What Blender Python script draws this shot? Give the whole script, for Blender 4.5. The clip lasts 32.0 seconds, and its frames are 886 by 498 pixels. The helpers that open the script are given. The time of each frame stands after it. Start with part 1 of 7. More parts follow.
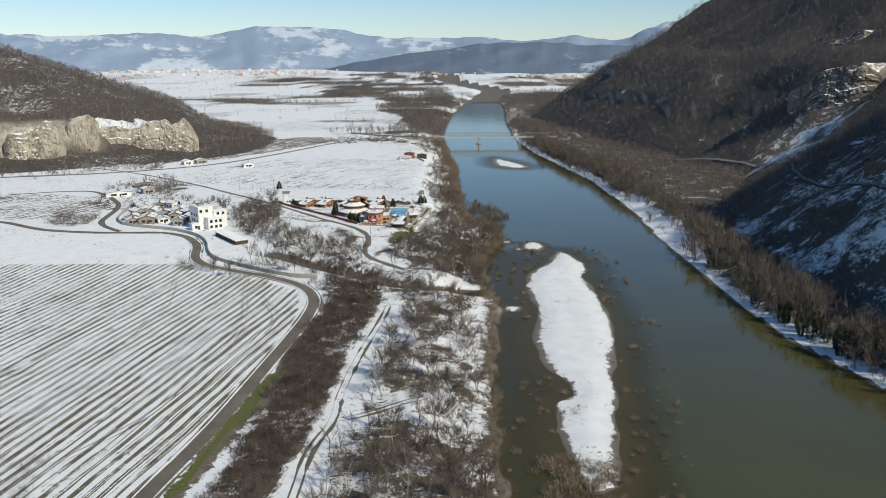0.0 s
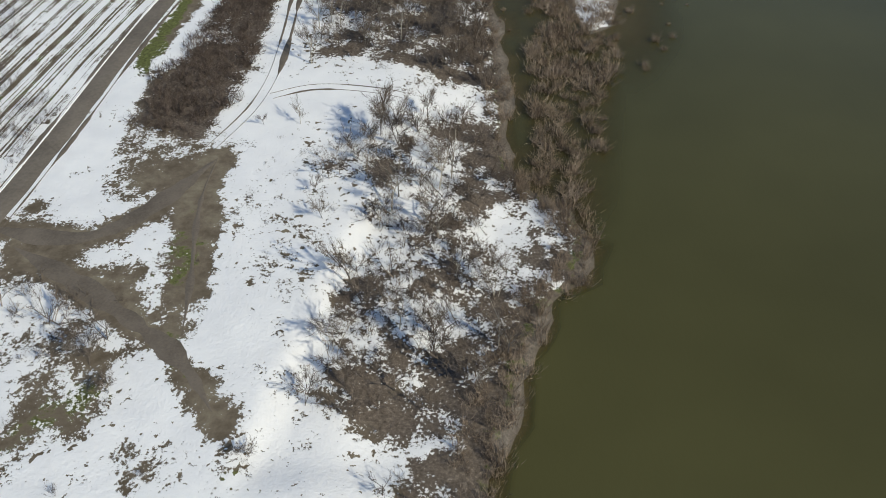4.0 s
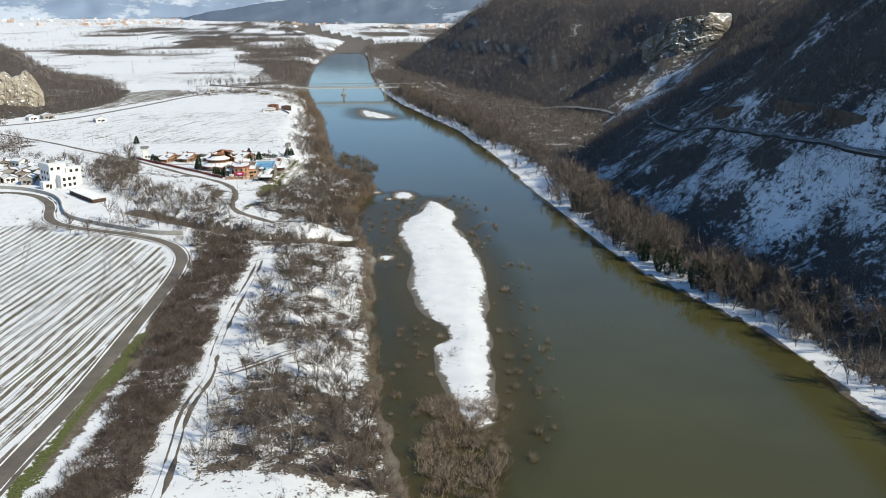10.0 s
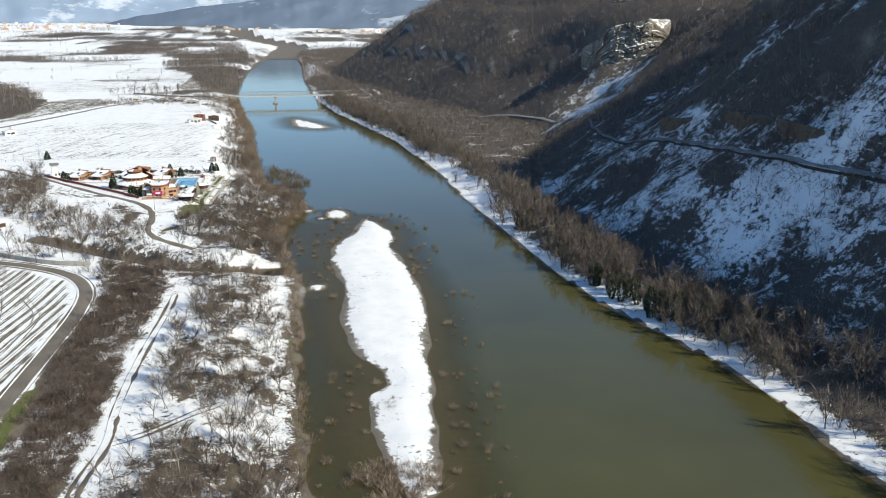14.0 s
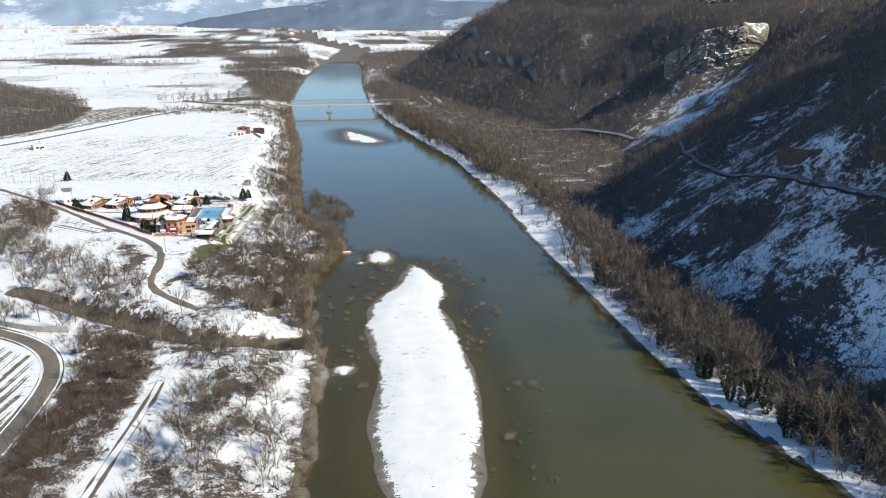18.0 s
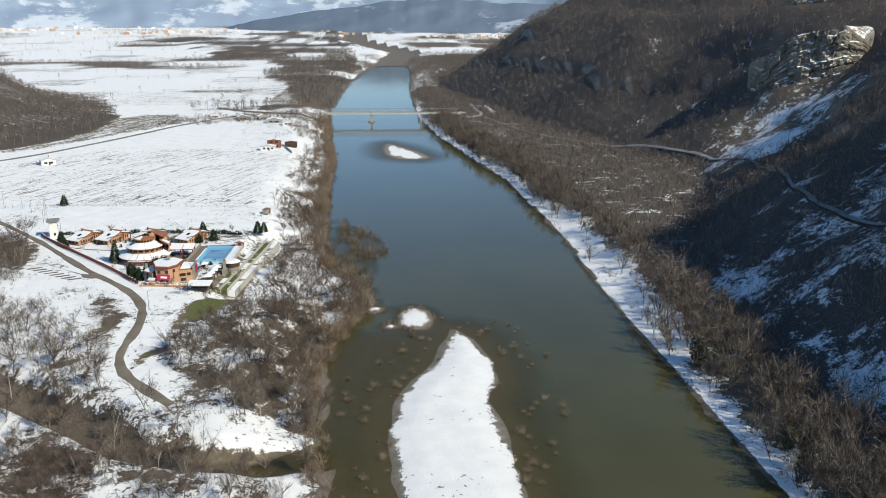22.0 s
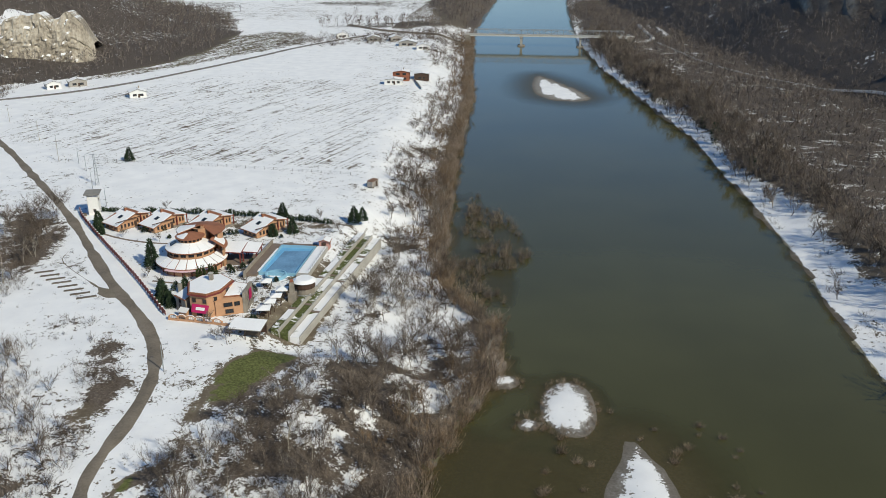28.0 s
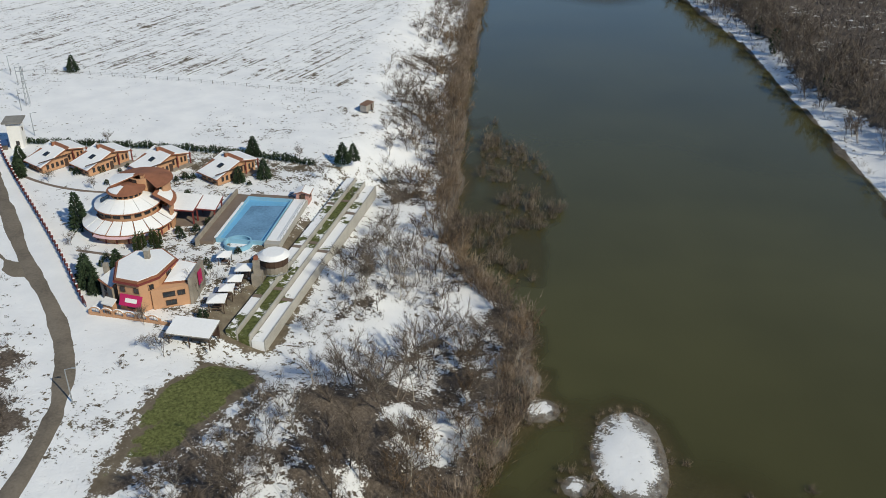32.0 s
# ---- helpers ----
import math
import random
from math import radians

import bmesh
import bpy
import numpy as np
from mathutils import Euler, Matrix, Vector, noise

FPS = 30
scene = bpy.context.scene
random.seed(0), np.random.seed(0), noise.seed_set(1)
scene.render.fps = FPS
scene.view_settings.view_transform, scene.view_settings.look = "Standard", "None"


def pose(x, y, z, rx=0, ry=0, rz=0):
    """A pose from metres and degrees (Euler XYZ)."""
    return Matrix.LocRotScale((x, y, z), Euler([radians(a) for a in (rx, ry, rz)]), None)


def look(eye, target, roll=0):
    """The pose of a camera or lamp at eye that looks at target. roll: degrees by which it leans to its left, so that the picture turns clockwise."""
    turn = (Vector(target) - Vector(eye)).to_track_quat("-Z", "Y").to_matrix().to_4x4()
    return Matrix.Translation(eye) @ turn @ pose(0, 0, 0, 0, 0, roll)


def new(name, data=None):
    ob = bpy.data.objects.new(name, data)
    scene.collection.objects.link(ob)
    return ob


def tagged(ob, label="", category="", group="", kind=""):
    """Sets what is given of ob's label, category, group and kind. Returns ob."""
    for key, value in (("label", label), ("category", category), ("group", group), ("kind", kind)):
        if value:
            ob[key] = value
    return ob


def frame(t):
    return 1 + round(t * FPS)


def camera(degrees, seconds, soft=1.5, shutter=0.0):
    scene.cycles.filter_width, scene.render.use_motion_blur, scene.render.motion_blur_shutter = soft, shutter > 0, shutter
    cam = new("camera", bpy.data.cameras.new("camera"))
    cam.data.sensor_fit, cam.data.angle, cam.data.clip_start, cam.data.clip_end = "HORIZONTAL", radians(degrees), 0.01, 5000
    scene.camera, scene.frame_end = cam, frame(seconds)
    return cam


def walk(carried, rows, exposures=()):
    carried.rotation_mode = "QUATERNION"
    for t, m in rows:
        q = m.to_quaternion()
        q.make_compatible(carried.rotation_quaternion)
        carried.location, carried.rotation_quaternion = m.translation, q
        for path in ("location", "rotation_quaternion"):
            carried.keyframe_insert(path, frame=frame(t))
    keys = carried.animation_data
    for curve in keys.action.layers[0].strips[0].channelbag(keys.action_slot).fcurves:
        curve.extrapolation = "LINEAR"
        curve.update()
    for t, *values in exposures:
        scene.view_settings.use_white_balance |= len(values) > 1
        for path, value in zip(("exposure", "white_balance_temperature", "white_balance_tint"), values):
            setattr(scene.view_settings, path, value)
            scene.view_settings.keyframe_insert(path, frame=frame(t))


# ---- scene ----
cam = camera(54.8, 32.0, soft=0.72)
# seconds, x, y, z, yaw, pitch, roll
PATH = [
    (0.0, -0.00, -0.03, 99.88, 0.09, -12.41, -0.25),
    (0.5, 0.41, -0.27, 99.46, 0.09, -15.27, -0.20),
    (1.0, 0.00, -0.61, 99.12, -0.04, -18.85, 0.00),
    (1.5, -0.39, -0.59, 98.65, -0.15, -23.22, 0.03),
    (2.0, -0.36, 0.05, 98.34, -0.19, -27.62, 0.06),
    (2.5, -0.03, 0.36, 98.41, -0.12, -31.98, 0.01),
    (3.0, -0.20, 0.62, 98.50, -0.28, -35.81, 0.05),
    (3.5, -0.36, 0.79, 98.42, -0.41, -39.27, 0.03),
    (4.0, -0.36, 0.94, 98.45, -0.43, -42.38, 0.02),
    (4.5, -0.38, 0.96, 98.39, -0.44, -45.02, -0.07),
    (6.5, -0.96, 0.62, 98.14, 2.94, -46.90, -0.00),
    (7.0, -0.88, 0.59, 98.00, 2.89, -43.12, -0.42),
    (7.5, -0.49, 0.65, 97.78, 2.79, -36.25, -0.37),
    (8.0, -0.58, 0.48, 98.07, 1.82, -29.63, -0.44),
    (8.5, -1.00, 0.03, 98.66, -2.98, -23.17, -0.10),
    (9.0, -1.37, -0.45, 98.92, -6.49, -16.78, -0.12),
    (9.5, -1.36, -0.85, 98.66, -7.65, -15.60, 0.01),
    (10.0, -1.54, -0.96, 98.62, -8.94, -15.58, -0.02),
    (10.5, -1.44, -0.39, 98.62, -8.94, -15.56, -0.03),
    (11.0, -0.74, 1.75, 98.79, -9.74, -15.53, 0.03),
    (11.5, -0.30, 4.50, 99.13, -12.14, -15.51, -0.01),
    (12.0, -0.04, 6.33, 99.04, -12.95, -15.45, 0.03),
    (12.5, 0.53, 8.74, 98.90, -12.97, -15.39, 0.04),
    (13.0, 1.33, 13.26, 98.92, -13.02, -15.36, 0.11),
    (13.5, 2.67, 19.63, 99.08, -13.06, -15.29, 0.02),
    (14.0, 4.47, 27.46, 99.48, -13.12, -15.28, 0.11),
    (14.5, 6.57, 36.26, 99.79, -13.19, -15.25, 0.08),
    (16.5, 16.10, 73.36, 101.14, -13.47, -15.23, 0.02),
    (17.0, 17.81, 82.75, 101.19, -11.33, -15.20, 0.00),
    (17.5, 19.56, 91.88, 101.19, -8.80, -15.21, -0.02),
    (18.0, 21.17, 100.99, 101.46, -8.80, -15.21, -0.02),
    (18.5, 22.76, 110.40, 101.44, -8.83, -15.18, 0.06),
    (19.0, 24.10, 119.98, 101.44, -8.85, -15.18, -0.01),
    (19.5, 26.05, 129.24, 101.62, -8.83, -15.17, -0.01),
    (20.0, 27.46, 138.62, 101.57, -8.76, -15.13, 0.06),
    (20.5, 28.84, 148.02, 101.57, -7.40, -15.11, 0.01),
    (21.0, 30.26, 157.48, 101.64, -6.41, -15.09, 0.05),
    (21.5, 31.08, 167.42, 101.47, -5.45, -15.08, 0.02),
    (22.0, 31.75, 177.45, 101.24, -5.46, -15.06, 0.04),
    (22.5, 32.29, 187.29, 101.36, -5.20, -15.09, 0.13),
    (23.0, 33.11, 197.27, 101.45, -4.15, -15.16, 0.13),
    (23.5, 33.42, 207.24, 101.61, -1.39, -15.19, 0.21),
    (24.0, 33.57, 217.18, 101.67, -0.75, -15.27, 0.24),
    (24.5, 33.61, 227.00, 101.61, -0.72, -15.40, 0.30),
    (26.5, 34.82, 264.92, 99.83, -0.33, -20.83, -0.18),
    (27.0, 34.75, 274.99, 99.84, 0.22, -20.94, -0.00),
    (27.5, 34.46, 284.91, 100.08, 3.67, -20.94, 0.03),
    (28.0, 34.30, 294.21, 100.33, 4.50, -20.94, 0.04),
    (28.5, 33.74, 303.56, 100.52, 4.73, -20.93, 0.02),
    (29.0, 33.40, 312.87, 100.55, 5.60, -20.89, -0.01),
    (29.5, 32.81, 321.34, 100.79, 5.66, -20.88, 0.03),
    (30.0, 32.16, 328.93, 101.19, 5.76, -20.90, 0.11),
    (30.5, 32.01, 333.86, 101.11, 5.82, -21.16, 0.21),
    (31.0, 31.96, 336.44, 100.33, 5.88, -25.00, 0.16),
    (31.5, 32.76, 336.74, 100.28, 6.13, -27.25, 0.03),
    (31.6, 31.61, 339.80, 99.19, 5.80, -27.48, 0.17),
    (31.7, 30.45, 342.85, 98.09, 5.47, -27.70, 0.31),
    (31.8, 29.30, 345.91, 97.00, 5.13, -27.93, 0.44),
    (31.9, 28.14, 348.96, 95.90, 4.80, -28.15, 0.58),
    (32.0, 26.99, 352.02, 94.81, 4.47, -28.38, 0.72),
]


def path_pose(x, y, z, yaw, pitch, roll):
    return pose(x, y, z, 90, 0, yaw) @ pose(0, 0, 0, pitch) @ pose(0, 0, 0, 0, 0, roll)


walk(cam, [(r[0], path_pose(*r[1:])) for r in PATH], [(t, stops, 6700, 9) for t, stops in ((0.0, -0.27), (4.5, -0.26), (7.0, -0.28), (9.0, -0.1), (12.0, 0.2), (17.0, 0.25), (20.0, 0.12), (24.0, -0.06), (28.0, -0.27), (32.0, -0.36))])

# ---- sky and sun ----
SUN_EL, SUN_AZ = 37.0, 131.0      # elevation; azimuth clockwise from +y
world = bpy.data.worlds.new("winter_sky")
scene.world = world
world.use_nodes = True
wn = world.node_tree
sky = wn.nodes.new("ShaderNodeTexSky")
sky.sky_type = 'NISHITA'
sky.sun_disc = False
sky.sun_elevation, sky.sun_rotation = radians(SUN_EL), radians(SUN_AZ)
sky.altitude, sky.air_density, sky.dust_density, sky.ozone_density = 300, 1.0, 0.1, 5.0
tint = wn.nodes.new("ShaderNodeMix")
tint.data_type, tint.blend_type = 'RGBA', 'MULTIPLY'
tint.inputs[0].default_value = 1.0
aim = wn.nodes.new("ShaderNodeTexCoord")
split = wn.nodes.new("ShaderNodeSeparateXYZ")
wn.links.new(aim.outputs["Generated"], split.inputs[0])
haze = wn.nodes.new("ShaderNodeValToRGB")          # whiter towards the horizon
haze.color_ramp.elements[0].position, haze.color_ramp.elements[0].color = 0.0, (0.96, 0.98, 1.04, 1)
haze.color_ramp.elements[1].position, haze.color_ramp.elements[1].color = 0.38, (0.68, 0.88, 0.96, 1)
wn.links.new(split.outputs[2], haze.inputs[0])
wn.links.new(haze.outputs[0], tint.inputs[7])
wn.links.new(sky.outputs[0], tint.inputs[6])
wn.links.new(tint.outputs[2], wn.nodes["Background"].inputs[0])
wn.nodes["Background"].inputs[1].default_value = 0.13
sun_dir = Vector((math.sin(radians(SUN_AZ)) * math.cos(radians(SUN_EL)), math.cos(radians(SUN_AZ)) * math.cos(radians(SUN_EL)), math.sin(radians(SUN_EL))))
lamp = bpy.data.lights.new("sun", 'SUN')
lamp.energy, lamp.angle, lamp.color = 4.6, radians(0.53), (1.0, 0.955, 0.80)
sun = new("sun", lamp)
sun.matrix_world = look(sun_dir * 1000, (0, 0, 0))
scene.view_settings.exposure = 0.0

# ---- plan: heights, banks, zones ----
def arr(*pairs):
    return np.array(pairs, float)


RIGHT_BANK = arr((150, -100), (136, 170), (140, 210), (138, 240), (132, 268), (126, 298), (122, 350), (123, 410), (123, 450), (124, 500), (127, 560), (126, 640), (125, 715), (115, 800),
                 (108, 870), (100, 930), (93, 1090), (98, 1270), (104, 1450), (130, 1850), (141, 2170), (200, 2600), (60, 3200))
LEFT_BANK = arr((-8, -100), (6, 60), (9, 72), (13, 84), (17, 95), (23, 100), (25.5, 110), (24.5, 118), (17, 124), (13.5, 131), (14, 174), (14, 200), (15, 235), (17, 286),
                (21, 336), (21.5, 358), (20, 381), (17, 403), (19, 425), (23.5, 441), (28, 457), (33, 474), (32, 500), (20, 519), (15, 545), (13, 575), (11, 640), (10, 720), (11, 812), (6, 890), (3, 964), (-3, 1120), (0, 1230),
                (15, 1610), (55, 2030), (120, 2600), (-20, 3200))
HILL_TOE = arr((190, -200), (170, 60), (157, 150), (154, 260), (146, 340), (146, 420), (157, 500), (187, 570), (225, 650), (248, 720), (225, 830), (190, 980), (172, 1120),
               (150, 1300), (142, 1420), (150, 1600), (168, 1800), (220, 1960), (420, 2080), (800, 2150), (1500, 2300))
WEST_TOE = arr((-1500, 560), (-700, 640), (-420, 690), (-300, 760), (-245, 800), (-205, 880), (-195, 960), (-205, 1060), (-250, 1180), (-420, 1380), (-800, 1600), (-1700, 1900))
ISLAND = arr((61, 447), (66, 438), (70, 418), (69, 404), (64, 390), (66, 360), (65, 330), (63, 303), (58, 284), (54, 266), (52, 246), (50, 234), (46, 216), (43, 200), (41, 188), (35, 184), (33, 200),
             (31.5, 220), (33, 238), (40, 246), (40, 254), (34.5, 275), (34, 299), (38, 328), (39, 358), (37, 374), (40, 394), (46, 407), (53, 418), (56, 430))
MID_BAR = arr((53, 900), (61, 880), (71, 858), (82, 818), (72, 808), (60, 815), (52, 826), (49, 860))
REED_BED = arr((18, 126), (27, 120), (30, 134), (34, 146), (38, 166), (42, 182), (42, 197), (31, 204), (23, 198), (21, 165), (20, 145))
REED_ISLE = arr((21, 617), (28, 595), (35, 584), (42, 560), (41, 545), (36, 540), (34, 514), (27, 519), (21, 527), (19, 538), (21, 559), (19, 578))
MUD_FLAT = arr((20, 404), (21, 430), (28, 446), (44, 440), (55, 432), (48, 420), (41, 406), (36, 385), (33, 372), (28, 385))
ISLETS = arr((49, 459.5), (28, 338), (38, 232), (35, 470), (40, 452))      # low islets in the shallows
ISLET_R = (5.6, 3.4, 2.2, 3.0, 2.4)


def seg_dist(px, py, line):
    """Distance to an open line, and the cross product's sign at the nearest piece."""
    best = np.full(px.shape, 1e9)
    side = np.zeros(px.shape)
    for (ax, ay), (bx, by) in zip(line[:-1], line[1:]):
        dx, dy = bx - ax, by - ay
        u = np.clip(((px - ax) * dx + (py - ay) * dy) / (dx * dx + dy * dy), 0, 1)
        d = np.hypot(px - ax - u * dx, py - ay - u * dy)
        near = d < best
        best = np.where(near, d, best)
        side = np.where(near, (px - ax) * dy - (py - ay) * dx, side)
    return best, side


def inside_dist(px, py, ring):
    """Signed distance to a closed ring, negative inside."""
    d, _ = seg_dist(px, py, np.vstack([ring, ring[:1]]))
    odd = np.zeros(px.shape, bool)
    for (ax, ay), (bx, by) in zip(ring, np.roll(ring, -1, 0)):
        cross = (ay > py) != (by > py)
        with np.errstate(divide="ignore", invalid="ignore"):
            odd ^= cross & (px < (bx - ax) * (py - ay) / (by - ay + 1e-12) + ax)
    return np.where(odd, -d, d)


def smooth(v, a, b):
    u = np.clip((v - a) / (b - a), 0, 1)
    return u * u * (3 - 2 * u)


def lattice(ix, iy, seed):
    h = (ix.astype(np.int64) * 374761393 + iy.astype(np.int64) * 668265263 + seed * 974634777) & 0x7FFFFFFF
    h = ((h ^ (h >> 13)) * 1274126177) & 0x7FFFFFFF
    return ((h ^ (h >> 16)) & 0xFFFF) / 65535.0


def value_noise(x, y, size, seed=0):
    """Smooth noise from -1 to 1."""
    u, v = x / size, y / size
    ix, iy = np.floor(u), np.floor(v)
    fu, fv = u - ix, v - iy
    fu, fv = fu * fu * (3 - 2 * fu), fv * fv * (3 - 2 * fv)
    a, b = lattice(ix, iy, seed), lattice(ix + 1, iy, seed)
    c, d = lattice(ix, iy + 1, seed), lattice(ix + 1, iy + 1, seed)
    return 2 * ((a + (b - a) * fu) * (1 - fv) + (c + (d - c) * fu) * fv) - 1


def fractal(x, y, size, octaves=4, seed=0):
    return sum(value_noise(x, y, size / 2 ** k, seed + k) / 2 ** k for k in range(octaves)) / 1.6


STREAM = arr((-84, 412), (-69, 404), (-48, 387), (-34, 376), (-23, 366), (-8, 360), (5, 358), (14, 362), (30, 364))


def rock_step(d, at, high, run=4.0):
    return high * smooth(d, at, at + run)


def terrain(x, y):
    """Height of the ground."""
    x, y = np.asarray(x, float), np.asarray(y, float)
    lb = np.interp(y, LEFT_BANK[:, 1], LEFT_BANK[:, 0])
    rb = np.interp(y, RIGHT_BANK[:, 1], RIGHT_BANK[:, 0])
    wob = 1.6 * value_noise(x, y, 9, 5) + 0.8 * value_noise(x, y, 4, 6)
    lb, rb = lb + wob + 2.2 * value_noise(x * 0, y, 17, 12) * smooth(y, 135, 150), rb + wob
    west, east = lb - x, x - rb                       # positive on land
    plain = 4.5 + 3.8 * smooth(y, 330, 490) + 0.25 * fractal(x, y, 40, 3, 2)
    bank_w = 0.8 * smooth(west, 0, 2) + (plain - 0.8) * smooth(west, 3, 26 + 10 * smooth(y, 400, 480))
    bank_e = 0.5 * smooth(east, 0, 2) + 4.0 * smooth(east, 2, 22)
    bed = -1.6 * smooth(np.minimum(-west, -east), 0, 6)
    z = np.where(west > 0, bank_w, np.where(east > 0, bank_e, bed))
    # terraces below the resort, and the cut bank of the near copse
    fall = smooth(x + 23 - (y - 478) * 0.13, -6, 9) * smooth(y, 462, 474) * (1 - smooth(y, 552, 580))
    z = np.where(west > 0, np.maximum(z - 4.2 * fall, np.minimum(z, 1.0)), z)
    cut = smooth(x + 14 + (114 - y) * 0.25, 0, 3.0) * smooth(y, 58, 66) * (1 - smooth(y, 114, 122)) * smooth(west, 6, 16)
    z = z - 1.7 * cut
    # islands and bars
    for ring, top, fall in ((ISLAND, 0.8, 0.022 + 0.02 * smooth(x, 45, 60)), (MID_BAR, 0.5, 0.03), (REED_BED, -0.45, 0.06), (REED_ISLE, -0.5, 0.3), (MUD_FLAT, -0.35, 0.08)):
        d = inside_dist(x, y, ring) + wob * 0.5 + 1.6 * value_noise(x, y, 21, 9)
        z = np.where((west < 0) & (east < 0), np.maximum(z, np.where(d < 0, 0.1 + np.minimum(-d * 0.12, top), 0.1 + min(top, 0) - 0.09 * np.minimum(d, 2.5) - fall * np.maximum(d - 2.5, 0))), z)
    for (cx, cy), r in zip(ISLETS, ISLET_R):
        d = np.hypot(x - cx, (y - cy) * (0.55 if r > 5 else 1)) - r + wob * 0.4
        z = np.where((west < 0) & (east < 0), np.maximum(z, np.where(d < 0, 0.1 + np.minimum(-d * 0.25, 0.6), 0.1 - d * 0.22)), z)
    # ditch of the side stream
    ds, _ = seg_dist(x, y, STREAM)
    z = np.where(west > 0, z - np.maximum(z + 0.5, 0) * (1 - smooth(ds, 3.0, 9.0)) * 0.9 * smooth(x, -84, -55), z)
    # eastern hills
    d, s = seg_dist(x, y, HILL_TOE)
    d = np.where(s > 0, d, -d)
    d2 = d + 14 * fractal(x, y, 90, 3, 11) * smooth(d, 5, 60)
    gully = np.abs(fractal(x * 0.6 + y * 0.35, y * 0.9, 70, 3, 21))
    pitch = 1.04 - 0.36 * smooth(y, 370, 490)
    rise = 0.5 * np.minimum(d2, 16) + pitch * np.clip(d2 - 16, 0, 134 + 26 * (1 - smooth(y, 380, 500))) + (0.3 + 0.34 * smooth(y, 600, 760)) * np.clip(d2 - 160, 0, 220) + 0.22 * np.clip(d2 - 380, 0, 900)
    rise = rise + (5 + 9 * smooth(y, 400, 520)) * (gully - 0.25) * smooth(d, 20, 90)
    rise = rise * (1 - 0.86 * smooth(y, 1400, 1780))
    rise = rise + rock_step(d2, 62 + 10 * value_noise(x, y, 60, 31), 5, 7) * smooth(y, 470, 560) + rock_step(d2, 105, 6, 9) * smooth(value_noise(x, y, 120, 33), -0.2, 0.2)
    rise = rise + 1.2 * fractal(x, y, 14, 3, 41) * smooth(d, 5, 30)
    z = np.where(d > 0, np.maximum(z, z + rise * smooth(d, 0, 14)), z)
    # the far plain climbs gently towards the mountains
    z = z + 62 * smooth(y, 1850, 4700)
    # western hill
    d, s = seg_dist(x, y, WEST_TOE)
    d = np.where(s < 0, d, -d)
    d2 = d + 12 * fractal(x, y, 110, 3, 51) * smooth(d, 5, 60)
    crag = smooth(value_noise(x, y, 70, 57), -0.55, 0.0) * smooth(y, 640, 700) * (1 - smooth(y, 890, 960))
    rise = 0.16 * np.minimum(d2, 60) + rock_step(d2, 62, 24, 9) * crag + rock_step(d2, 62, 14, 60) * (1 - crag) + 0.34 * np.clip(d2 - 60, 0, 260) + 0.1 * np.clip(d2 - 320, 0, 400)
    rise = rise + 2.0 * fractal(x, y, 30, 3, 61) * smooth(d, 20, 80)
    z = np.where(d > 0, np.maximum(z, z + rise * smooth(d, 0, 10)), z)
    return z


def ground_z(x, y):
    return float(terrain(np.array([x]), np.array([y]))[0])


# ---- helpers for meshes ----
def mesh_from(name, verts, faces, mat=None, smooth_faces=False):
    """verts (n,3); faces: array (m,3) or (m,4)."""
    verts, faces = np.asarray(verts, np.float32), np.asarray(faces, np.int32)
    me = bpy.data.meshes.new(name)
    n, k = faces.shape
    me.vertices.add(len(verts))
    me.vertices.foreach_set("co", verts.ravel())
    me.loops.add(n * k)
    me.loops.foreach_set("vertex_index", faces.ravel())
    me.polygons.add(n)
    me.polygons.foreach_set("loop_start", np.arange(n, dtype=np.int32) * k)
    me.polygons.foreach_set("use_smooth", np.full(n, smooth_faces))
    if mat:
        me.materials.append(mat)
    me.update(calc_edges=True)
    return me


def float_layer(me, name, values):
    a = me.attributes.new(name, 'FLOAT', 'POINT')
    a.data.foreach_set("value", np.asarray(values, np.float32).ravel())


def part(name, bm, material, parent, label="", at=None):
    me = bpy.data.meshes.new(name)
    bm.to_mesh(me)
    bm.free()
    if material:
        me.materials.append(material)
    ob = new(name, me)
    ob.parent = parent
    if at is not None:
        ob.matrix_basis = at
    if label:
        ob["label"] = label
    return ob


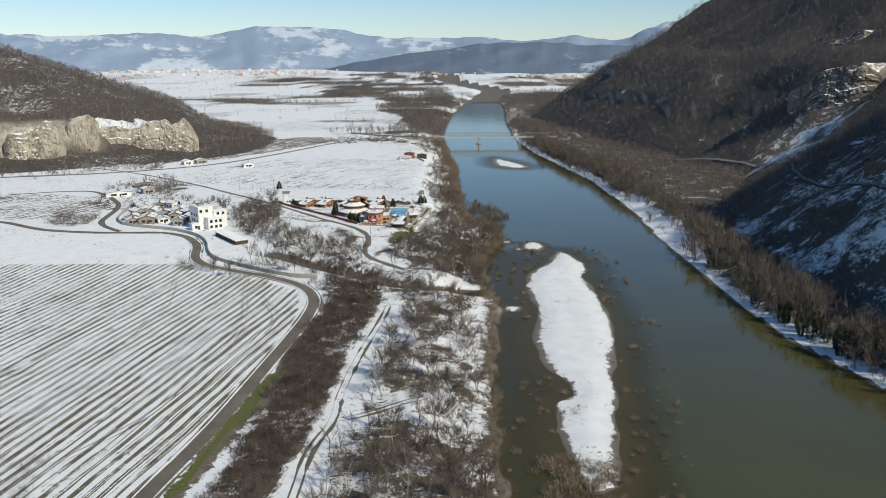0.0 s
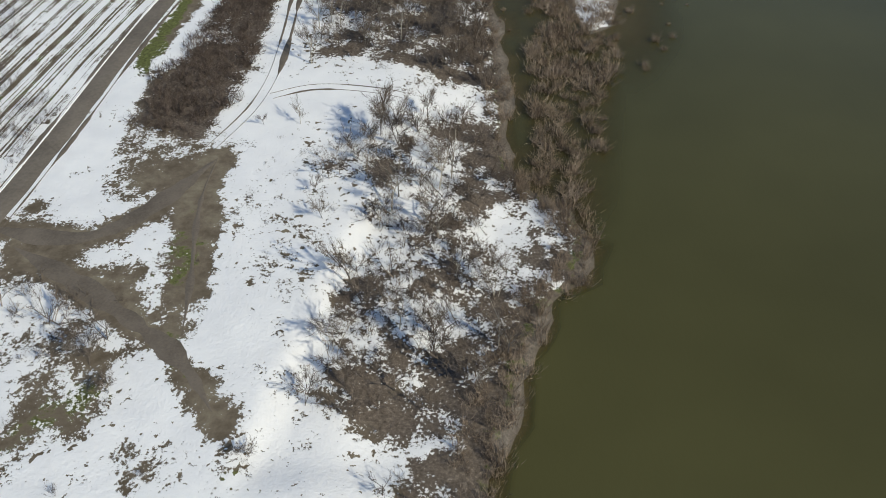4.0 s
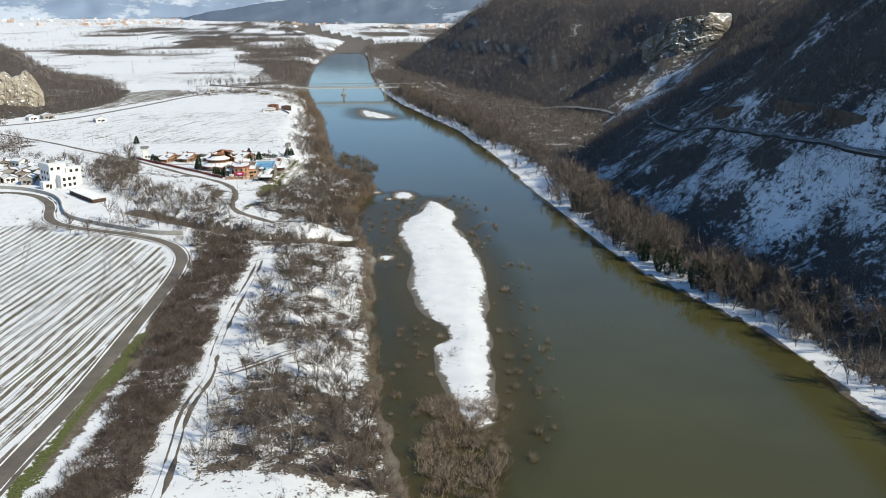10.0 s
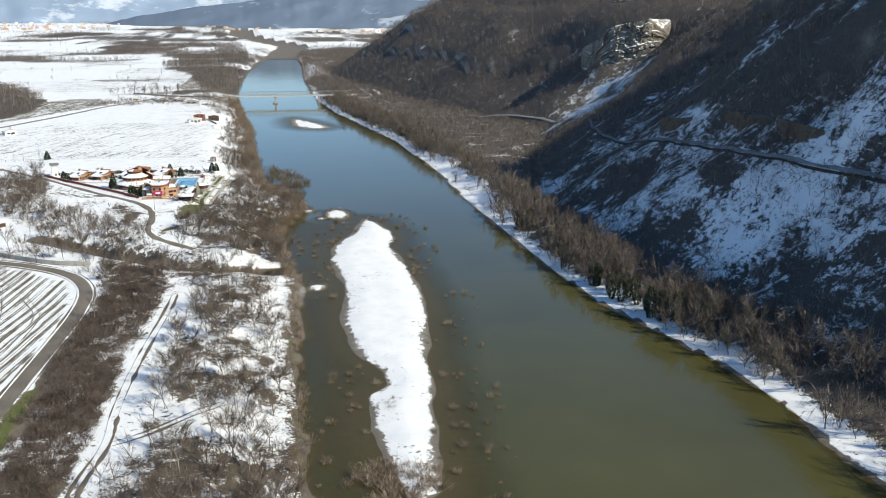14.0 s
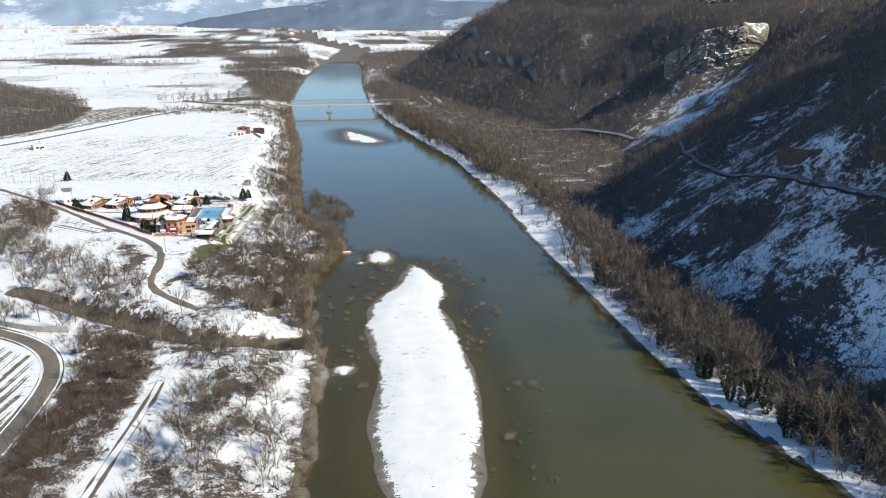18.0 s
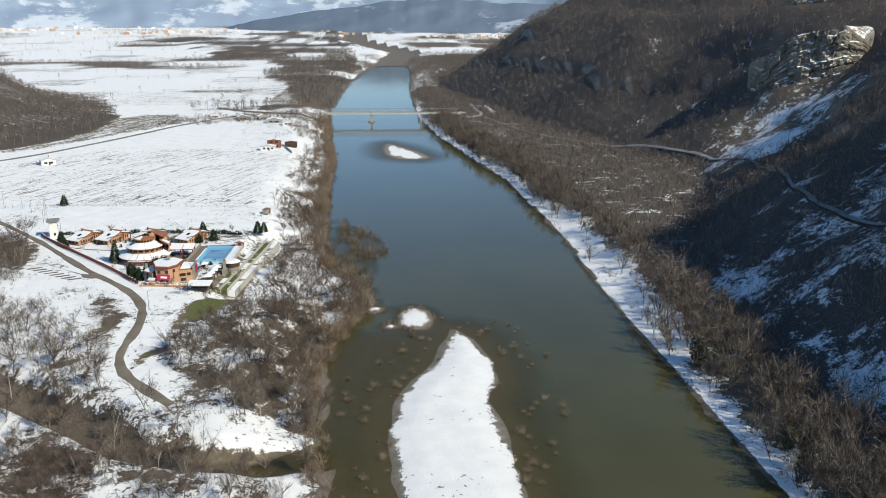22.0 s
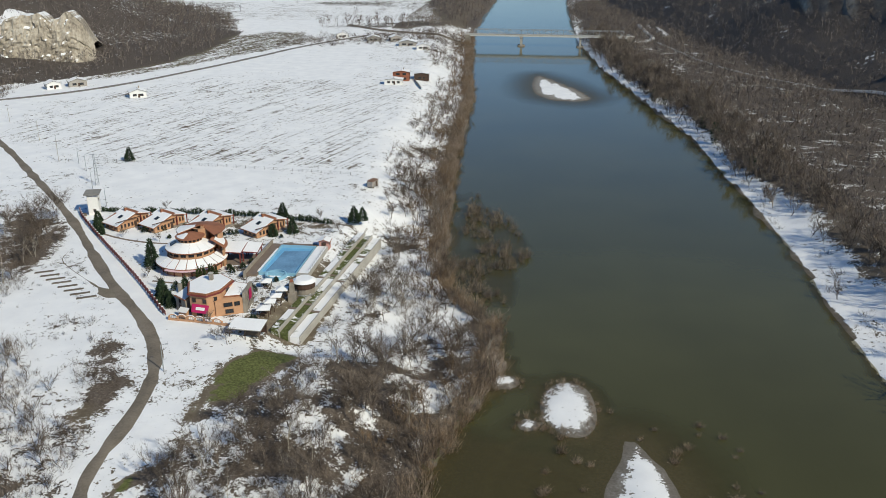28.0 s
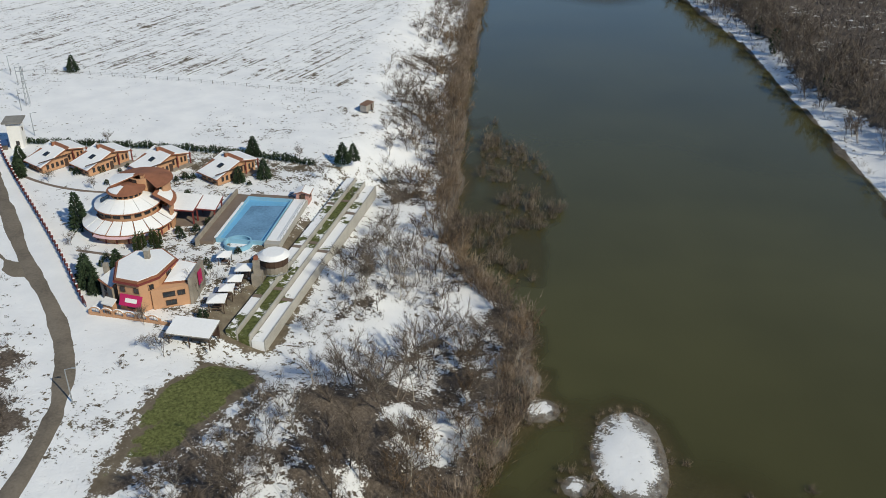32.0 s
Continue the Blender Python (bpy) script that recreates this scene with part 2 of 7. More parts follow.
# ---- materials ----
class Mat:
    """A small builder of node materials."""

    def __init__(self, name, rough=0.8, spec=0.3, metal=0.0):
        self.m = bpy.data.materials.new(name)
        self.m.use_nodes = True
        self.t = self.m.node_tree
        self.b = self.t.nodes["Principled BSDF"]
        self.b.inputs["Roughness"].default_value = rough
        self.b.inputs["Specular IOR Level"].default_value = spec
        self.b.inputs["Metallic"].default_value = metal
        self.co = self.t.nodes.new("ShaderNodeNewGeometry").outputs["Position"]

    def n(self, kind, **kw):
        node = self.t.nodes.new(kind)
        for k, v in kw.items():
            node.inputs[k].default_value = v
        return node

    def link(self, a, b):
        self.t.links.new(a, b)

    def noise(self, size, detail=4.0, rough=0.55, co=None, dist=0.0):
        node = self.n("ShaderNodeTexNoise", Scale=1.0 / size, Detail=detail, Roughness=rough, Distortion=dist)
        self.link(co or self.co, node.inputs["Vector"])
        return node.outputs["Fac"]

    def ramp(self, fac, *stops):
        node = self.n("ShaderNodeValToRGB")
        r = node.color_ramp
        while len(r.elements) < len(stops):
            r.elements.new(0.5)
        for e, (p, c) in zip(r.elements, stops):
            e.position = p
            e.color = (*c, 1) if isinstance(c, tuple) else (c, c, c, 1)
        self.link(fac, node.inputs[0])
        return node.outputs[0]

    def mix(self, fac, a, b):
        node = self.t.nodes.new("ShaderNodeMix")
        node.data_type = 'RGBA'
        for sock, v in ((node.inputs[0], fac), (node.inputs[6], a), (node.inputs[7], b)):
            if isinstance(v, (int, float)):
                sock.default_value = v
            elif isinstance(v, tuple):
                sock.default_value = (*v, 1)
            else:
                self.link(v, sock)
        return node.outputs[2]

    def math(self, op, a, b=0.0, c=0.0, clamp=False):
        node = self.t.nodes.new("ShaderNodeMath")
        node.operation = op
        node.use_clamp = clamp
        for sock, v in zip(node.inputs, (a, b, c)):
            if isinstance(v, (int, float)):
                sock.default_value = v
            else:
                self.link(v, sock)
        return node.outputs[0]

    def step(self, v, a, b):
        node = self.t.nodes.new("ShaderNodeMapRange")
        node.interpolation_type = 'SMOOTHSTEP'
        self.link(v, node.inputs[0])
        for k, w in ((1, a), (2, b)):
            if isinstance(w, (int, float)):
                node.inputs[k].default_value = w
            else:
                self.link(w, node.inputs[k])
        return node.outputs[0]

    def attr(self, name):
        node = self.t.nodes.new("ShaderNodeAttribute")
        node.attribute_name = name
        return node.outputs["Fac"]

    def island(self):
        return self.t.nodes["Geometry"].outputs["Random Per Island"]

    def each(self):
        return self.t.nodes.new("ShaderNodeObjectInfo").outputs["Random"]

    def color(self, v):
        if isinstance(v, tuple):
            self.b.inputs["Base Color"].default_value = (*v, 1)
        else:
            self.link(v, self.b.inputs["Base Color"])

    def bump(self, height, strength=0.5, distance=0.1):
        node = self.n("ShaderNodeBump", Strength=strength, Distance=distance)
        self.link(height, node.inputs["Height"])
        self.link(node.outputs[0], self.b.inputs["Normal"])


def plain(name, c, size=0.5, rough=0.8, vary=0.25, bump=0.2, spec=0.3, metal=0.0):
    """Paint, render, wood or stone: one colour with grain and blotches at two scales."""
    m = Mat(name, rough, spec, metal)
    dark = tuple(v * (1 - vary) for v in c)
    light = tuple(min(1, v * (1 + vary * 0.6)) for v in c)
    big = m.noise(size * 6, 3)
    fine = m.noise(size * 0.4, 4)
    m.color(m.ramp(m.math('ADD', m.math('MULTIPLY', big, 0.6), m.math('MULTIPLY', fine, 0.4)), (0.3, dark), (0.55, c), (0.75, light)))
    if bump:
        m.bump(fine, bump, size * 0.1)
    return m.m


def ground_material():
    m = Mat("ground", 0.9, 0.15)
    fine = m.noise(0.5, 5, 0.65)
    mid = m.noise(3.0, 6, 0.65)
    big = m.noise(22.0, 4, 0.6)
    soil = m.ramp(mid, (0.3, (0.10, 0.08, 0.055)), (0.5, (0.16, 0.13, 0.095)), (0.7, (0.24, 0.21, 0.15)))
    litter = m.ramp(fine, (0.3, (0.06, 0.048, 0.039)), (0.55, (0.14, 0.114, 0.092)), (0.75, (0.27, 0.225, 0.183)))
    green = m.ramp(fine, (0.3, (0.045, 0.05, 0.016)), (0.6, (0.145, 0.158, 0.055)), (0.8, (0.26, 0.24, 0.12)))
    gravel = m.ramp(fine, (0.3, (0.17, 0.155, 0.135)), (0.55, (0.29, 0.275, 0.25)), (0.75, (0.40, 0.385, 0.36)))
    rock = m.ramp(m.noise(6.0, 7, 0.7), (0.3, (0.16, 0.145, 0.12)), (0.5, (0.33, 0.30, 0.25)), (0.7, (0.52, 0.48, 0.40)))
    base = m.mix(m.attr("litter"), soil, litter)
    base = m.mix(m.step(m.math('ADD', m.attr("green"), m.math('MULTIPLY', m.math('SUBTRACT', mid, 0.5), 1.4)), 0.45, 0.6), base, green)
    floor_ = m.ramp(fine, (0.3, (0.042, 0.036, 0.031)), (0.55, (0.095, 0.08, 0.07)), (0.75, (0.19, 0.163, 0.142)))
    base = m.mix(m.attr("forest"), base, floor_)
    base = m.mix(m.attr("gravel"), base, gravel)
    base = m.mix(m.attr("rock"), base, rock)
    sep = m.n("ShaderNodeSeparateXYZ")
    m.link(m.co, sep.inputs[0])
    wet = m.step(m.math('ADD', sep.outputs[2], m.math('MULTIPLY', m.math('SUBTRACT', mid, 0.5), 0.9)), 0.0, 0.42)
    base = m.mix(wet, m.mix(0.7, base, (0.105, 0.087, 0.067)), base)
    # furrows of the ploughed land
    across = m.math('ADD', m.math('MULTIPLY', sep.outputs[0], 0.985), m.math('MULTIPLY', sep.outputs[1], -0.17))
    warped = m.math('ADD', across, m.math('MULTIPLY', m.noise(45.0, 2), 2.6))
    wave = m.math('SINE', m.math('MULTIPLY', warped, 2 * math.pi / 3.3))
    wave2 = m.math('SINE', m.math('MULTIPLY', warped, 2 * math.pi / 1.1))
    row = m.math('ADD', m.math('MULTIPLY', wave, 0.5), m.math('MULTIPLY', wave2, 0.3))
    stretch = m.n("ShaderNodeCombineXYZ")
    m.link(m.math('MULTIPLY', warped, 1.8), stretch.inputs[0])
    m.link(m.math('MULTIPLY', sep.outputs[1], 0.016), stretch.inputs[1])
    streak = m.noise(1.0, 4, 0.7, stretch.outputs[0])
    furrow = m.math('MULTIPLY', m.attr("plough"), m.math('ADD', row, m.math('MULTIPLY', m.math('SUBTRACT', streak, 0.5), 5.2)))
    # snow lies where its cover beats the grain of the ground
    cover = m.math('ADD', m.attr("snow"), m.math('MULTIPLY', m.math('SUBTRACT', mid, 0.5), 1.5))
    cover = m.math('ADD', cover, m.math('MULTIPLY', m.math('SUBTRACT', fine, 0.5), 1.15))
    cover = m.math('ADD', cover, m.math('MULTIPLY', m.math('SUBTRACT', big, 0.5), 0.7))
    cover = m.math('SUBTRACT', cover, m.math('MULTIPLY', furrow, 0.9))
    tuft = m.math('MULTIPLY', m.step(m.noise(1.4, 4, 0.6), 0.57, 0.68), m.step(m.noise(17.0, 3), 0.44, 0.6))
    cover = m.math('SUBTRACT', cover, m.math('MULTIPLY', tuft, 0.75))
    # faint drill rows in the northern field
    across2 = m.math('ADD', m.math('MULTIPLY', sep.outputs[0], 0.94), m.math('MULTIPLY', sep.outputs[1], -0.34))
    along2 = m.math('ADD', m.math('MULTIPLY', sep.outputs[0], 0.34), m.math('MULTIPLY', sep.outputs[1], 0.94))
    stretch2 = m.n("ShaderNodeCombineXYZ")
    m.link(m.math('MULTIPLY', across2, 0.75), stretch2.inputs[0])
    m.link(m.math('MULTIPLY', along2, 0.022), stretch2.inputs[1])
    cover = m.math('SUBTRACT', cover, m.math('MULTIPLY', m.attr("rows"), m.math('MULTIPLY', m.math('SUBTRACT', m.noise(1.0, 4, 0.7, stretch2.outputs[0]), 0.5), 2.6)))
    lies = m.step(cover, 0.44, 0.56)
    snow = m.ramp(m.noise(7.0, 4), (0.3, (0.76, 0.765, 0.775)), (0.7, (0.86, 0.86, 0.855)))
    m.color(m.mix(lies, base, snow))
    height = m.math('ADD', m.math('MULTIPLY', lies, 0.6), m.math('ADD', m.math('MULTIPLY', fine, 0.5), mid))
    m.bump(height, 0.55, 0.35)
    return m.m


def water_material():
    m = Mat("river_water", 0.06, 0.5)
    murk = m.ramp(m.noise(60.0, 3), (0.3, (0.061, 0.057, 0.019)), (0.7, (0.081, 0.076, 0.027)))
    m.color(murk)
    m.b.inputs["IOR"].default_value = 1.38
    stretch = m.n("ShaderNodeMapping")
    stretch.inputs["Scale"].default_value = (1.0, 0.35, 1.0)
    m.link(m.co, stretch.inputs[0])
    ripple = m.math('ADD', m.noise(1.2, 3, 0.6, stretch.outputs[0]), m.math('MULTIPLY', m.noise(9.0, 3, 0.5, stretch.outputs[0]), 1.5))
    m.bump(ripple, 0.22, 0.12)
    clear = m.n("ShaderNodeBsdfTransparent")
    clear.inputs[0].default_value = (0.84, 0.79, 0.66, 1)
    mixer = m.n("ShaderNodeMixShader")
    m.link(m.step(m.attr("deep"), 0.05, 0.85), mixer.inputs[0])
    shallow = m.n("ShaderNodeMixShader")
    m.link(clear.outputs[0], shallow.inputs[1])
    m.link(m.b.outputs[0], shallow.inputs[2])
    shallow.inputs[0].default_value = 0.32
    m.link(shallow.outputs[0], mixer.inputs[1])
    m.link(m.b.outputs[0], mixer.inputs[2])
    m.link(mixer.outputs[0], m.t.nodes["Material Output"].inputs[0])
    return m.m


def twig_material(name, dark, mid, light):
    m = Mat(name, 0.85, 0.2)
    v = m.math('ADD', m.math('MULTIPLY', m.island(), 0.55), m.math('MULTIPLY', m.math('SUBTRACT', m.noise(5.5, 3, 0.6), 0.28), 1.1))
    m.color(m.ramp(v, (0.15, dark), (0.5, mid), (0.95, light)))
    return m.m


GROUND, WATER = ground_material(), water_material()
SNOW = plain("snow", (0.86, 0.86, 0.855), 1.2, 0.6, 0.08, 0.3)
TWIGS = twig_material("bare_twigs", (0.036, 0.028, 0.022), (0.112, 0.087, 0.068), (0.26, 0.21, 0.168))
TWIGS_GREY = twig_material("grey_twigs", (0.045, 0.036, 0.029), (0.135, 0.108, 0.088), (0.32, 0.268, 0.222))
TWIGS_RED = twig_material("bramble_twigs", (0.043, 0.033, 0.027), (0.104, 0.079, 0.065), (0.21, 0.165, 0.138))
TWIGS_TAN = twig_material("willow_twigs", (0.08, 0.058, 0.043), (0.23, 0.175, 0.13), (0.46, 0.375, 0.295))
TWIGS_HILL = twig_material("hillside_twigs", (0.045, 0.038, 0.033), (0.135, 0.112, 0.098), (0.32, 0.275, 0.24))
TWIGS_WILLOW = twig_material("grey_willow_twigs", (0.05, 0.04, 0.032), (0.15, 0.118, 0.09), (0.34, 0.285, 0.23))
TWIGS_COPPER = twig_material("copper_twigs", (0.06, 0.040, 0.026), (0.17, 0.113, 0.068), (0.32, 0.235, 0.155))
BARK = plain("bark", (0.13, 0.105, 0.085), 0.2, 0.9, 0.4, 0.5)
BARK_PALE = plain("pale_bark", (0.36, 0.33, 0.28), 0.2, 0.9, 0.3, 0.4)
GREENERY = twig_material("conifer_needles", (0.012, 0.022, 0.012), (0.03, 0.05, 0.026), (0.06, 0.085, 0.04))
CYPRESS = twig_material("cypress_green", (0.02, 0.035, 0.012), (0.05, 0.07, 0.025), (0.10, 0.12, 0.05))
ASPHALT = plain("asphalt", (0.175, 0.15, 0.122), 1.6, 0.9, 0.4, 0.3)
DIRT = plain("dirt_track", (0.15, 0.125, 0.10), 0.9, 0.95, 0.4, 0.5)

# ---- ground, water, distance ----
def spaced(lo, hi, fine_lo, fine_hi, step, grow=1.07):
    mid = list(np.arange(fine_lo, fine_hi + step / 2, step))
    up, s = [], step
    while (up[-1] if up else mid[-1]) < hi:
        s *= grow
        up.append((up[-1] if up else mid[-1]) + s)
    down, s = [], step
    while (down[-1] if down else mid[0]) > lo:
        s *= grow
        down.append((down[-1] if down else mid[0]) - s)
    return np.array(down[::-1] + mid + up)


FIELD = arr((-400, 398), (-127, 397), (-110, 381), (-80, 368), (-61, 350), (-56, 313), (-63, 234), (-70, 176), (-78, 130), (-400, 60))
GRASS_BANK = arr((-34, 408), (-33, 430), (-29, 445), (-27, 460), (-23, 468), (-14, 471), (-12, 464), (-18, 452), (-22, 440), (-27, 425))
MAIN_ROAD = arr((-90, 60), (-78, 100), (-72, 140), (-68, 175), (-62, 210), (-58, 252), (-54, 292), (-52, 325), (-54, 342), (-59.5, 355), (-68, 365), (-80, 374), (-91, 380), (-107, 389.5), (-119, 400), (-124, 414),
                (-127.5, 433), (-137, 450), (-146, 458), (-158, 464), (-171, 463), (-192, 463), (-221, 469), (-234, 476), (-263, 498), (-330, 520))
VILLAGE_LANE = arr((-180, 466), (-195, 480), (-203, 496), (-206, 520), (-211, 550), (-226, 578), (-240, 600), (-262, 622), (-310, 600))
# thickets: ring, density of shrubs, density of trees
THICKETS = (
    (arr((-60, 141), (-47, 137), (-40.5, 150), (-38.5, 171), (-37.5, 192), (-35, 211), (-34, 231), (-33, 256), (-32, 285), (-27, 310), (-25, 335), (-28, 360), (-46, 366), (-49, 345), (-48, 315), (-50, 287), (-53, 262), (-50, 244), (-52, 219), (-53, 198), (-55, 171), (-58, 157)), 1.0, 0.03),      # hedge by the road
    (arr((-23, 134), (-15, 141), (6, 148), (11, 144), (12, 110), (10.5, 84), (7, 66), (4, 58), (0, 40), (-9, 40), (-7, 58), (-8, 69), (-15, 73), (-17, 81), (-16, 96), (-10, 107), (-13, 119), (-22, 127)), 0.8, 0.6),              # copse on the bank
    (arr((-28, 165), (8, 158), (12, 190), (12, 215), (-18, 215), (-29, 195)), 0.9, 0.8),
    (arr((-22, 225), (12, 225), (14, 330), (16, 352), (-8, 350), (-20, 290)), 0.8, 0.85),
    (arr((-58, 350), (-30, 335), (14, 335), (16, 356), (-5, 366), (-30, 384), (-62, 402), (-110, 395), (-108, 378), (-75, 365)), 0.8, 0.42),
    (arr((-133, 534), (-115, 566), (-104, 539), (-98, 483), (-89, 465), (-76, 466), (-57, 432), (-44, 430), (-40, 390), (-56, 401), (-76, 415), (-90, 431), (-112, 462)), 0.95, 0.6),
    (arr((-125, 385), (-126, 402), (-120, 396), (-110, 395), (-103, 383), (-112, 382)), 1.0, 0.0),
    (arr((-420, 680), (-392, 745), (-326, 774), (-262, 796), (-246, 748), (-300, 713), (-357, 690)), 0.75, 0.6),
    (arr((-30, 420), (-5, 385), (18, 372), (24, 400), (30, 440), (36, 480), (34, 510), (14, 492), (0, 475), (-12, 465), (-22, 447), (-26, 425)), 0.95, 1.0),
    (arr((-10, 478), (16, 500), (34, 515), (18, 545), (13, 620), (12, 720), (12, 810), (8, 890), (-2, 890), (-12, 800), (-14, 700), (-12, 600), (-4, 550)), 0.5, 0.75),
    (arr((-20, 900), (4, 890), (2, 960), (-4, 1110), (-25, 1100), (-160, 1000), (-150, 960), (-40, 1000)), 0.5, 0.4),
    (arr((-233, 492), (-236, 516), (-213, 524), (-202, 490), (-216, 474)), 1.0, 0.1),
    (arr((-250, 640), (-140, 560), (-135, 540), (-190, 520), (-240, 560)), 0.35, 0.15),
    (arr((-100, 195), (-88, 150), (-76, 120), (-86, 112), (-110, 140)), 0.6, 0.1),
    (arr((-200, 570), (-150, 552), (-128, 520), (-140, 498), (-165, 520), (-195, 552)), 0.7, 0.4),
    (arr((-24, 388), (-12, 396), (12, 390), (15, 372), (0, 370), (-16, 376)), 0.4, 0.3),
    (arr((-200, 545), (-160, 552), (-142, 510), (-150, 482), (-186, 484)), 0.3, 0.25),
    (arr((-248, 645), (-222, 682), (-190, 640), (-194, 598), (-216, 588)), 0.7, 0.4),
    (arr((-80, 152), (-66, 162), (-66, 150), (-72, 128), (-82, 112), (-92, 130)), 0.8, 0.2),
    (arr((-83, 441), (-70, 436), (-53, 412), (-40, 406), (-33, 391), (-29, 371), (-34, 366), (-48, 373), (-62, 380), (-85, 405)), 0.75, 0.4),
    (arr((-134, 572), (-121, 566), (-105, 528), (-108, 505), (-132, 520)), 0.85, 0.1),
    (arr((-61, 468), (-54, 464), (-47, 450), (-48, 441), (-54, 446)), 1.0, 0.0),
    (arr((-76, 481), (-69, 480), (-67, 473), (-75, 472)), 1.0, 0.0),
    (arr((-80, 95), (-60, 78), (-50, 78), (-48, 95), (-62, 98)), 0.25, 0.25),
)
MUD_A = arr((-76, 110), (-66, 107), (-57, 107), (-49, 115), (-41, 129))
MUD_B = arr((-70, 105), (-59, 98), (-47, 89), (-37, 81), (-30, 70))
MUD_C = arr((-41, 129), (-42, 116), (-39, 96), (-38, 84))


def thicket_mask(x, y):
    """How thickly shrubs and trees stand."""
    low, high = np.zeros(x.shape), np.zeros(x.shape)
    for ring, a, b in THICKETS:
        box = (x > ring[:, 0].min() - 8) & (x < ring[:, 0].max() + 8) & (y > ring[:, 1].min() - 8) & (y < ring[:, 1].max() + 8)
        if not box.any():
            continue
        d = inside_dist(x[box], y[box], ring) + 5 * fractal(x[box], y[box], 14, 2, 71)
        w = 1 - smooth(d, -3, 2)
        if a < 0.9:
            w = w * smooth(fractal(x[box], y[box], 13, 3, 73), -0.5, -0.02)
        low[box] = np.maximum(low[box], a * w)
        high[box] = np.maximum(high[box], b * w)
    return low, high


def far_mass(x, y):
    """The broad wood beside the river on the plain."""
    d = inside_dist(x, y, arr((-170, 1110), (-14, 1082), (0, 1180), (20, 1316), (22, 1801), (0, 2552), (30, 3300), (-640, 3300), (-389, 2650), (-180, 2009), (-70, 1450), (-50, 1180)))
    d = np.minimum(d, inside_dist(x, y, arr((150, 1850), (420, 2060), (900, 2150), (1500, 2350), (1500, 2750), (700, 2650), (300, 2550), (175, 2450))))
    return (1 - smooth(d + 50 * fractal(x, y, 110, 4, 133), -14, 6)) * smooth(fractal(x, y, 90, 3, 135), -0.45, -0.1)


def build_ground():
    xs = spaced(-4700, 4700, -150, 250, 2.0, 1.065)
    ys = spaced(-500, 5050, 30, 620, 2.0, 1.055)
    gx, gy = np.meshgrid(xs, ys)
    x, y = gx.ravel(), gy.ravel()
    z = terrain(x, y)
    w, h = len(xs), len(ys)
    i = np.arange((h - 1) * w).reshape(h - 1, w)[:, :-1].ravel()
    me = mesh_from("ground", np.c_[x, y, z], np.c_[i, i + 1, i + w + 1, i + w], GROUND, True)
    lb = np.interp(y, LEFT_BANK[:, 1], LEFT_BANK[:, 0])
    rb = np.interp(y, RIGHT_BANK[:, 1], RIGHT_BANK[:, 0])
    river = (x > lb - 1) & (x < rb + 1)
    zz = z.reshape(h, w)
    sx, sy = np.gradient(zz, xs, axis=1).ravel(), np.gradient(zz, ys, axis=0).ravel()
    steep = np.hypot(sx, sy)
    de, s = seg_dist(x, y, HILL_TOE)
    east = np.where(s > 0, de, -de)
    dw, s = seg_dist(x, y, WEST_TOE)
    west = np.where(s < 0, dw, -dw)
    low, high = thicket_mask(x, y)
    snow = np.full(x.shape, 1.15)
    litter = np.zeros(x.shape)
    snow -= low * (0.29 + 0.62 * fractal(x, y, 7, 3, 109)) + 0.04 * high
    snow -= 0.3 * (1 - smooth(inside_dist(x, y, THICKETS[0][0]), -3, 2))
    litter += smooth(low, 0.1, 0.5)
    # near waste ground by the track
    waste = (1 - smooth(inside_dist(x, y, arr((-100, 120), (-40, 135), (-30, 100), (-8, 40), (-100, 20))), -12, 4))
    snow -= waste * (0.43 + 0.6 * fractal(x, y, 7, 3, 81) - 0.12 * smooth(x, -38, -28))
    bank = (lb - x < 75) & (lb - x > 0)
    snow -= np.where(bank, 0.36 * (1 - waste) + 0.2 * fractal(x, y, 25, 3, 83), 0)
    rough = 1 - smooth(inside_dist(x, y, arr((-66, 168), (-44, 150), (-37, 128), (-52, 118), (-68, 122), (-69, 150))), -4, 2)
    snow -= rough * 0.28
    tracks = np.minimum(seg_dist(x, y, MUD_A)[0], seg_dist(x, y, MUD_B)[0])
    muddy = np.minimum(tracks, seg_dist(x, y, MUD_C)[0] - 1.5) + 1.6 * fractal(x, y, 7, 3, 82)
    snow -= 0.62 * (1 - smooth(muddy, 0.6, 3.4))
    snow -= 0.12 * (1 - smooth(inside_dist(x, y, arr((-66, 108), (-42, 122), (-38, 116), (-38, 86), (-46, 88), (-60, 101))), -3, 3))
    verge = inside_dist(x, y, arr((-58, 205), (-52, 240), (-54, 250), (-62, 205), (-66, 165), (-62, 160)))
    green = 0.75 * (1 - smooth(verge, -1, 2.5))
    snow -= 0.5 * (1 - smooth(verge, -1, 3))
    beside = seg_dist(x, y, MAIN_ROAD)[0] + 1.5 * fractal(x, y, 8, 2, 86)
    beside = smooth(beside, 3.2, 4.2) * (1 - smooth(beside, 7, 10)) * (x > np.interp(y, MAIN_ROAD[:8, 1], MAIN_ROAD[:8, 0])) * smooth(y, 150, 170) * (1 - smooth(y, 285, 310))
    green += 0.6 * beside * smooth(fractal(x, y, 11, 2, 88), 0.0, 0.3)
    snow -= 0.5 * beside
    g2 = 1 - smooth(inside_dist(x, y, GRASS_BANK), -2, 2)
    g2 = g2 * smooth(fractal(x, y, 9, 3, 87), -0.45, 0.1)
    green += 0.8 * g2
    snow -= 0.95 * g2
    green += 0.35 * rough * smooth(fractal(x, y, 10, 2, 89), -0.1, 0.3)
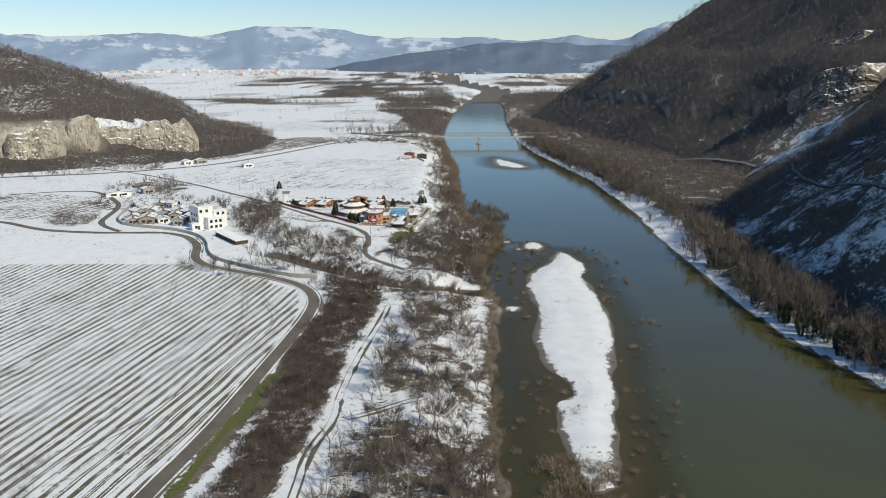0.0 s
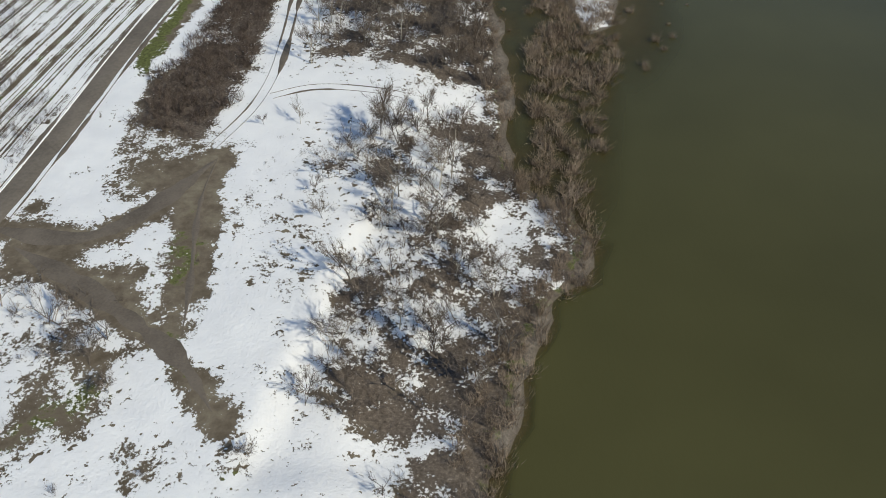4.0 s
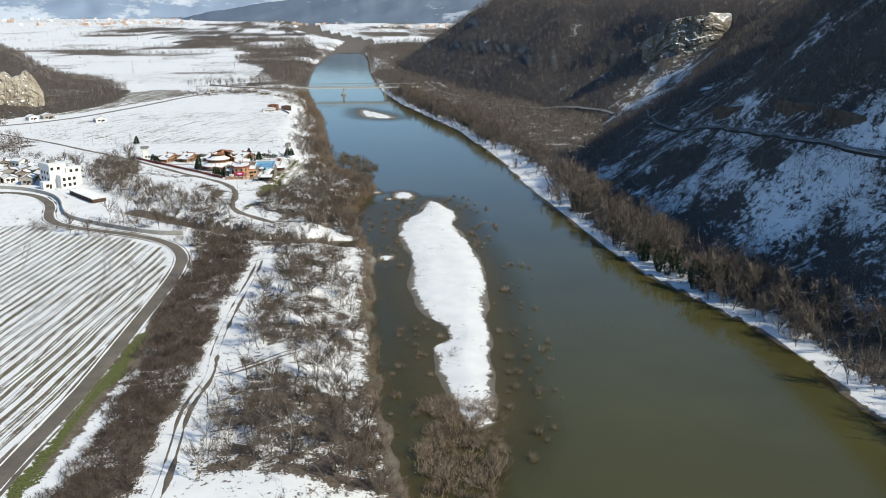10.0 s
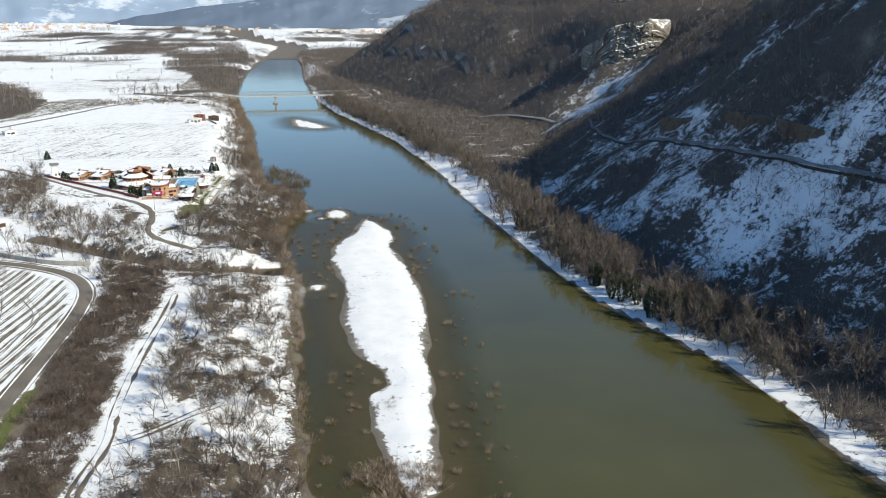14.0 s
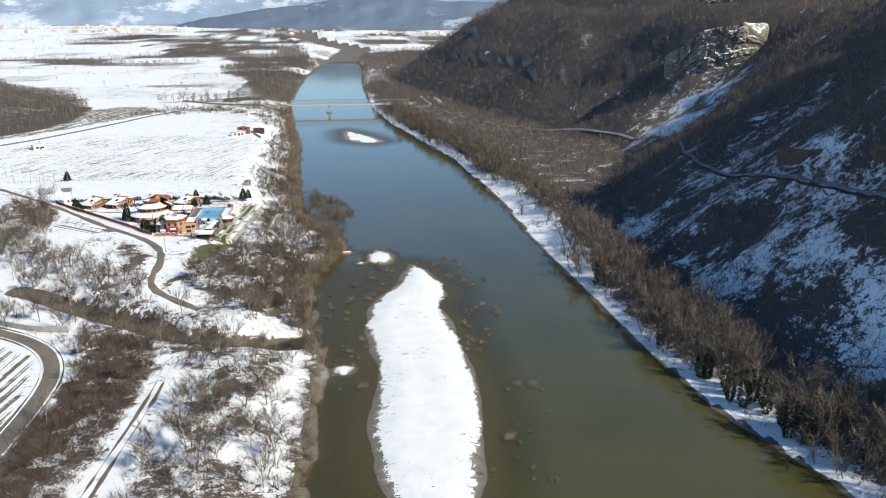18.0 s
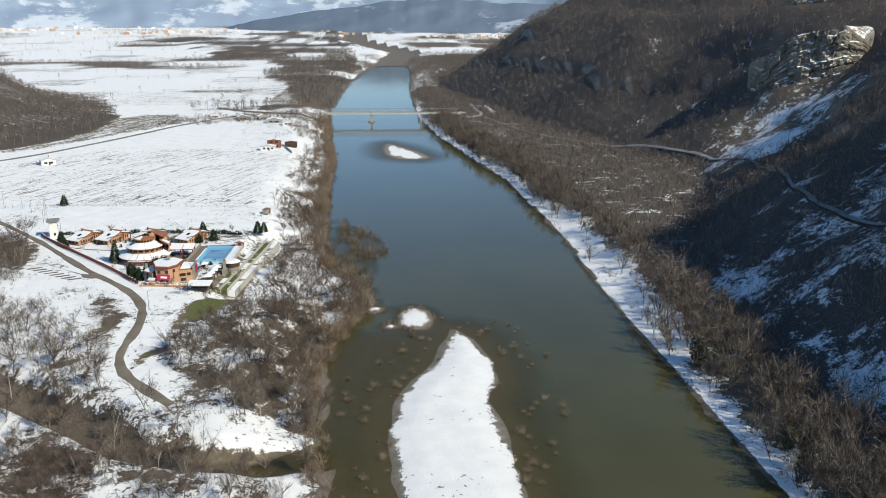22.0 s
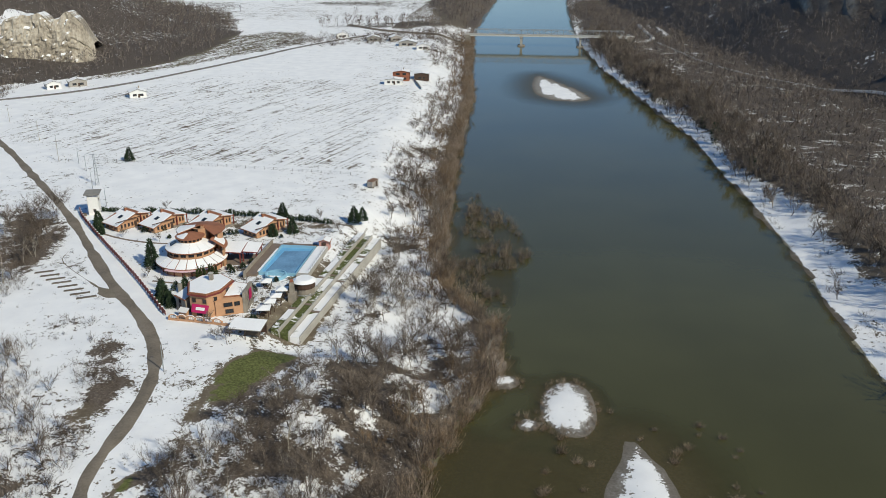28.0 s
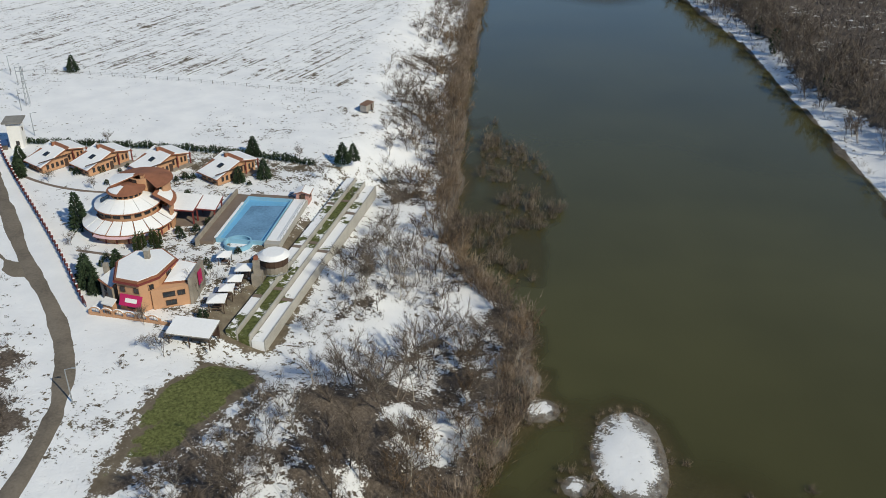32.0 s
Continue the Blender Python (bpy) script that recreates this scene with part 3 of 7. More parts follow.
    yard = 1 - smooth(inside_dist(x, y, arr((-106, 552), (-48, 482), (-14, 476), (-6, 548), (-16, 556), (-100, 562))), -2, 2)
    snow -= yard * (0.24 + 0.6 * smooth(x + 30, 0, 12) * (1 - smooth(y, 500, 540)))
    lawn = 1 - smooth(inside_dist(x, y, arr((-118, 560), (-52, 470), (-46, 425), (-62, 440), (-100, 500), (-122, 545))), -3, 3)
    snow -= lawn * 0.38
    green += 0.5 * smooth(waste * (1 - litter), 0.3, 1) * smooth(fractal(x, y, 20, 2, 85), 0.0, 0.3)
    # the plain west of the villa: stubble, drilled rows, weedy snow
    weedy = (x < -105) * (west < 4) * smooth(y, 440, 470) * (1 - smooth(y, 690, 760))
    snow -= weedy * (0.26 + 0.35 * fractal(x, y, 28, 3, 108))
    stubble = 1 - smooth(inside_dist(x, y, arr((-322, 615), (-267, 600), (-226, 584), (-208, 540), (-240, 500), (-262, 502), (-330, 540))), -3, 1)
    snow -= 0.25 * stubble
    green += 0.35 * stubble
    # river bank, bars
    edge = 1 - smooth(lb - x, 1.0, 7.0)
    snow -= np.where(x < lb + 2, 0.42 * edge, 0)
    green += np.where((x < lb) & (y < 480), 0.5 * edge, 0)
    litter = np.maximum(litter, 0.9 * (lb - x < 12) * (lb - x > -8))
    ds = seg_dist(x, y, STREAM)[0]
    snow = np.where(x < lb, snow - 1.2 * (1 - smooth(ds, 3, 7)), snow)
    green = np.where(x < lb, green + 0.3 * (1 - smooth(ds, 3, 7)), green)
    near_shore = (1 - smooth(lb - x, 9, 15)) * (1 - smooth(y, 122, 130))
    snow = np.where(x < lb, snow - near_shore * (0.3 + 0.4 * fractal(x, y, 5, 3, 84)), snow)
    isl = inside_dist(x, y, ISLAND)
    bars = np.minimum(isl - 0.2, np.minimum(inside_dist(x, y, MID_BAR) + 3.0, 99))
    for (cx, cy), r in zip(ISLETS, ISLET_R):
        bars = np.minimum(bars, np.hypot(x - cx, (y - cy) * (0.55 if r > 5 else 1)) - r - 0.5)
    snow = np.where(river, 1.05 + 0.3 * fractal(x, y, 16, 3, 105) - 1.5 * smooth(bars + 1.6 * fractal(x, y, 8, 3, 106), -3.5, 3.0), snow)
    gravel = np.where(river, 1 - 0.75 * smooth(bars, 4, 9), 0.0)
    # hills
    steep_side = 1 - smooth(y, 450, 560)
    open_slope = smooth(east, 4, 14) * (1 - smooth(east, 62, 84))
    snow = np.where(east > 2, 0.05 + steep_side * (0.11 + 0.3 * open_slope) + 0.42 * fractal(x, y, 30, 3, 91) + 0.34 * fractal(x, y, 9, 3, 92) - 0.12 * smooth(east, 90, 160) - 0.1 * smooth(y, 800, 900), snow)
    bay = 1 - smooth(np.hypot(x - 300, (y - 690) * 0.8), 20, 75)
    snow = np.where(east > 2, snow + 0.55 * bay, snow)
    snow = np.where(west > 2, 0.22 + 0.3 * fractal(x, y, 60, 4, 93), snow)
    litter = np.where((east > 2) | (west > 2), 0.85, litter)
    eastbank = (x > rb) & (east < 6) & (y < 1450)
    wide = 7 * smooth(y, 405, 450) * (1 - smooth(y, 590, 680))
    snow = np.where(eastbank, 0.86 - 0.62 * smooth(x - rb - wide + 7 * fractal(x, y, 30, 2, 96), 5, 13) + 0.32 * fractal(x, y, 12, 3, 95), snow)
    litter = np.where(eastbank, 0.7, litter)
    rock = smooth(steep, 1.25, 1.8) * ((east > 10) | (west > 10))
    rock = np.maximum(rock, (west > 10) * smooth(steep, 0.9, 1.4))
    snow = snow - 1.2 * rock
    plough = (1 - smooth(inside_dist(x, y, FIELD), -2, 0.5))
    green += 0.42 * plough
    snow = np.where(plough > 0.1, 0.68 + 0.14 * fractal(x, y, 60, 2, 97), snow)
    rows = 1 - smooth(inside_dist(x, y, arr((-198, 655), (-135, 630), (-25, 618), (-24, 730), (-24, 800), (-42, 812), (-158, 836), (-178, 800), (-222, 735))), -3, 1)
    snow = np.where(rows > 0.1, 0.77 + 0.14 * fractal(x, y, 70, 2, 98), snow)
    rows = np.maximum(rows, np.maximum(stubble, 0.5 * (x < -130) * smooth(y, 399, 402) * (1 - smooth(y, 452, 462))))
    grey_field = 1 - smooth(inside_dist(x, y, arr((-235, 800), (-222, 1044), (-151, 1075), (-128, 988), (-162, 921), (-207, 826))), -4, 2)
    snow -= 0.72 * grey_field
    green += 0.45 * grey_field
    rows = np.maximum(rows, grey_field)
    # far plain: woods and bare strips
    snow -= 0.68 * far_mass(x, y)
    cell_x, cell_y = np.floor((x + 0.35 * y) / 170), np.floor((y - 0.2 * x) / 120)
    tone = lattice(cell_x, cell_y, 141) * smooth(y, 1090, 1130) * (east < 0) * (west < 0)
    snow -= np.where(tone > 0.35, 0.55 * tone, 0)
    rows = np.maximum(rows, np.where(tone > 0.35, tone, 0))
    far = 0.9 * smooth(y, 1150, 1400) * (east < 0) * (west < 0)
    strips = fractal(x * 0.5, y, 150, 4, 99) - 0.12
    snow = np.where(far > 0, snow - far * 0.78 * smooth(strips, 0.0, 0.25), snow)
    litter = np.where(far > 0.5, 0.9, litter)
    forest = np.where(((east > 2) | (west > 2)), 1 - bay, 0.75 * far_mass(x, y))
    forest = np.where(eastbank, 0.8 * smooth(x - rb - wide, 8, 20), forest)
    for name, v in (("forest", forest), ("snow", snow), ("litter", litter), ("green", green), ("gravel", gravel), ("rock", rock), ("plough", plough), ("rows", rows)):
        float_layer(me, name, v)
    return tagged(new("ground", me), "snowy river valley ground with fields, banks and hills", "ground", kind="structure")


def build_water():
    xs = np.arange(-60, 300, 4.0)
    ys = np.r_[np.arange(-200, 700, 4.0), np.arange(700, 3300, 20.0)]
    gx, gy = np.meshgrid(xs, ys)
    x, y = gx.ravel(), gy.ravel()
    w, h = len(xs), len(ys)
    i = np.arange((h - 1) * w).reshape(h - 1, w)[:, :-1].ravel()
    me = mesh_from("water", np.c_[x, y, np.zeros(x.shape)], np.c_[i, i + 1, i + w + 1, i + w], WATER, True)
    float_layer(me, "deep", np.clip(-terrain(x, y), 0, 2))
    return tagged(new("water", me), "murky green-brown river water with small ripples", "river", kind="structure")


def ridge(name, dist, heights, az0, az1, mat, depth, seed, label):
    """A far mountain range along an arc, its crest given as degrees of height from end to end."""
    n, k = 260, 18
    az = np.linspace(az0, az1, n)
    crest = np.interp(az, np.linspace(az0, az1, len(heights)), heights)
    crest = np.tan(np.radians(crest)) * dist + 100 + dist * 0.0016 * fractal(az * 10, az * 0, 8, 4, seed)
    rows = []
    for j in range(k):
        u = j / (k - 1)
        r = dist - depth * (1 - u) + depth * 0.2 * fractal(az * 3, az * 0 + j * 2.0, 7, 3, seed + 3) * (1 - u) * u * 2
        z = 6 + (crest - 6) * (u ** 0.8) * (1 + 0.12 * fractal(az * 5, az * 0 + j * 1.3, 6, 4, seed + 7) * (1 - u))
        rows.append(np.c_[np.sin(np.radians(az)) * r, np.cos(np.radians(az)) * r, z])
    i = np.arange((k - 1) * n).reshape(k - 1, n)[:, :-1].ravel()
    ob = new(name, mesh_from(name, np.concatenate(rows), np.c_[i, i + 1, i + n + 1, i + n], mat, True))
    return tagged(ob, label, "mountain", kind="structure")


def hazed_mountain_material(name, wood, snow, amount):
    # wood and snow arrive already blued, so distance haze sits in the base colour
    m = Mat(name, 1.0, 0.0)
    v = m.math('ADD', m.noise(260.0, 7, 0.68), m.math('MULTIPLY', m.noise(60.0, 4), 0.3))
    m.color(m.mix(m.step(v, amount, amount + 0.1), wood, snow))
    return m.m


build_ground()
build_water()
# aerial haze is painted as blue base colours, paler on the farther range
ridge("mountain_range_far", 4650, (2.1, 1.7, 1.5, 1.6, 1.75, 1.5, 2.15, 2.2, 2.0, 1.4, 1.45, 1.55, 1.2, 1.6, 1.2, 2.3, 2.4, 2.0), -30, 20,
      hazed_mountain_material("far_mountain_hazed", (0.25, 0.32, 0.42), (0.50, 0.55, 0.62), 0.66), 500, 3, "distant mountains with snowy clearings, haze painted in as pale blue")
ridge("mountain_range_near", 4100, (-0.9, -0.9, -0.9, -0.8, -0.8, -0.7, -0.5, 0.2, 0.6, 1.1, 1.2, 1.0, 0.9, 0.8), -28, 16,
      hazed_mountain_material("near_mountain_hazed", (0.14, 0.18, 0.24), (0.38, 0.43, 0.50), 0.72), 500, 17, "wooded foothills far off, haze painted in as dark blue")

# ---- roads and tracks ----
def resample(line, step):
    """Points along a smoothed line."""
    p = np.asarray(line, float)
    for _ in range(3):                                   # corner cutting
        q = np.empty((2 * len(p) - 2, 2))
        q[0::2], q[1::2] = 0.75 * p[:-1] + 0.25 * p[1:], 0.25 * p[:-1] + 0.75 * p[1:]
        p = np.vstack([p[:1], q, p[-1:]])
    s = np.r_[0, np.cumsum(np.hypot(*np.diff(p, axis=0).T))]
    at = np.arange(0, s[-1], step)
    return np.c_[np.interp(at, s, p[:, 0]), np.interp(at, s, p[:, 1])]


def ribbon(name, line, width, mat, label, lift=0.12, ragged=0.0, offset=0.0, category="road", step=2.0, taper=0.0, even=0, gaps=0.0):
    p = resample(line, step)
    t = np.gradient(p, axis=0)
    t /= np.hypot(*t.T)[:, None]
    nrm = np.c_[-t[:, 1], t[:, 0]]
    cols = np.linspace(-0.5, 0.5, 5)
    rag = 1 + ragged * value_noise(p[:, 0], p[:, 1], 5, 7) + 0.5 * ragged * value_noise(p[:, 0], p[:, 1], 2.2, 8)
    if taper:
        s = np.arange(len(p)) * step
        rag = rag * np.clip(np.minimum(s, s[-1] - s) / taper, 0.02, 1)
    pts = [p + nrm * ((c * width * rag + offset)[:, None]) for c in cols]
    zs = np.mean([terrain(q[:, 0], q[:, 1]) for q in pts], axis=0)
    if gaps:
        thin = np.maximum(0.05, smooth(fractal(p[:, 0], p[:, 1] + 40 * offset, 14, 3, 5), -gaps, gaps))
        pts = [p + nrm * ((c * width * rag * thin + offset)[:, None]) for c in cols]
    if even:
        zs = np.convolve(np.pad(zs, even, mode='edge'), np.ones(2 * even + 1) / (2 * even + 1), 'valid')
    rows = []
    for c, q in zip(cols, pts):
        z = np.maximum(terrain(q[:, 0], q[:, 1]), zs) + lift * (1.0 if abs(c) < 0.4 else -0.6)
        rows.append(np.c_[q, z])
    v = np.stack(rows, 1).reshape(-1, 3)
    i = (np.arange(len(p) - 1)[:, None] * 5 + np.arange(4)).ravel()
    return tagged(new(name, mesh_from(name, v, np.c_[i, i + 1, i + 6, i + 5], mat, True)), label, category, kind="structure")


FIELD_TRACK = arr((-72, 108), (-62, 109), (-52, 120), (-43, 132), (-35, 150), (-34, 176), (-34.5, 198), (-30, 217), (-31, 235), (-28, 275), (-23, 314), (-22, 345))
RESORT_ROAD = arr((-330, 770), (-260, 720), (-194, 654), (-147, 598), (-110, 553), (-86, 519), (-70, 497), (-56, 481), (-46, 466), (-41, 452), (-39.5, 436), (-40.5, 418), (-36, 405), (-27, 394), (-18, 384))
RAILWAY = arr((-600, 640), (-320, 700), (-243, 742), (-201, 788), (-160, 885), (-126, 985), (-80, 1060), (-50, 1150), (-80, 1400), (-300, 2000))
HILL_ROAD = arr((228, 130), (213, 215), (209, 265), (207, 280), (203, 299), (198, 325), (200, 362), (199, 397), (199, 431), (202, 458), (201, 479), (213, 520), (220, 538), (240, 590), (256, 637), (264, 686))
FOOT_ROAD = arr((264, 680), (263, 728), (255, 760), (234, 828), (180, 905), (158, 1050))


def rutted_track(name, line, label):
    """Two wheel ruts of bare earth with snow between."""
    ribbon(name, line, 1.25, DIRT, label, 0.1, 0.7, -1.0, taper=12, gaps=0.22)
    ribbon(name, line, 1.0, DIRT, label, 0.1, 0.7, 1.0, taper=16, gaps=0.28)


ribbon("road", MAIN_ROAD, 5.4, ASPHALT, "cracked grey country road with snowy edges", 0.14, 0.08)
ribbon("dirt_road", MUD_A, 4.6, DIRT, "muddy dirt track turning off the road", 0.05, 0.5, taper=8)
ribbon("road", VILLAGE_LANE, 4.4, ASPHALT, "grey village lane between walls", 0.14, 0.1)
rutted_track("dirt_track", FIELD_TRACK[3:], "wheel rut of a muddy farm track")
ribbon("dirt_road", MUD_B, 4.6, DIRT, "muddy dirt turning place", 0.05, 0.5, taper=14)
ribbon("dirt_road", MUD_C, 1.8, DIRT, "muddy cross track on waste ground", 0.05, 0.6, taper=14)
rutted_track("dirt_track", arr((-30, 217), (-23, 220), (-13, 228), (-4, 236)), "faint wheel rut across snow")
rutted_track("dirt_track", arr((-34, 150), (-26, 154), (-16, 153), (-6, 150)), "faint wheel rut across snow")
ribbon("road", RESORT_ROAD, 3.5, plain("lane_gravel", (0.195, 0.165, 0.13), 1.2, 0.95, 0.45, 0.3), "narrow lane past the resort", 0.14, 0.25)
for off in (-2.3, 2.2):
    ribbon("verge", MAIN_ROAD[:18], 1.0, DIRT, "bare muddy verge of the road", 0.1, 0.7, off * 1.35, "verge", gaps=0.4)
ribbon("lay_by", arr((-96, 523), (-95, 516), (-88, 509), (-73, 496), (-63, 488), (-54, 478), (-47, 468)), 4.6, plain("lay_by_earth", (0.2, 0.17, 0.13), 1.0, 0.95, 0.4, 0.4), "muddy lay-by beside the lane", 0.06, 0.7, taper=6, gaps=0.2)
ribbon("railway", RAILWAY[:-3], 4.0, plain("ballast", (0.19, 0.175, 0.16), 0.6, 0.95, 0.4), "railway bed of grey ballast through snow", 0.5, 0.15, category="railway")
HILL_GRAVEL = plain("hill_road_gravel", (0.27, 0.275, 0.28), 1.0, 0.95, 0.3)
ribbon("hill_road", HILL_ROAD, 1.7, HILL_GRAVEL, "narrow snowy road along the hillside", 0.45, 0.1, even=9)
ribbon("hill_road_edge", HILL_ROAD, 0.35, plain("hill_road_bank", (0.05, 0.045, 0.04), 0.6, 0.9, 0.3), "dark retaining edge of the hillside road", 0.7, 0.5, 1.35, even=9)
ribbon("hill_road", FOOT_ROAD, 3.5, HILL_GRAVEL, "snowy track at the hill's foot", 0.5, 0.1)
for tractor in (arr((-88, 370), (-85, 351), (-75, 308), (-74, 278), (-80, 251), (-80, 222), (-96, 190)), arr((-124, 385), (-116, 352), (-111, 327), (-113, 290)), arr((-95, 372), (-86, 362), (-71, 330), (-64, 314), (-65, 297), (-69, 260), (-76, 215))):
    for off in (-0.9, 0.9):
        ribbon("tractor_rut", tractor, 0.5, DIRT, "dark tractor rut across the ploughed field", 0.06, 0.5, off, "track", gaps=0.4)
ribbon("road_snow", MAIN_ROAD[:20], 0.28, SNOW, "thin line of unmelted snow along the road", 0.17, 0.8, 2.3, "snow")

# ---- bare trees and shrubs ----
rng = np.random.default_rng(7)


def unit(v):
    return v / np.linalg.norm(v, axis=-1, keepdims=True)


def prisms(a, b, ra, rb):
    """Three-sided tapered sticks from a to b: verts, triangles."""
    a, b = np.atleast_2d(a), np.atleast_2d(b)
    n = len(a)
    d = unit(b - a)
    side = unit(np.cross(d, np.where(np.abs(d[:, 2:]) > 0.9, [[1.0, 0, 0]], [[0, 0, 1.0]])))
    up = np.cross(d, side)
    v = np.empty((n, 6, 3))
    for k in range(3):
        c = math.cos(2 * math.pi * k / 3) * side + math.sin(2 * math.pi * k / 3) * up
        v[:, k], v[:, 3 + k] = a + c * np.reshape(ra, (-1, 1)), b + c * np.reshape(rb, (-1, 1))
    f = np.array([(0, 1, 4), (0, 4, 3), (1, 2, 5), (1, 5, 4), (2, 0, 3), (2, 3, 5)])
    return v.reshape(-1, 3), (f[None] + 6 * np.arange(n)[:, None, None]).reshape(-1, 3)


def slivers(a, b, w):
    """Thin pointed twigs from a to b."""
    n = len(a)
    d = unit(b - a)
    side = unit(np.cross(d, rng.normal(size=(n, 3)))) * np.reshape(w, (-1, 1)) * 0.5
    v = np.stack([a - side, a + side, b], 1).reshape(-1, 3)
    return v, np.arange(3 * n).reshape(-1, 3)


def join(*pieces):
    vs, fs, k = [], [], 0
    for v, f in pieces:
        vs.append(v)
        fs.append(f + k)
        k += len(v)
    return np.concatenate(vs), np.concatenate(fs)


def fan(dirs, count, spread, lift):
    """count side directions for each given direction."""
    d = np.repeat(dirs, count, 0) + rng.normal(size=(len(dirs) * count, 3)) * spread
    d[:, 2] += lift
    return unit(d)


def bare_tree(height, limbs=6, per=4, twigs=7, stems=1, wide=0.45, tw=0.035, thick=0.016):
    """Trunk with limbs, and a crown of branches and twigs."""
    trunk, crown = [], []
    for s in range(stems):
        foot = rng.normal(size=3) * (0.25 if stems > 1 else 0.0)
        foot[2] = -0.3
        lean = unit(np.array([rng.normal() * 0.12 * stems, rng.normal() * 0.12 * stems, 1.0]))
        fork = foot + lean * height * 0.35
        top = fork + unit(lean + rng.normal(size=3) * 0.15) * height * 0.35
        r = height * thick / stems ** 0.5
        trunk += [prisms(foot, fork, [r], [r * 0.75]), prisms(fork, top, [r * 0.75], [r * 0.35])]
        u = rng.uniform(0.0, 1.0, limbs)[:, None]
        start = fork + (top - fork) * u - lean * height * 0.08
        turn = rng.uniform(0, 2 * math.pi, limbs)
        d = unit(np.c_[np.cos(turn) * wide * 1.6, np.sin(turn) * wide * 1.6, rng.uniform(0.7, 1.3, limbs)])
        end = start + d * (height * rng.uniform(0.28, 0.45, limbs))[:, None]
        trunk.append(prisms(start, end, np.full(limbs, r * 0.45), np.full(limbs, r * 0.18)))
        d2 = fan(d, per, 0.45, 0.15)
        f = rng.uniform(0.3, 1.0, len(d2))[:, None]
        st2 = np.repeat(start, per, 0) * (1 - f) + np.repeat(end, per, 0) * f
        en2 = st2 + d2 * (height * rng.uniform(0.14, 0.26, len(d2)))[:, None]
        crown.append(slivers(st2, en2, np.full(len(d2), r * 0.5)))
        d3 = fan(d2, twigs, 0.5, 0.12)
        f = rng.uniform(0.1, 1.0, len(d3))[:, None]
        st3 = np.repeat(st2, twigs, 0) * (1 - f) + np.repeat(en2, twigs, 0) * f
        en3 = st3 + d3 * (height * rng.uniform(0.08, 0.18, len(d3)))[:, None]
        crown.append(slivers(st3, en3, np.full(len(d3), tw)))
    return join(*trunk), join(*crown)


def shrub(height, stems=16, twigs=4, w=0.05, spread=0.5):
    """A clump of thin stems with twigs, fuller towards the top."""
    foot = rng.normal(size=(stems, 3)) * [0.35 * height * spread, 0.35 * height * spread, 0]
    foot[:, 2] = -0.1
    d = unit(np.c_[rng.normal(size=(stems, 2)) * spread, np.full(stems, 1.0)])
    end = foot + d * (height * rng.uniform(0.55, 1.05, stems))[:, None]
    d2 = fan(d, twigs, 0.45, 0.1)
    f = rng.uniform(0.25, 0.95, len(d2))[:, None]
    st = np.repeat(foot, twigs, 0) * (1 - f) + np.repeat(end, twigs, 0) * f
    en = st + d2 * (height * rng.uniform(0.18, 0.4, len(d2)))[:, None]
    return join(slivers(foot, end, np.full(stems, w * 1.4)), slivers(st, en, np.full(len(d2), w)))


def scatter(name, kinds, x, y, size, mat, label, category, sink=0.1, z=None):
    """One joined mesh of many plants, each a turned and scaled copy of one of the kinds."""
    if len(x) == 0:
        return None
    z = terrain(x, y) - sink if z is None else z
    turn = rng.uniform(0, 2 * math.pi, len(x))
    pick = rng.integers(0, len(kinds), len(x))
    vs, fs, k = [], [], 0
    for i, (v, f) in enumerate(kinds):
        m = pick == i
        n = int(m.sum())
        if not n:
            continue
        c, s = np.cos(turn[m])[:, None], np.sin(turn[m])[:, None]
        sz = size[m][:, None]
        vx = (v[:, 0] * c - v[:, 1] * s) * sz + x[m][:, None]
        vy = (v[:, 0] * s + v[:, 1] * c) * sz + y[m][:, None]
        vz = v[:, 2] * sz * rng.uniform(0.85, 1.2, (n, 1)) + z[m][:, None]
        vs.append(np.stack([vx, vy, vz], -1).reshape(-1, 3))
        fs.append((f[None] + (len(v) * np.arange(n) + k)[:, None, None]).reshape(-1, 3))
        k += n * len(v)
    ob = new(name, mesh_from(name, np.concatenate(vs), np.concatenate(fs), mat))
    return tagged(ob, label, category, kind="stuff")


def spots(x0, x1, y0, y1, step, keep):
    """Jittered places in a box, kept with the probability that keep(x, y) gives."""
    gx, gy = np.meshgrid(np.arange(x0, x1, step), np.arange(y0, y1, step))
    x = gx.ravel() + rng.uniform(-0.5, 0.5, gx.size) * step
    y = gy.ravel() + rng.uniform(-0.5, 0.5, gx.size) * step
    ok = rng.random(len(x)) < keep(x, y)
    return x[ok], y[ok]


ROADS = [resample(r, 6.0) for r in (MAIN_ROAD, VILLAGE_LANE, FIELD_TRACK, RESORT_ROAD, RAILWAY)]


def off_roads(x, y, gap=4.0):
    ok = np.ones(x.shape, bool)
    for r in ROADS:
        near = (x > r[:, 0].min() - 9) & (x < r[:, 0].max() + 9) & (y > r[:, 1].min() - 9) & (y < r[:, 1].max() + 9)
        if near.any():
            ok[near] &= seg_dist(x[near], y[near], r)[0] > gap
    return ok


def river_sides(x, y):
    return np.interp(y, LEFT_BANK[:, 1], LEFT_BANK[:, 0]) - x, x - np.interp(y, RIGHT_BANK[:, 1], RIGHT_BANK[:, 0])


RESORT = arr((-108, 556), (-48, 479), (-12, 474), (-4, 548), (-14, 556), (-100, 566))


def clear_of_resort(x, y):
    return inside_dist(x, y, RESORT) > 2


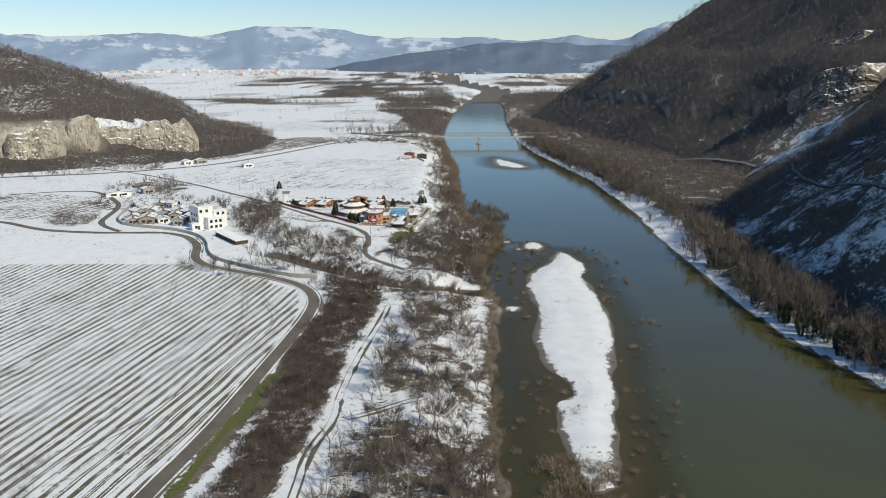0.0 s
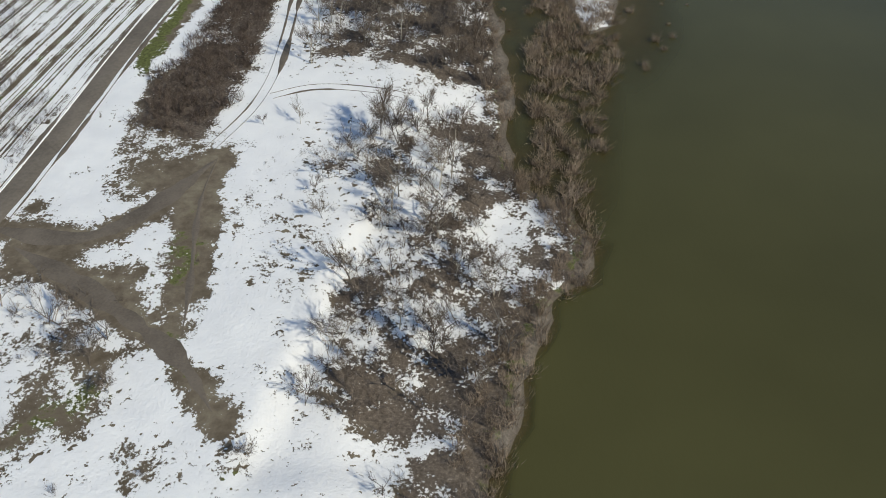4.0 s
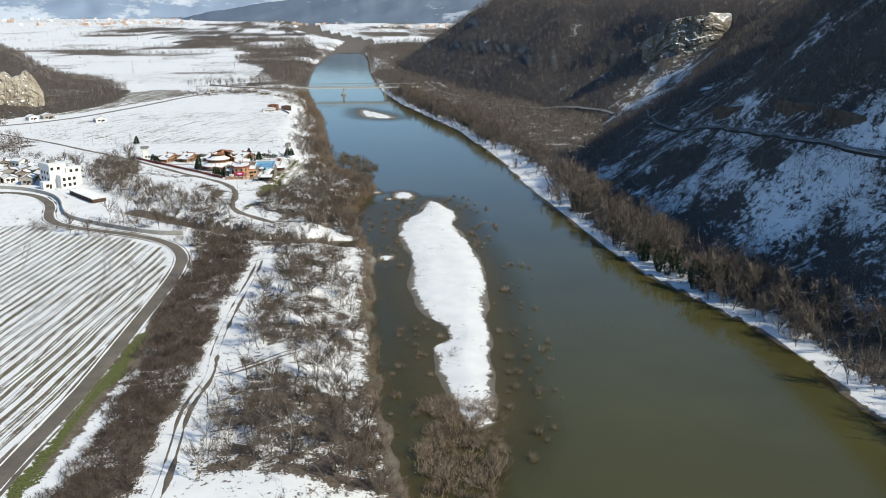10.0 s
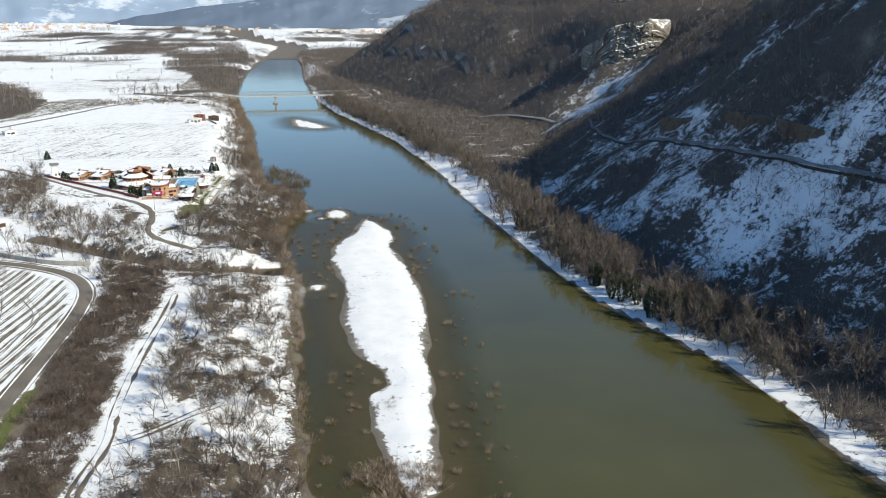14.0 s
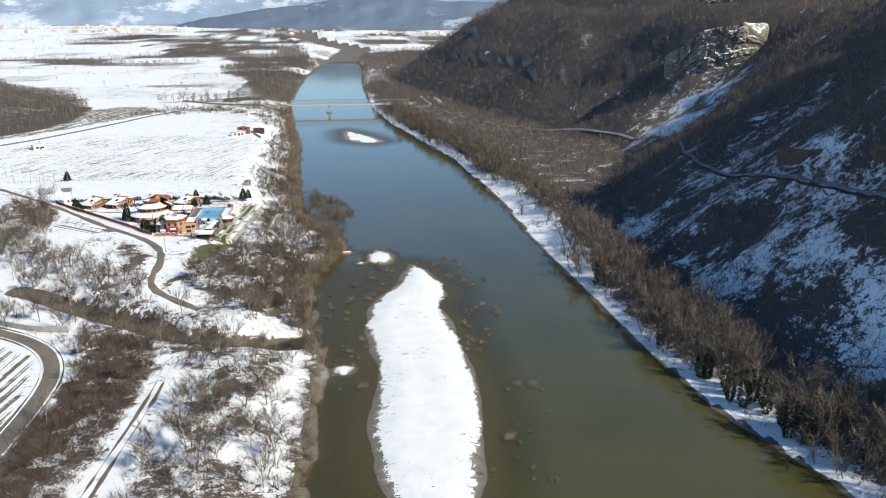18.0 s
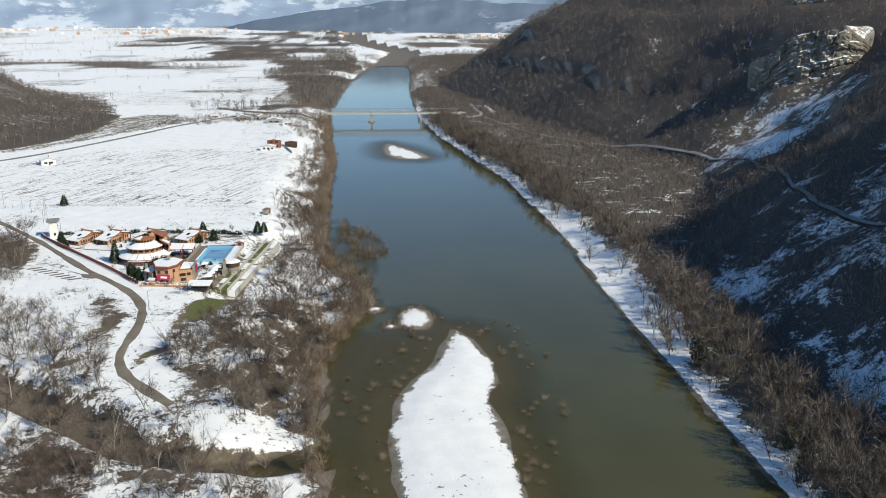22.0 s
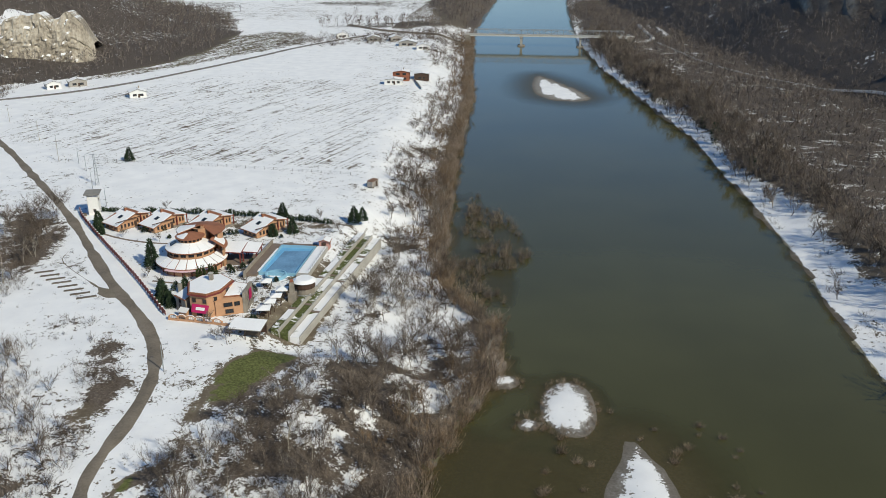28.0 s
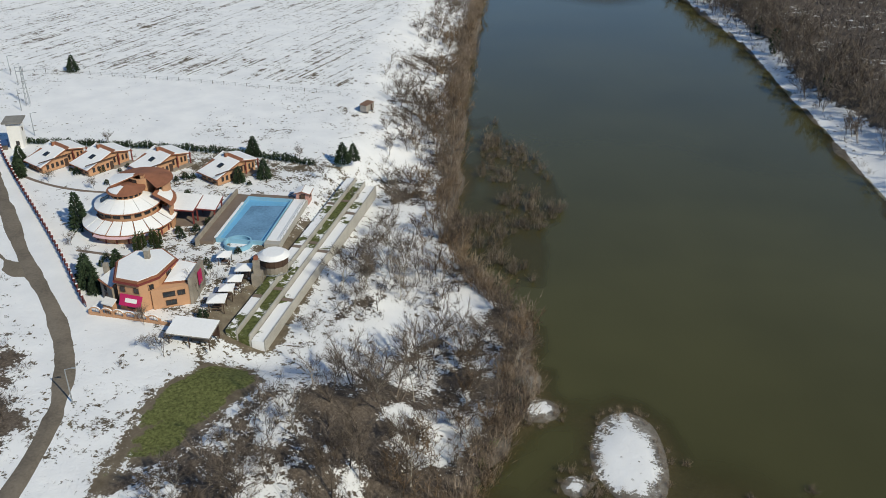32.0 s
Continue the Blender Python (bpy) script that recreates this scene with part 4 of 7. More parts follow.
SHRUBS = [shrub(1.0, 18, 6, 0.015, 0.62) for _ in range(5)]
BRAMBLES = [shrub(1.0, 28, 4, 0.026, 0.7) for _ in range(4)]
WILLOW_DOMES = [shrub(1.0, 70, 2, 0.026, 0.6) for _ in range(5)]
WILLOWS = [shrub(1.0, 40, 3, 0.015, 0.36) for _ in range(5)]

# thickets on the west bank
x, y = spots(-260, 40, 30, 1110, 2.75, lambda x, y: thicket_mask(x, y)[0] * (river_sides(x, y)[0] > 0.5) * (seg_dist(x, y, STREAM)[0] > 4.5) * (inside_dist(x, y, GRASS_BANK) > 1.5) * off_roads(x, y) * clear_of_resort(x, y))
hedge = inside_dist(x, y, THICKETS[0][0]) < 4
scatter("shrub_thicket", SHRUBS, x[~hedge], y[~hedge], rng.uniform(1.0, 3.8, int((~hedge).sum())) * (1 + 0.4 * fractal(x[~hedge], y[~hedge], 9, 2, 141)), TWIGS, "leafless grey-brown shrubs on snowy bank", "shrubs")
hx, hy = spots(-64, -20, 135, 372, 2.2, lambda x, y: 0.9 * (inside_dist(x, y, THICKETS[0][0]) < -0.5 + 2.5 * fractal(x, y, 10, 2, 72)) * off_roads(x, y, 3.2))
scatter("bramble_hedge", BRAMBLES, hx, hy, rng.uniform(1.4, 3.0, len(hx)), TWIGS_RED, "close reddish-brown brambles of the roadside hedge", "shrubs")
scatter("bramble_hedge", BRAMBLES, x[hedge], y[hedge], rng.uniform(1.6, 3.8, int(hedge.sum())) * (1 + 0.5 * fractal(x[hedge], y[hedge], 12, 2, 143)), TWIGS_RED, "dense reddish-brown bramble hedge beside the road", "shrubs")
x, y = spots(-140, 20, 40, 560, 4.8, lambda x, y: (0.10 + 0.12 * smooth(y, 370, 400)) * (river_sides(x, y)[0] > 2) * off_roads(x, y) * clear_of_resort(x, y) * (inside_dist(x, y, FIELD) > 0))
scatter("scattered_shrubs", SHRUBS, x, y, rng.uniform(0.6, 1.8, len(x)), TWIGS, "small leafless bushes poking through snow", "shrubs")
# waterside willows
x, y = spots(-20, 50, 40, 1110, 1.8, lambda x, y: (0.36 + 0.1 * smooth(y, 330, 400) + 0.4 * (1 - smooth(y, 122, 135))) * (river_sides(x, y)[0] > -1.2) * (river_sides(x, y)[0] < 4.5 + 2 * (y < 125)))
scatter("bank_willows", WILLOWS, x, y, rng.uniform(1.6, 4.2, len(x)) * (1 + 0.5 * smooth(y, 380, 450)), TWIGS_TAN, "leafless willow scrub along the water's edge", "shrubs")
x, y = spots(10, 50, 110, 215, 2.7, lambda x, y: np.clip(0.85 + 0.6 * fractal(x, y, 9, 2, 104), 0, 1) * (inside_dist(x, y, REED_BED) < 0.5))
scatter("willow_bed", WILLOW_DOMES, x, y, rng.uniform(1.3, 2.5, len(x)) ** 1.6, TWIGS_TAN, "tan willow clumps standing in shallow water", "shrubs", z=np.full(len(x), -0.1))
x, y = spots(10, 55, 500, 625, 2.3, lambda x, y: (0.6 + 0.3 * (x < 29 - (y - 520) * 0.05)) * (inside_dist(x, y, REED_ISLE) < 0.5) * smooth(fractal(x, y, 11, 2, 103), -0.25, 0.2))
scatter("willow_isle", WILLOWS, x, y, rng.uniform(1.0, 2.7, len(x)) ** 1.5, TWIGS_WILLOW, "leafless willows on a drowned island", "shrubs", z=np.full(len(x), -0.1))
x, y = spots(14, 90, 150, 490, 3.4, lambda x, y: 0.26 * (np.abs(inside_dist(x, y, ISLAND) - 10) < 10) * (fractal(x, y, 16, 2, 101) > -0.05) * (river_sides(x, y)[0] < -2))
scatter("drowned_tufts", WILLOW_DOMES, x, y, rng.uniform(0.5, 1.0, len(x)) ** 1.5 * 2.3, TWIGS_TAN, "tan tufts of willow standing in shallows", "shrubs", z=np.full(len(x), -0.1))
x, y = spots(20, 64, 225, 480, 1.7, lambda x, y: 0.75 * np.max([np.abs(np.hypot(x - cx, (y - cy) * (0.55 if r > 5 else 1)) - r) < 1.7 for (cx, cy), r in zip(ISLETS, ISLET_R)], axis=0))
scatter("islet_willows", WILLOWS, x, y, rng.uniform(0.8, 2.0, len(x)), TWIGS_TAN, "tan willow fringe round a snowy islet", "shrubs", z=np.full(len(x), -0.1))

BANK_TREES = [join(*bare_tree(1.0, 6, 4, 8, 2, 0.4, 0.008)) for _ in range(5)]
x, y = spots(-30, 50, 380, 1100, 3.8, lambda x, y: 0.42 * (river_sides(x, y)[0] > 0.5) * (river_sides(x, y)[0] < 13) * (0.75 + 0.6 * fractal(x, y, 20, 2, 107)))
scatter("bank_willow_trees", BANK_TREES, x, y, rng.uniform(4.5, 9.0, len(x)), TWIGS_COPPER, "coppery leafless willow trees lining the bank", "trees")

# trees on the west bank, each a thing
TREES = []
for k in range(7):
    (tv, tf), (cv, cf) = bare_tree(1.0 * 8, limbs=(6, 8, 7, 5, 9, 6, 7)[k], per=6, twigs=15, stems=(1, 1, 2, 3, 1, 2, 1)[k], wide=(0.4, 0.55, 0.5, 0.6, 0.45, 0.35, 0.6)[k], tw=0.034, thick=0.014)
    TREES.append((mesh_from("trunk", tv, tf, BARK if k % 3 else BARK_PALE), mesh_from("crown", cv, cf, (TWIGS_GREY, TWIGS, TWIGS_GREY, TWIGS)[k % 4])))


def plant_tree(k, x, y, scale, label, group):
    root = new("bare_tree")
    root.matrix_basis = Matrix.Translation((x, y, ground_z(x, y) - 0.1)) @ Matrix.Rotation(rng.uniform(0, 6.28), 4, 'Z') @ Matrix.Scale(scale, 4)
    for name, me in zip(("trunk", "crown"), TREES[k]):
        ob = new(name, me)
        ob.parent = root
    return tagged(root, label, "tree", group)


x, y = spots(-150, 40, 45, 620, 4.6, lambda x, y: 1.3 * thicket_mask(x, y)[1] * (inside_dist(x, y, GRASS_BANK) > 2) * (river_sides(x, y)[0] > 1.0) * off_roads(x, y) * clear_of_resort(x, y))
order = rng.permutation(len(x))
for i in order[:299]:
    k = int(rng.integers(0, len(TREES)))
    s = rng.uniform(0.7, 1.55)
    plant_tree(k, x[i], y[i], s, "tall leafless bankside tree with grey twigs" if s > 0.95 else "slender leafless tree on the snowy bank", "bankside trees")
for k, px, py, s in ((3, -53, 82, 0.85), (2, -50, 80, 0.7), (3, -46, 75, 0.6), (0, -27, 140, 0.7), (1, -34, 140, 0.4), (2, -19, 74, 0.8), (3, -25, 65, 0.5), (5, -14, 77, 0.8), (0, -12, 81, 0.7), (1, -22, 119, 0.6), (2, -20, 112, 0.6), (6, -18, 124, 0.7), (4, -16, 100, 0.6)):
    plant_tree(k, px, py, s, "small leafless tree standing alone in snow", "lone trees")
rest = order[299:]
LOW_TREES = [join(*bare_tree(1.0, 5, 4, 6, 1, 0.5, 0.008)) for _ in range(5)]
scatter("bankside_wood", LOW_TREES, x[rest], y[rest], rng.uniform(5, 10, len(rest)), TWIGS_GREY, "leafless trees along the river bank", "trees")
x, y = spots(-430, 10, 620, 1130, 4.6, lambda x, y: 0.8 * thicket_mask(x, y)[1] * (river_sides(x, y)[0] > 1.0))
scatter("bankside_wood", LOW_TREES, x, y, rng.uniform(5, 11, len(x)), TWIGS_GREY, "leafless trees along the far bank", "trees")


# ---- woods on the hills and in the distance ----
def wood_tree(count, w, length):
    """A small tree: a stem and a loose crown of short twigs."""
    p = unit(rng.normal(size=(count, 3))) * (rng.random(count) ** 0.45)[:, None]
    at = p * [0.30, 0.30, 0.36] + [rng.normal() * 0.04, rng.normal() * 0.04, 0.56]
    out = unit(p * [0.9, 0.9, 0.5] + rng.normal(size=(count, 3)) * 0.35 + [0, 0, 0.65])
    stem = slivers(np.array([[0, 0, -0.1]]), np.array([[0, 0, 0.75]]), [w * 1.3])
    return join(stem, slivers(at, at + out * length * rng.uniform(0.6, 1.4, (count, 1)), np.full(count, w)))


WOOD = [wood_tree(32, 0.026, 0.24) for _ in range(8)]
WOOD_MID = [wood_tree(22, 0.034, 0.22) for _ in range(8)]
WOOD_FAR = [wood_tree(14, 0.06, 0.24) for _ in range(6)]


def east_depth(x, y):
    d, s = seg_dist(x, y, HILL_TOE)
    return np.where(s > 0, d, -d)


def west_depth(x, y):
    d, s = seg_dist(x, y, WEST_TOE)
    return np.where(s < 0, d, -d)


def strand(y):
    """Width of the open snowy strand under the eastern hill."""
    return 4 + 7 * smooth(y, 405, 450) * (1 - smooth(y, 590, 680))


def bay_open(x, y):
    return 1 - 0.9 * (1 - smooth(np.hypot(x - 300, (y - 690) * 0.8), 25, 60))


x, y = spots(130, 400, 90, 620, 3.5, lambda x, y: (east_depth(x, y) > 3) * (east_depth(x, y) < 240) * (0.52 + 0.9 * fractal(x, y, 16, 3, 111)) * bay_open(x, y))
scatter("hillside_wood", WOOD, x, y, rng.uniform(3.5, 9.0, len(x)), TWIGS_HILL, "leafless oak wood on the shaded rocky slope", "woodland")
x, y = spots(130, 600, 560, 1950, 6.0, lambda x, y: (east_depth(x, y) > 2) * (east_depth(x, y) < 420) * (0.8 + 0.4 * fractal(x, y, 60, 3, 113)) * bay_open(x, y))
scatter("hillside_wood", WOOD_MID, x, y, rng.uniform(5.0, 9.5, len(x)), TWIGS_HILL, "leafless wood over the sunlit hillside", "woodland")
x, y = spots(135, 320, 100, 560, 2.7, lambda x, y: 0.6 * (east_depth(x, y) > 2) * (east_depth(x, y) < 130) * smooth(fractal(x, y, 14, 3, 112), -0.45, 0.2))
scatter("hillside_scrub", WOOD, x, y, rng.uniform(1.4, 3.8, len(x)), TWIGS_HILL, "leafless scrub scattered over the snowy slope", "shrubs")
x, y = spots(85, 300, 440, 2300, 4.4, lambda x, y: np.clip(0.7 + 0.9 * fractal(x, y, 22, 3, 115), 0.1, 1) * (river_sides(x, y)[1] > 8 + strand(y) - 11 * smooth(y, 1150, 1250)) * (east_depth(x, y) < 4))
scatter("riverside_wood", WOOD_MID, x, y, rng.uniform(6, 10.5, len(x)), TWIGS_HILL, "leafless riverside wood on the flat", "woodland")
TALL = [join(*bare_tree(1.0, 7, 5, 7, 1, 0.35, 0.0078, 0.010)) for _ in range(6)]
x, y = spots(90, 190, 90, 1100, 3.5, lambda x, y: np.where(river_sides(x, y)[1] < strand(y) + 4, 0.5 - 0.36 * smooth(strand(y), 5, 10), 0.75) * (river_sides(x, y)[1] > 3.0) * (river_sides(x, y)[1] < 26) * (0.7 + 0.8 * fractal(x, y, 25, 2, 117)))
scatter("riverside_trees", TALL, x, y, rng.uniform(9, 18, len(x)), TWIGS_GREY, "tall leafless trees leaning over the river bank", "trees")
x, y = spots(90, 190, 90, 1100, 3.2, lambda x, y: (0.3 - 0.18 * smooth(strand(y), 5, 10)) * (river_sides(x, y)[1] > 1.5) * (river_sides(x, y)[1] < 24))
scatter("riverside_scrub", SHRUBS, x, y, rng.uniform(1.0, 3.0, len(x)), TWIGS, "leafless scrub on the far bank", "shrubs")
x, y = spots(-700, -180, 640, 1300, 5.6, lambda x, y: (west_depth(x, y) > 4) * (west_depth(x, y) < 420) * (0.75 + 0.5 * fractal(x, y, 70, 3, 119)))
scatter("hillside_wood", WOOD_FAR, x, y, rng.uniform(5, 9, len(x)), TWIGS_HILL, "leafless scrub wood on the western hill", "woodland")
x, y = spots(-1500, 1200, 1100, 4300, 13.0, lambda x, y: (river_sides(x, y)[0] > 3) * (west_depth(x, y) < 0) * np.maximum(0.02, smooth(fractal(x * 0.5, y, 150, 4, 99) - 0.12, 0.05, 0.25)))
scatter("valley_wood", WOOD_FAR, x, y, rng.uniform(5, 10, len(x)), TWIGS_HILL, "far belts of leafless wood across the plain", "woodland")

x, y = spots(-280, 40, 1080, 2600, 8.0, lambda x, y: far_mass(x, y) * (river_sides(x, y)[0] > 3))
e, g = spots(140, 1100, 1850, 2700, 12.0, lambda x, y: far_mass(x, y) * (river_sides(x, y)[1] > 3))
x, y = np.r_[x, e], np.r_[y, g]
scatter("valley_wood", WOOD_FAR, x, y, rng.uniform(7, 11, len(x)), TWIGS_HILL, "broad leafless wood beside the river on the plain", "woodland")

# ---- building blocks ----
PEACH = plain("peach_render", (0.50, 0.285, 0.165), 0.8, 0.85, 0.18)
TERRACOTTA = plain("terracotta_tiles", (0.30, 0.125, 0.07), 0.35, 0.8, 0.3, 0.5)
WHITE = plain("white_render", (0.76, 0.75, 0.72), 0.8, 0.8, 0.12)
STONE = plain("rubble_stone", (0.30, 0.265, 0.22), 0.35, 0.9, 0.4, 0.7)
CONCRETE = plain("concrete", (0.42, 0.40, 0.36), 0.6, 0.85, 0.25, 0.3)
DARK_WOOD = plain("dark_wood", (0.075, 0.045, 0.032), 0.3, 0.7, 0.35)
MAROON = plain("maroon_paint", (0.20, 0.045, 0.04), 0.3, 0.6, 0.25)
MAGENTA = plain("magenta_cloth", (0.45, 0.02, 0.11), 0.5, 0.8, 0.15)
STEEL = plain("grey_steel", (0.33, 0.35, 0.36), 0.5, 0.5, 0.2, 0.1, 0.5, 0.3)
GLASS = plain("dark_window_glass", (0.03, 0.035, 0.04), 0.5, 0.08, 0.1, 0.0, 0.6)
POOL_BLUE = plain("pool_blue_tiles", (0.16, 0.42, 0.66), 1.5, 0.35, 0.22, 0.1)
POOL_RIM = plain("pool_pale_blue", (0.24, 0.46, 0.60), 0.6, 0.5, 0.15)
PAVING = plain("brown_paving", (0.20, 0.155, 0.125), 0.4, 0.9, 0.25)
BRICK = plain("red_brick", (0.30, 0.115, 0.068), 0.3, 0.85, 0.3)
ROOF_GREY = plain("grey_roof", (0.24, 0.23, 0.21), 0.4, 0.8, 0.3)


def add_box(bm, cx, cy, cz, sx, sy, sz, rot=0.0, bevel=0.0):
    """A box standing with its base at cz."""
    m = Matrix.Translation((cx, cy, cz + sz / 2)) @ Matrix.Rotation(rot, 4, 'Z') @ Matrix.Diagonal((sx, sy, sz, 1))
    got = bmesh.ops.create_cube(bm, size=1, matrix=m)
    if bevel:
        edges = list({e for v in got["verts"] for e in v.link_edges})
        bmesh.ops.bevel(bm, geom=edges, offset=bevel, segments=1, affect='EDGES')


def box_bm(*a, **k):
    bm = bmesh.new()
    add_box(bm, *a, **k)
    return bm


def add_prism(bm, ring, z0, z1):
    """An upright prism over a ring of (x, y); z1 may be one height or one for each corner."""
    tops = z1 if hasattr(z1, "__len__") else [z1] * len(ring)
    lo = [bm.verts.new((x, y, z0)) for x, y in ring]
    hi = [bm.verts.new((x, y, z)) for (x, y), z in zip(ring, tops)]
    bm.faces.new(lo[::-1])
    bm.faces.new(hi)
    n = len(ring)
    for i in range(n):
        bm.faces.new((lo[i], lo[(i + 1) % n], hi[(i + 1) % n], hi[i]))


def prism_bm(ring, z0, z1):
    bm = bmesh.new()
    add_prism(bm, ring, z0, z1)
    bmesh.ops.recalc_face_normals(bm, faces=bm.faces)
    return bm


def slab_bm(corners, thick, bevel=0.0):
    """A sheet through four or more corners in space, thickened downwards."""
    bm = bmesh.new()
    hi = [bm.verts.new(c) for c in corners]
    lo = [bm.verts.new((x, y, z - thick)) for x, y, z in corners]
    n = len(corners)
    bm.faces.new(hi)
    bm.faces.new(lo[::-1])
    for i in range(n):
        bm.faces.new((hi[i], lo[i], lo[(i + 1) % n], hi[(i + 1) % n]))
    bmesh.ops.recalc_face_normals(bm, faces=bm.faces)
    if bevel:
        bmesh.ops.bevel(bm, geom=list(bm.edges), offset=bevel, segments=1, affect='EDGES')
    return bm


def shrink(corners, by, lift):
    """Corners drawn in towards their middle and lifted."""
    c = np.asarray(corners, float)
    m = c.mean(0)
    d = m - c
    d2 = d / np.linalg.norm(d, axis=1, keepdims=True)
    return [tuple(v) for v in c + d2 * by + [0, 0, lift]]


def stick_bm(points, radius, sides=6):
    """A rod along points."""
    bm = bmesh.new()
    rings = []
    pts = [Vector(p) for p in points]
    for i, p in enumerate(pts):
        d = (pts[min(i + 1, len(pts) - 1)] - pts[max(i - 1, 0)]).normalized()
        q = d.to_track_quat('Z', 'Y')
        r = radius[i] if hasattr(radius, "__len__") else radius
        rings.append([bm.verts.new(p + q @ Vector((r * math.cos(2 * math.pi * k / sides), r * math.sin(2 * math.pi * k / sides), 0))) for k in range(sides)])
    for a, b in zip(rings[:-1], rings[1:]):
        for k in range(sides):
            bm.faces.new((a[k], a[(k + 1) % sides], b[(k + 1) % sides], b[k]))
    bm.faces.new(rings[0][::-1])
    bm.faces.new(rings[-1])
    return bm


def thing(name, x, y, z, rot, label, category, group=""):
    root = new(name)
    root.matrix_basis = Matrix.Translation((x, y, z)) @ Matrix.Rotation(rot, 4, 'Z')
    return tagged(root, label, category, group)


def window(parent, x, y, z, ang, w, h, frame_mat=None, name="window", depth=0.12):
    """A framed window in a wall whose outward direction is ang; (x, y, z) is the sill's middle on the wall."""
    m = Matrix.Translation((x, y, z)) @ Matrix.Rotation(ang, 4, 'Z')       # local x points out
    bm = bmesh.new()
    t = 0.09
    for cy, cz, sy, sz in ((0, 0, w, t), (0, h - t, w, t), (-w / 2 + t / 2, t, t, h - 2 * t), (w / 2 - t / 2, t, t, h - 2 * t), (0, t, t * 0.7, h - 2 * t)):
        add_box(bm, 0.02, cy, cz, depth, sy, sz)
    win = part(name, bm, frame_mat or DARK_WOOD, parent, at=m)
    part("pane", box_bm(0, 0, t, 0.05, w - 2 * t, h - 2 * t), GLASS, win)
    return win


def door(parent, x, y, z, ang, w=1.0, h=2.05, mat=None):
    m = Matrix.Translation((x, y, z)) @ Matrix.Rotation(ang, 4, 'Z')
    d = part("door", box_bm(0.02, 0, 0, 0.1, w, h, bevel=0.01), mat or DARK_WOOD, parent, at=m)
    part("handle", box_bm(0.1, w * 0.36, h * 0.48, 0.06, 0.04, 0.14), STEEL, d)
    return d


def gable_house(name, x, y, rot, sx, sy, h, rise, label, wall=None, roof=None, over=0.5, windows=2, ridge_at=0.5, storeys=1, snow=True, chimney=True, bare=0.0, group="", z=None):
    """A house with its ridge along local y; ridge_at shifts the ridge across, bare leaves a strip of tiles without snow by the ridge."""
    z = ground_z(x, y) if z is None else z
    root = thing(name, x, y, z, rot, label, "house", group)
    wall, roof = wall or PEACH, roof or TERRACOTTA
    a, b, rx = sx / 2, sy / 2, -sx / 2 + sx * ridge_at
    bm = bmesh.new()
    prof = [(-a, -0.5), (a, -0.5), (a, h), (rx, h + rise), (-a, h)]
    f = [bm.verts.new((px, -b, pz)) for px, pz in prof]
    k = [bm.verts.new((px, b, pz)) for px, pz in prof]
    bm.faces.new(f)
    bm.faces.new(k[::-1])
    for i in range(5):
        bm.faces.new((f[i], k[i], k[(i + 1) % 5], f[(i + 1) % 5]))
    bmesh.ops.recalc_face_normals(bm, faces=bm.faces)
    part("wall", bm, wall, root)
    for end in (-a, a):
        run = end - rx
        eave = rx + run * (1 + over / abs(run))
        ez = h + rise - rise * (1 + over / abs(run))
        c = [(rx, -b - over, h + rise + 0.14), (rx, b + over, h + rise + 0.14), (eave, b + over, ez + 0.14), (eave, -b - over, ez + 0.14)]
        r = part("roof_slope", slab_bm(c, 0.14), roof, root)
        if snow:
            d = [(rx + (eave - rx) * bare, py, pz - bare * (h + rise - ez)) if abs(px - rx) < 1e-6 else (px, py, pz) for px, py, pz in c]
            part("snow_cover", slab_bm(shrink(d, 0.18, 0.15), 0.16, 0.04), SNOW, r)
    if chimney:
        c = part("chimney", box_bm(rx + sx * 0.12, sy * 0.18, h + rise * 0.5, 0.6, 0.6, rise * 0.5 + 1.0, bevel=0.03), STONE, root)
        part("cap", box_bm(rx + sx * 0.12, sy * 0.18, h + rise + 1.0, 0.8, 0.8, 0.12), CONCRETE, c)
    for s in range(storeys):
        zs = 0.9 + s * h / storeys
        hh = min(1.3, h / storeys - 1.2)
        for i in range(windows):
            u = (i + 0.5) / windows - 0.5
            window(root, a, u * sy * 0.9, zs, 0, sy * 0.5 / windows, hh)
            window(root, u * sx * 0.8, -b, zs, -math.pi / 2, sx * 0.45 / windows, hh)
            window(root, -a, u * sy * 0.9, zs, math.pi, sy * 0.5 / windows, hh)
    door(root, a * 0.1, -b, 0.05, -math.pi / 2)
    return root


# ---- conifers ----
def needles(height, radius, count, shape, size):
    """A cone or column of many small drooping sprays."""
    u = 1 - rng.random(count) ** 0.55
    r = radius * (1 - u) ** shape * rng.uniform(0.15, 1.0, count) ** 0.6
    t = rng.uniform(0, 2 * math.pi, count)
    at = np.c_[np.cos(t) * r, np.sin(t) * r, 0.25 + u * (height - 0.4)]
    out = unit(np.c_[np.cos(t), np.sin(t), rng.uniform(-0.5, 0.3, count) if shape > 0.6 else rng.uniform(0.6, 1.5, count)])
    return slivers(at, at + out * size * rng.uniform(0.6, 1.3, (count, 1)), np.full(count, size * 0.55))


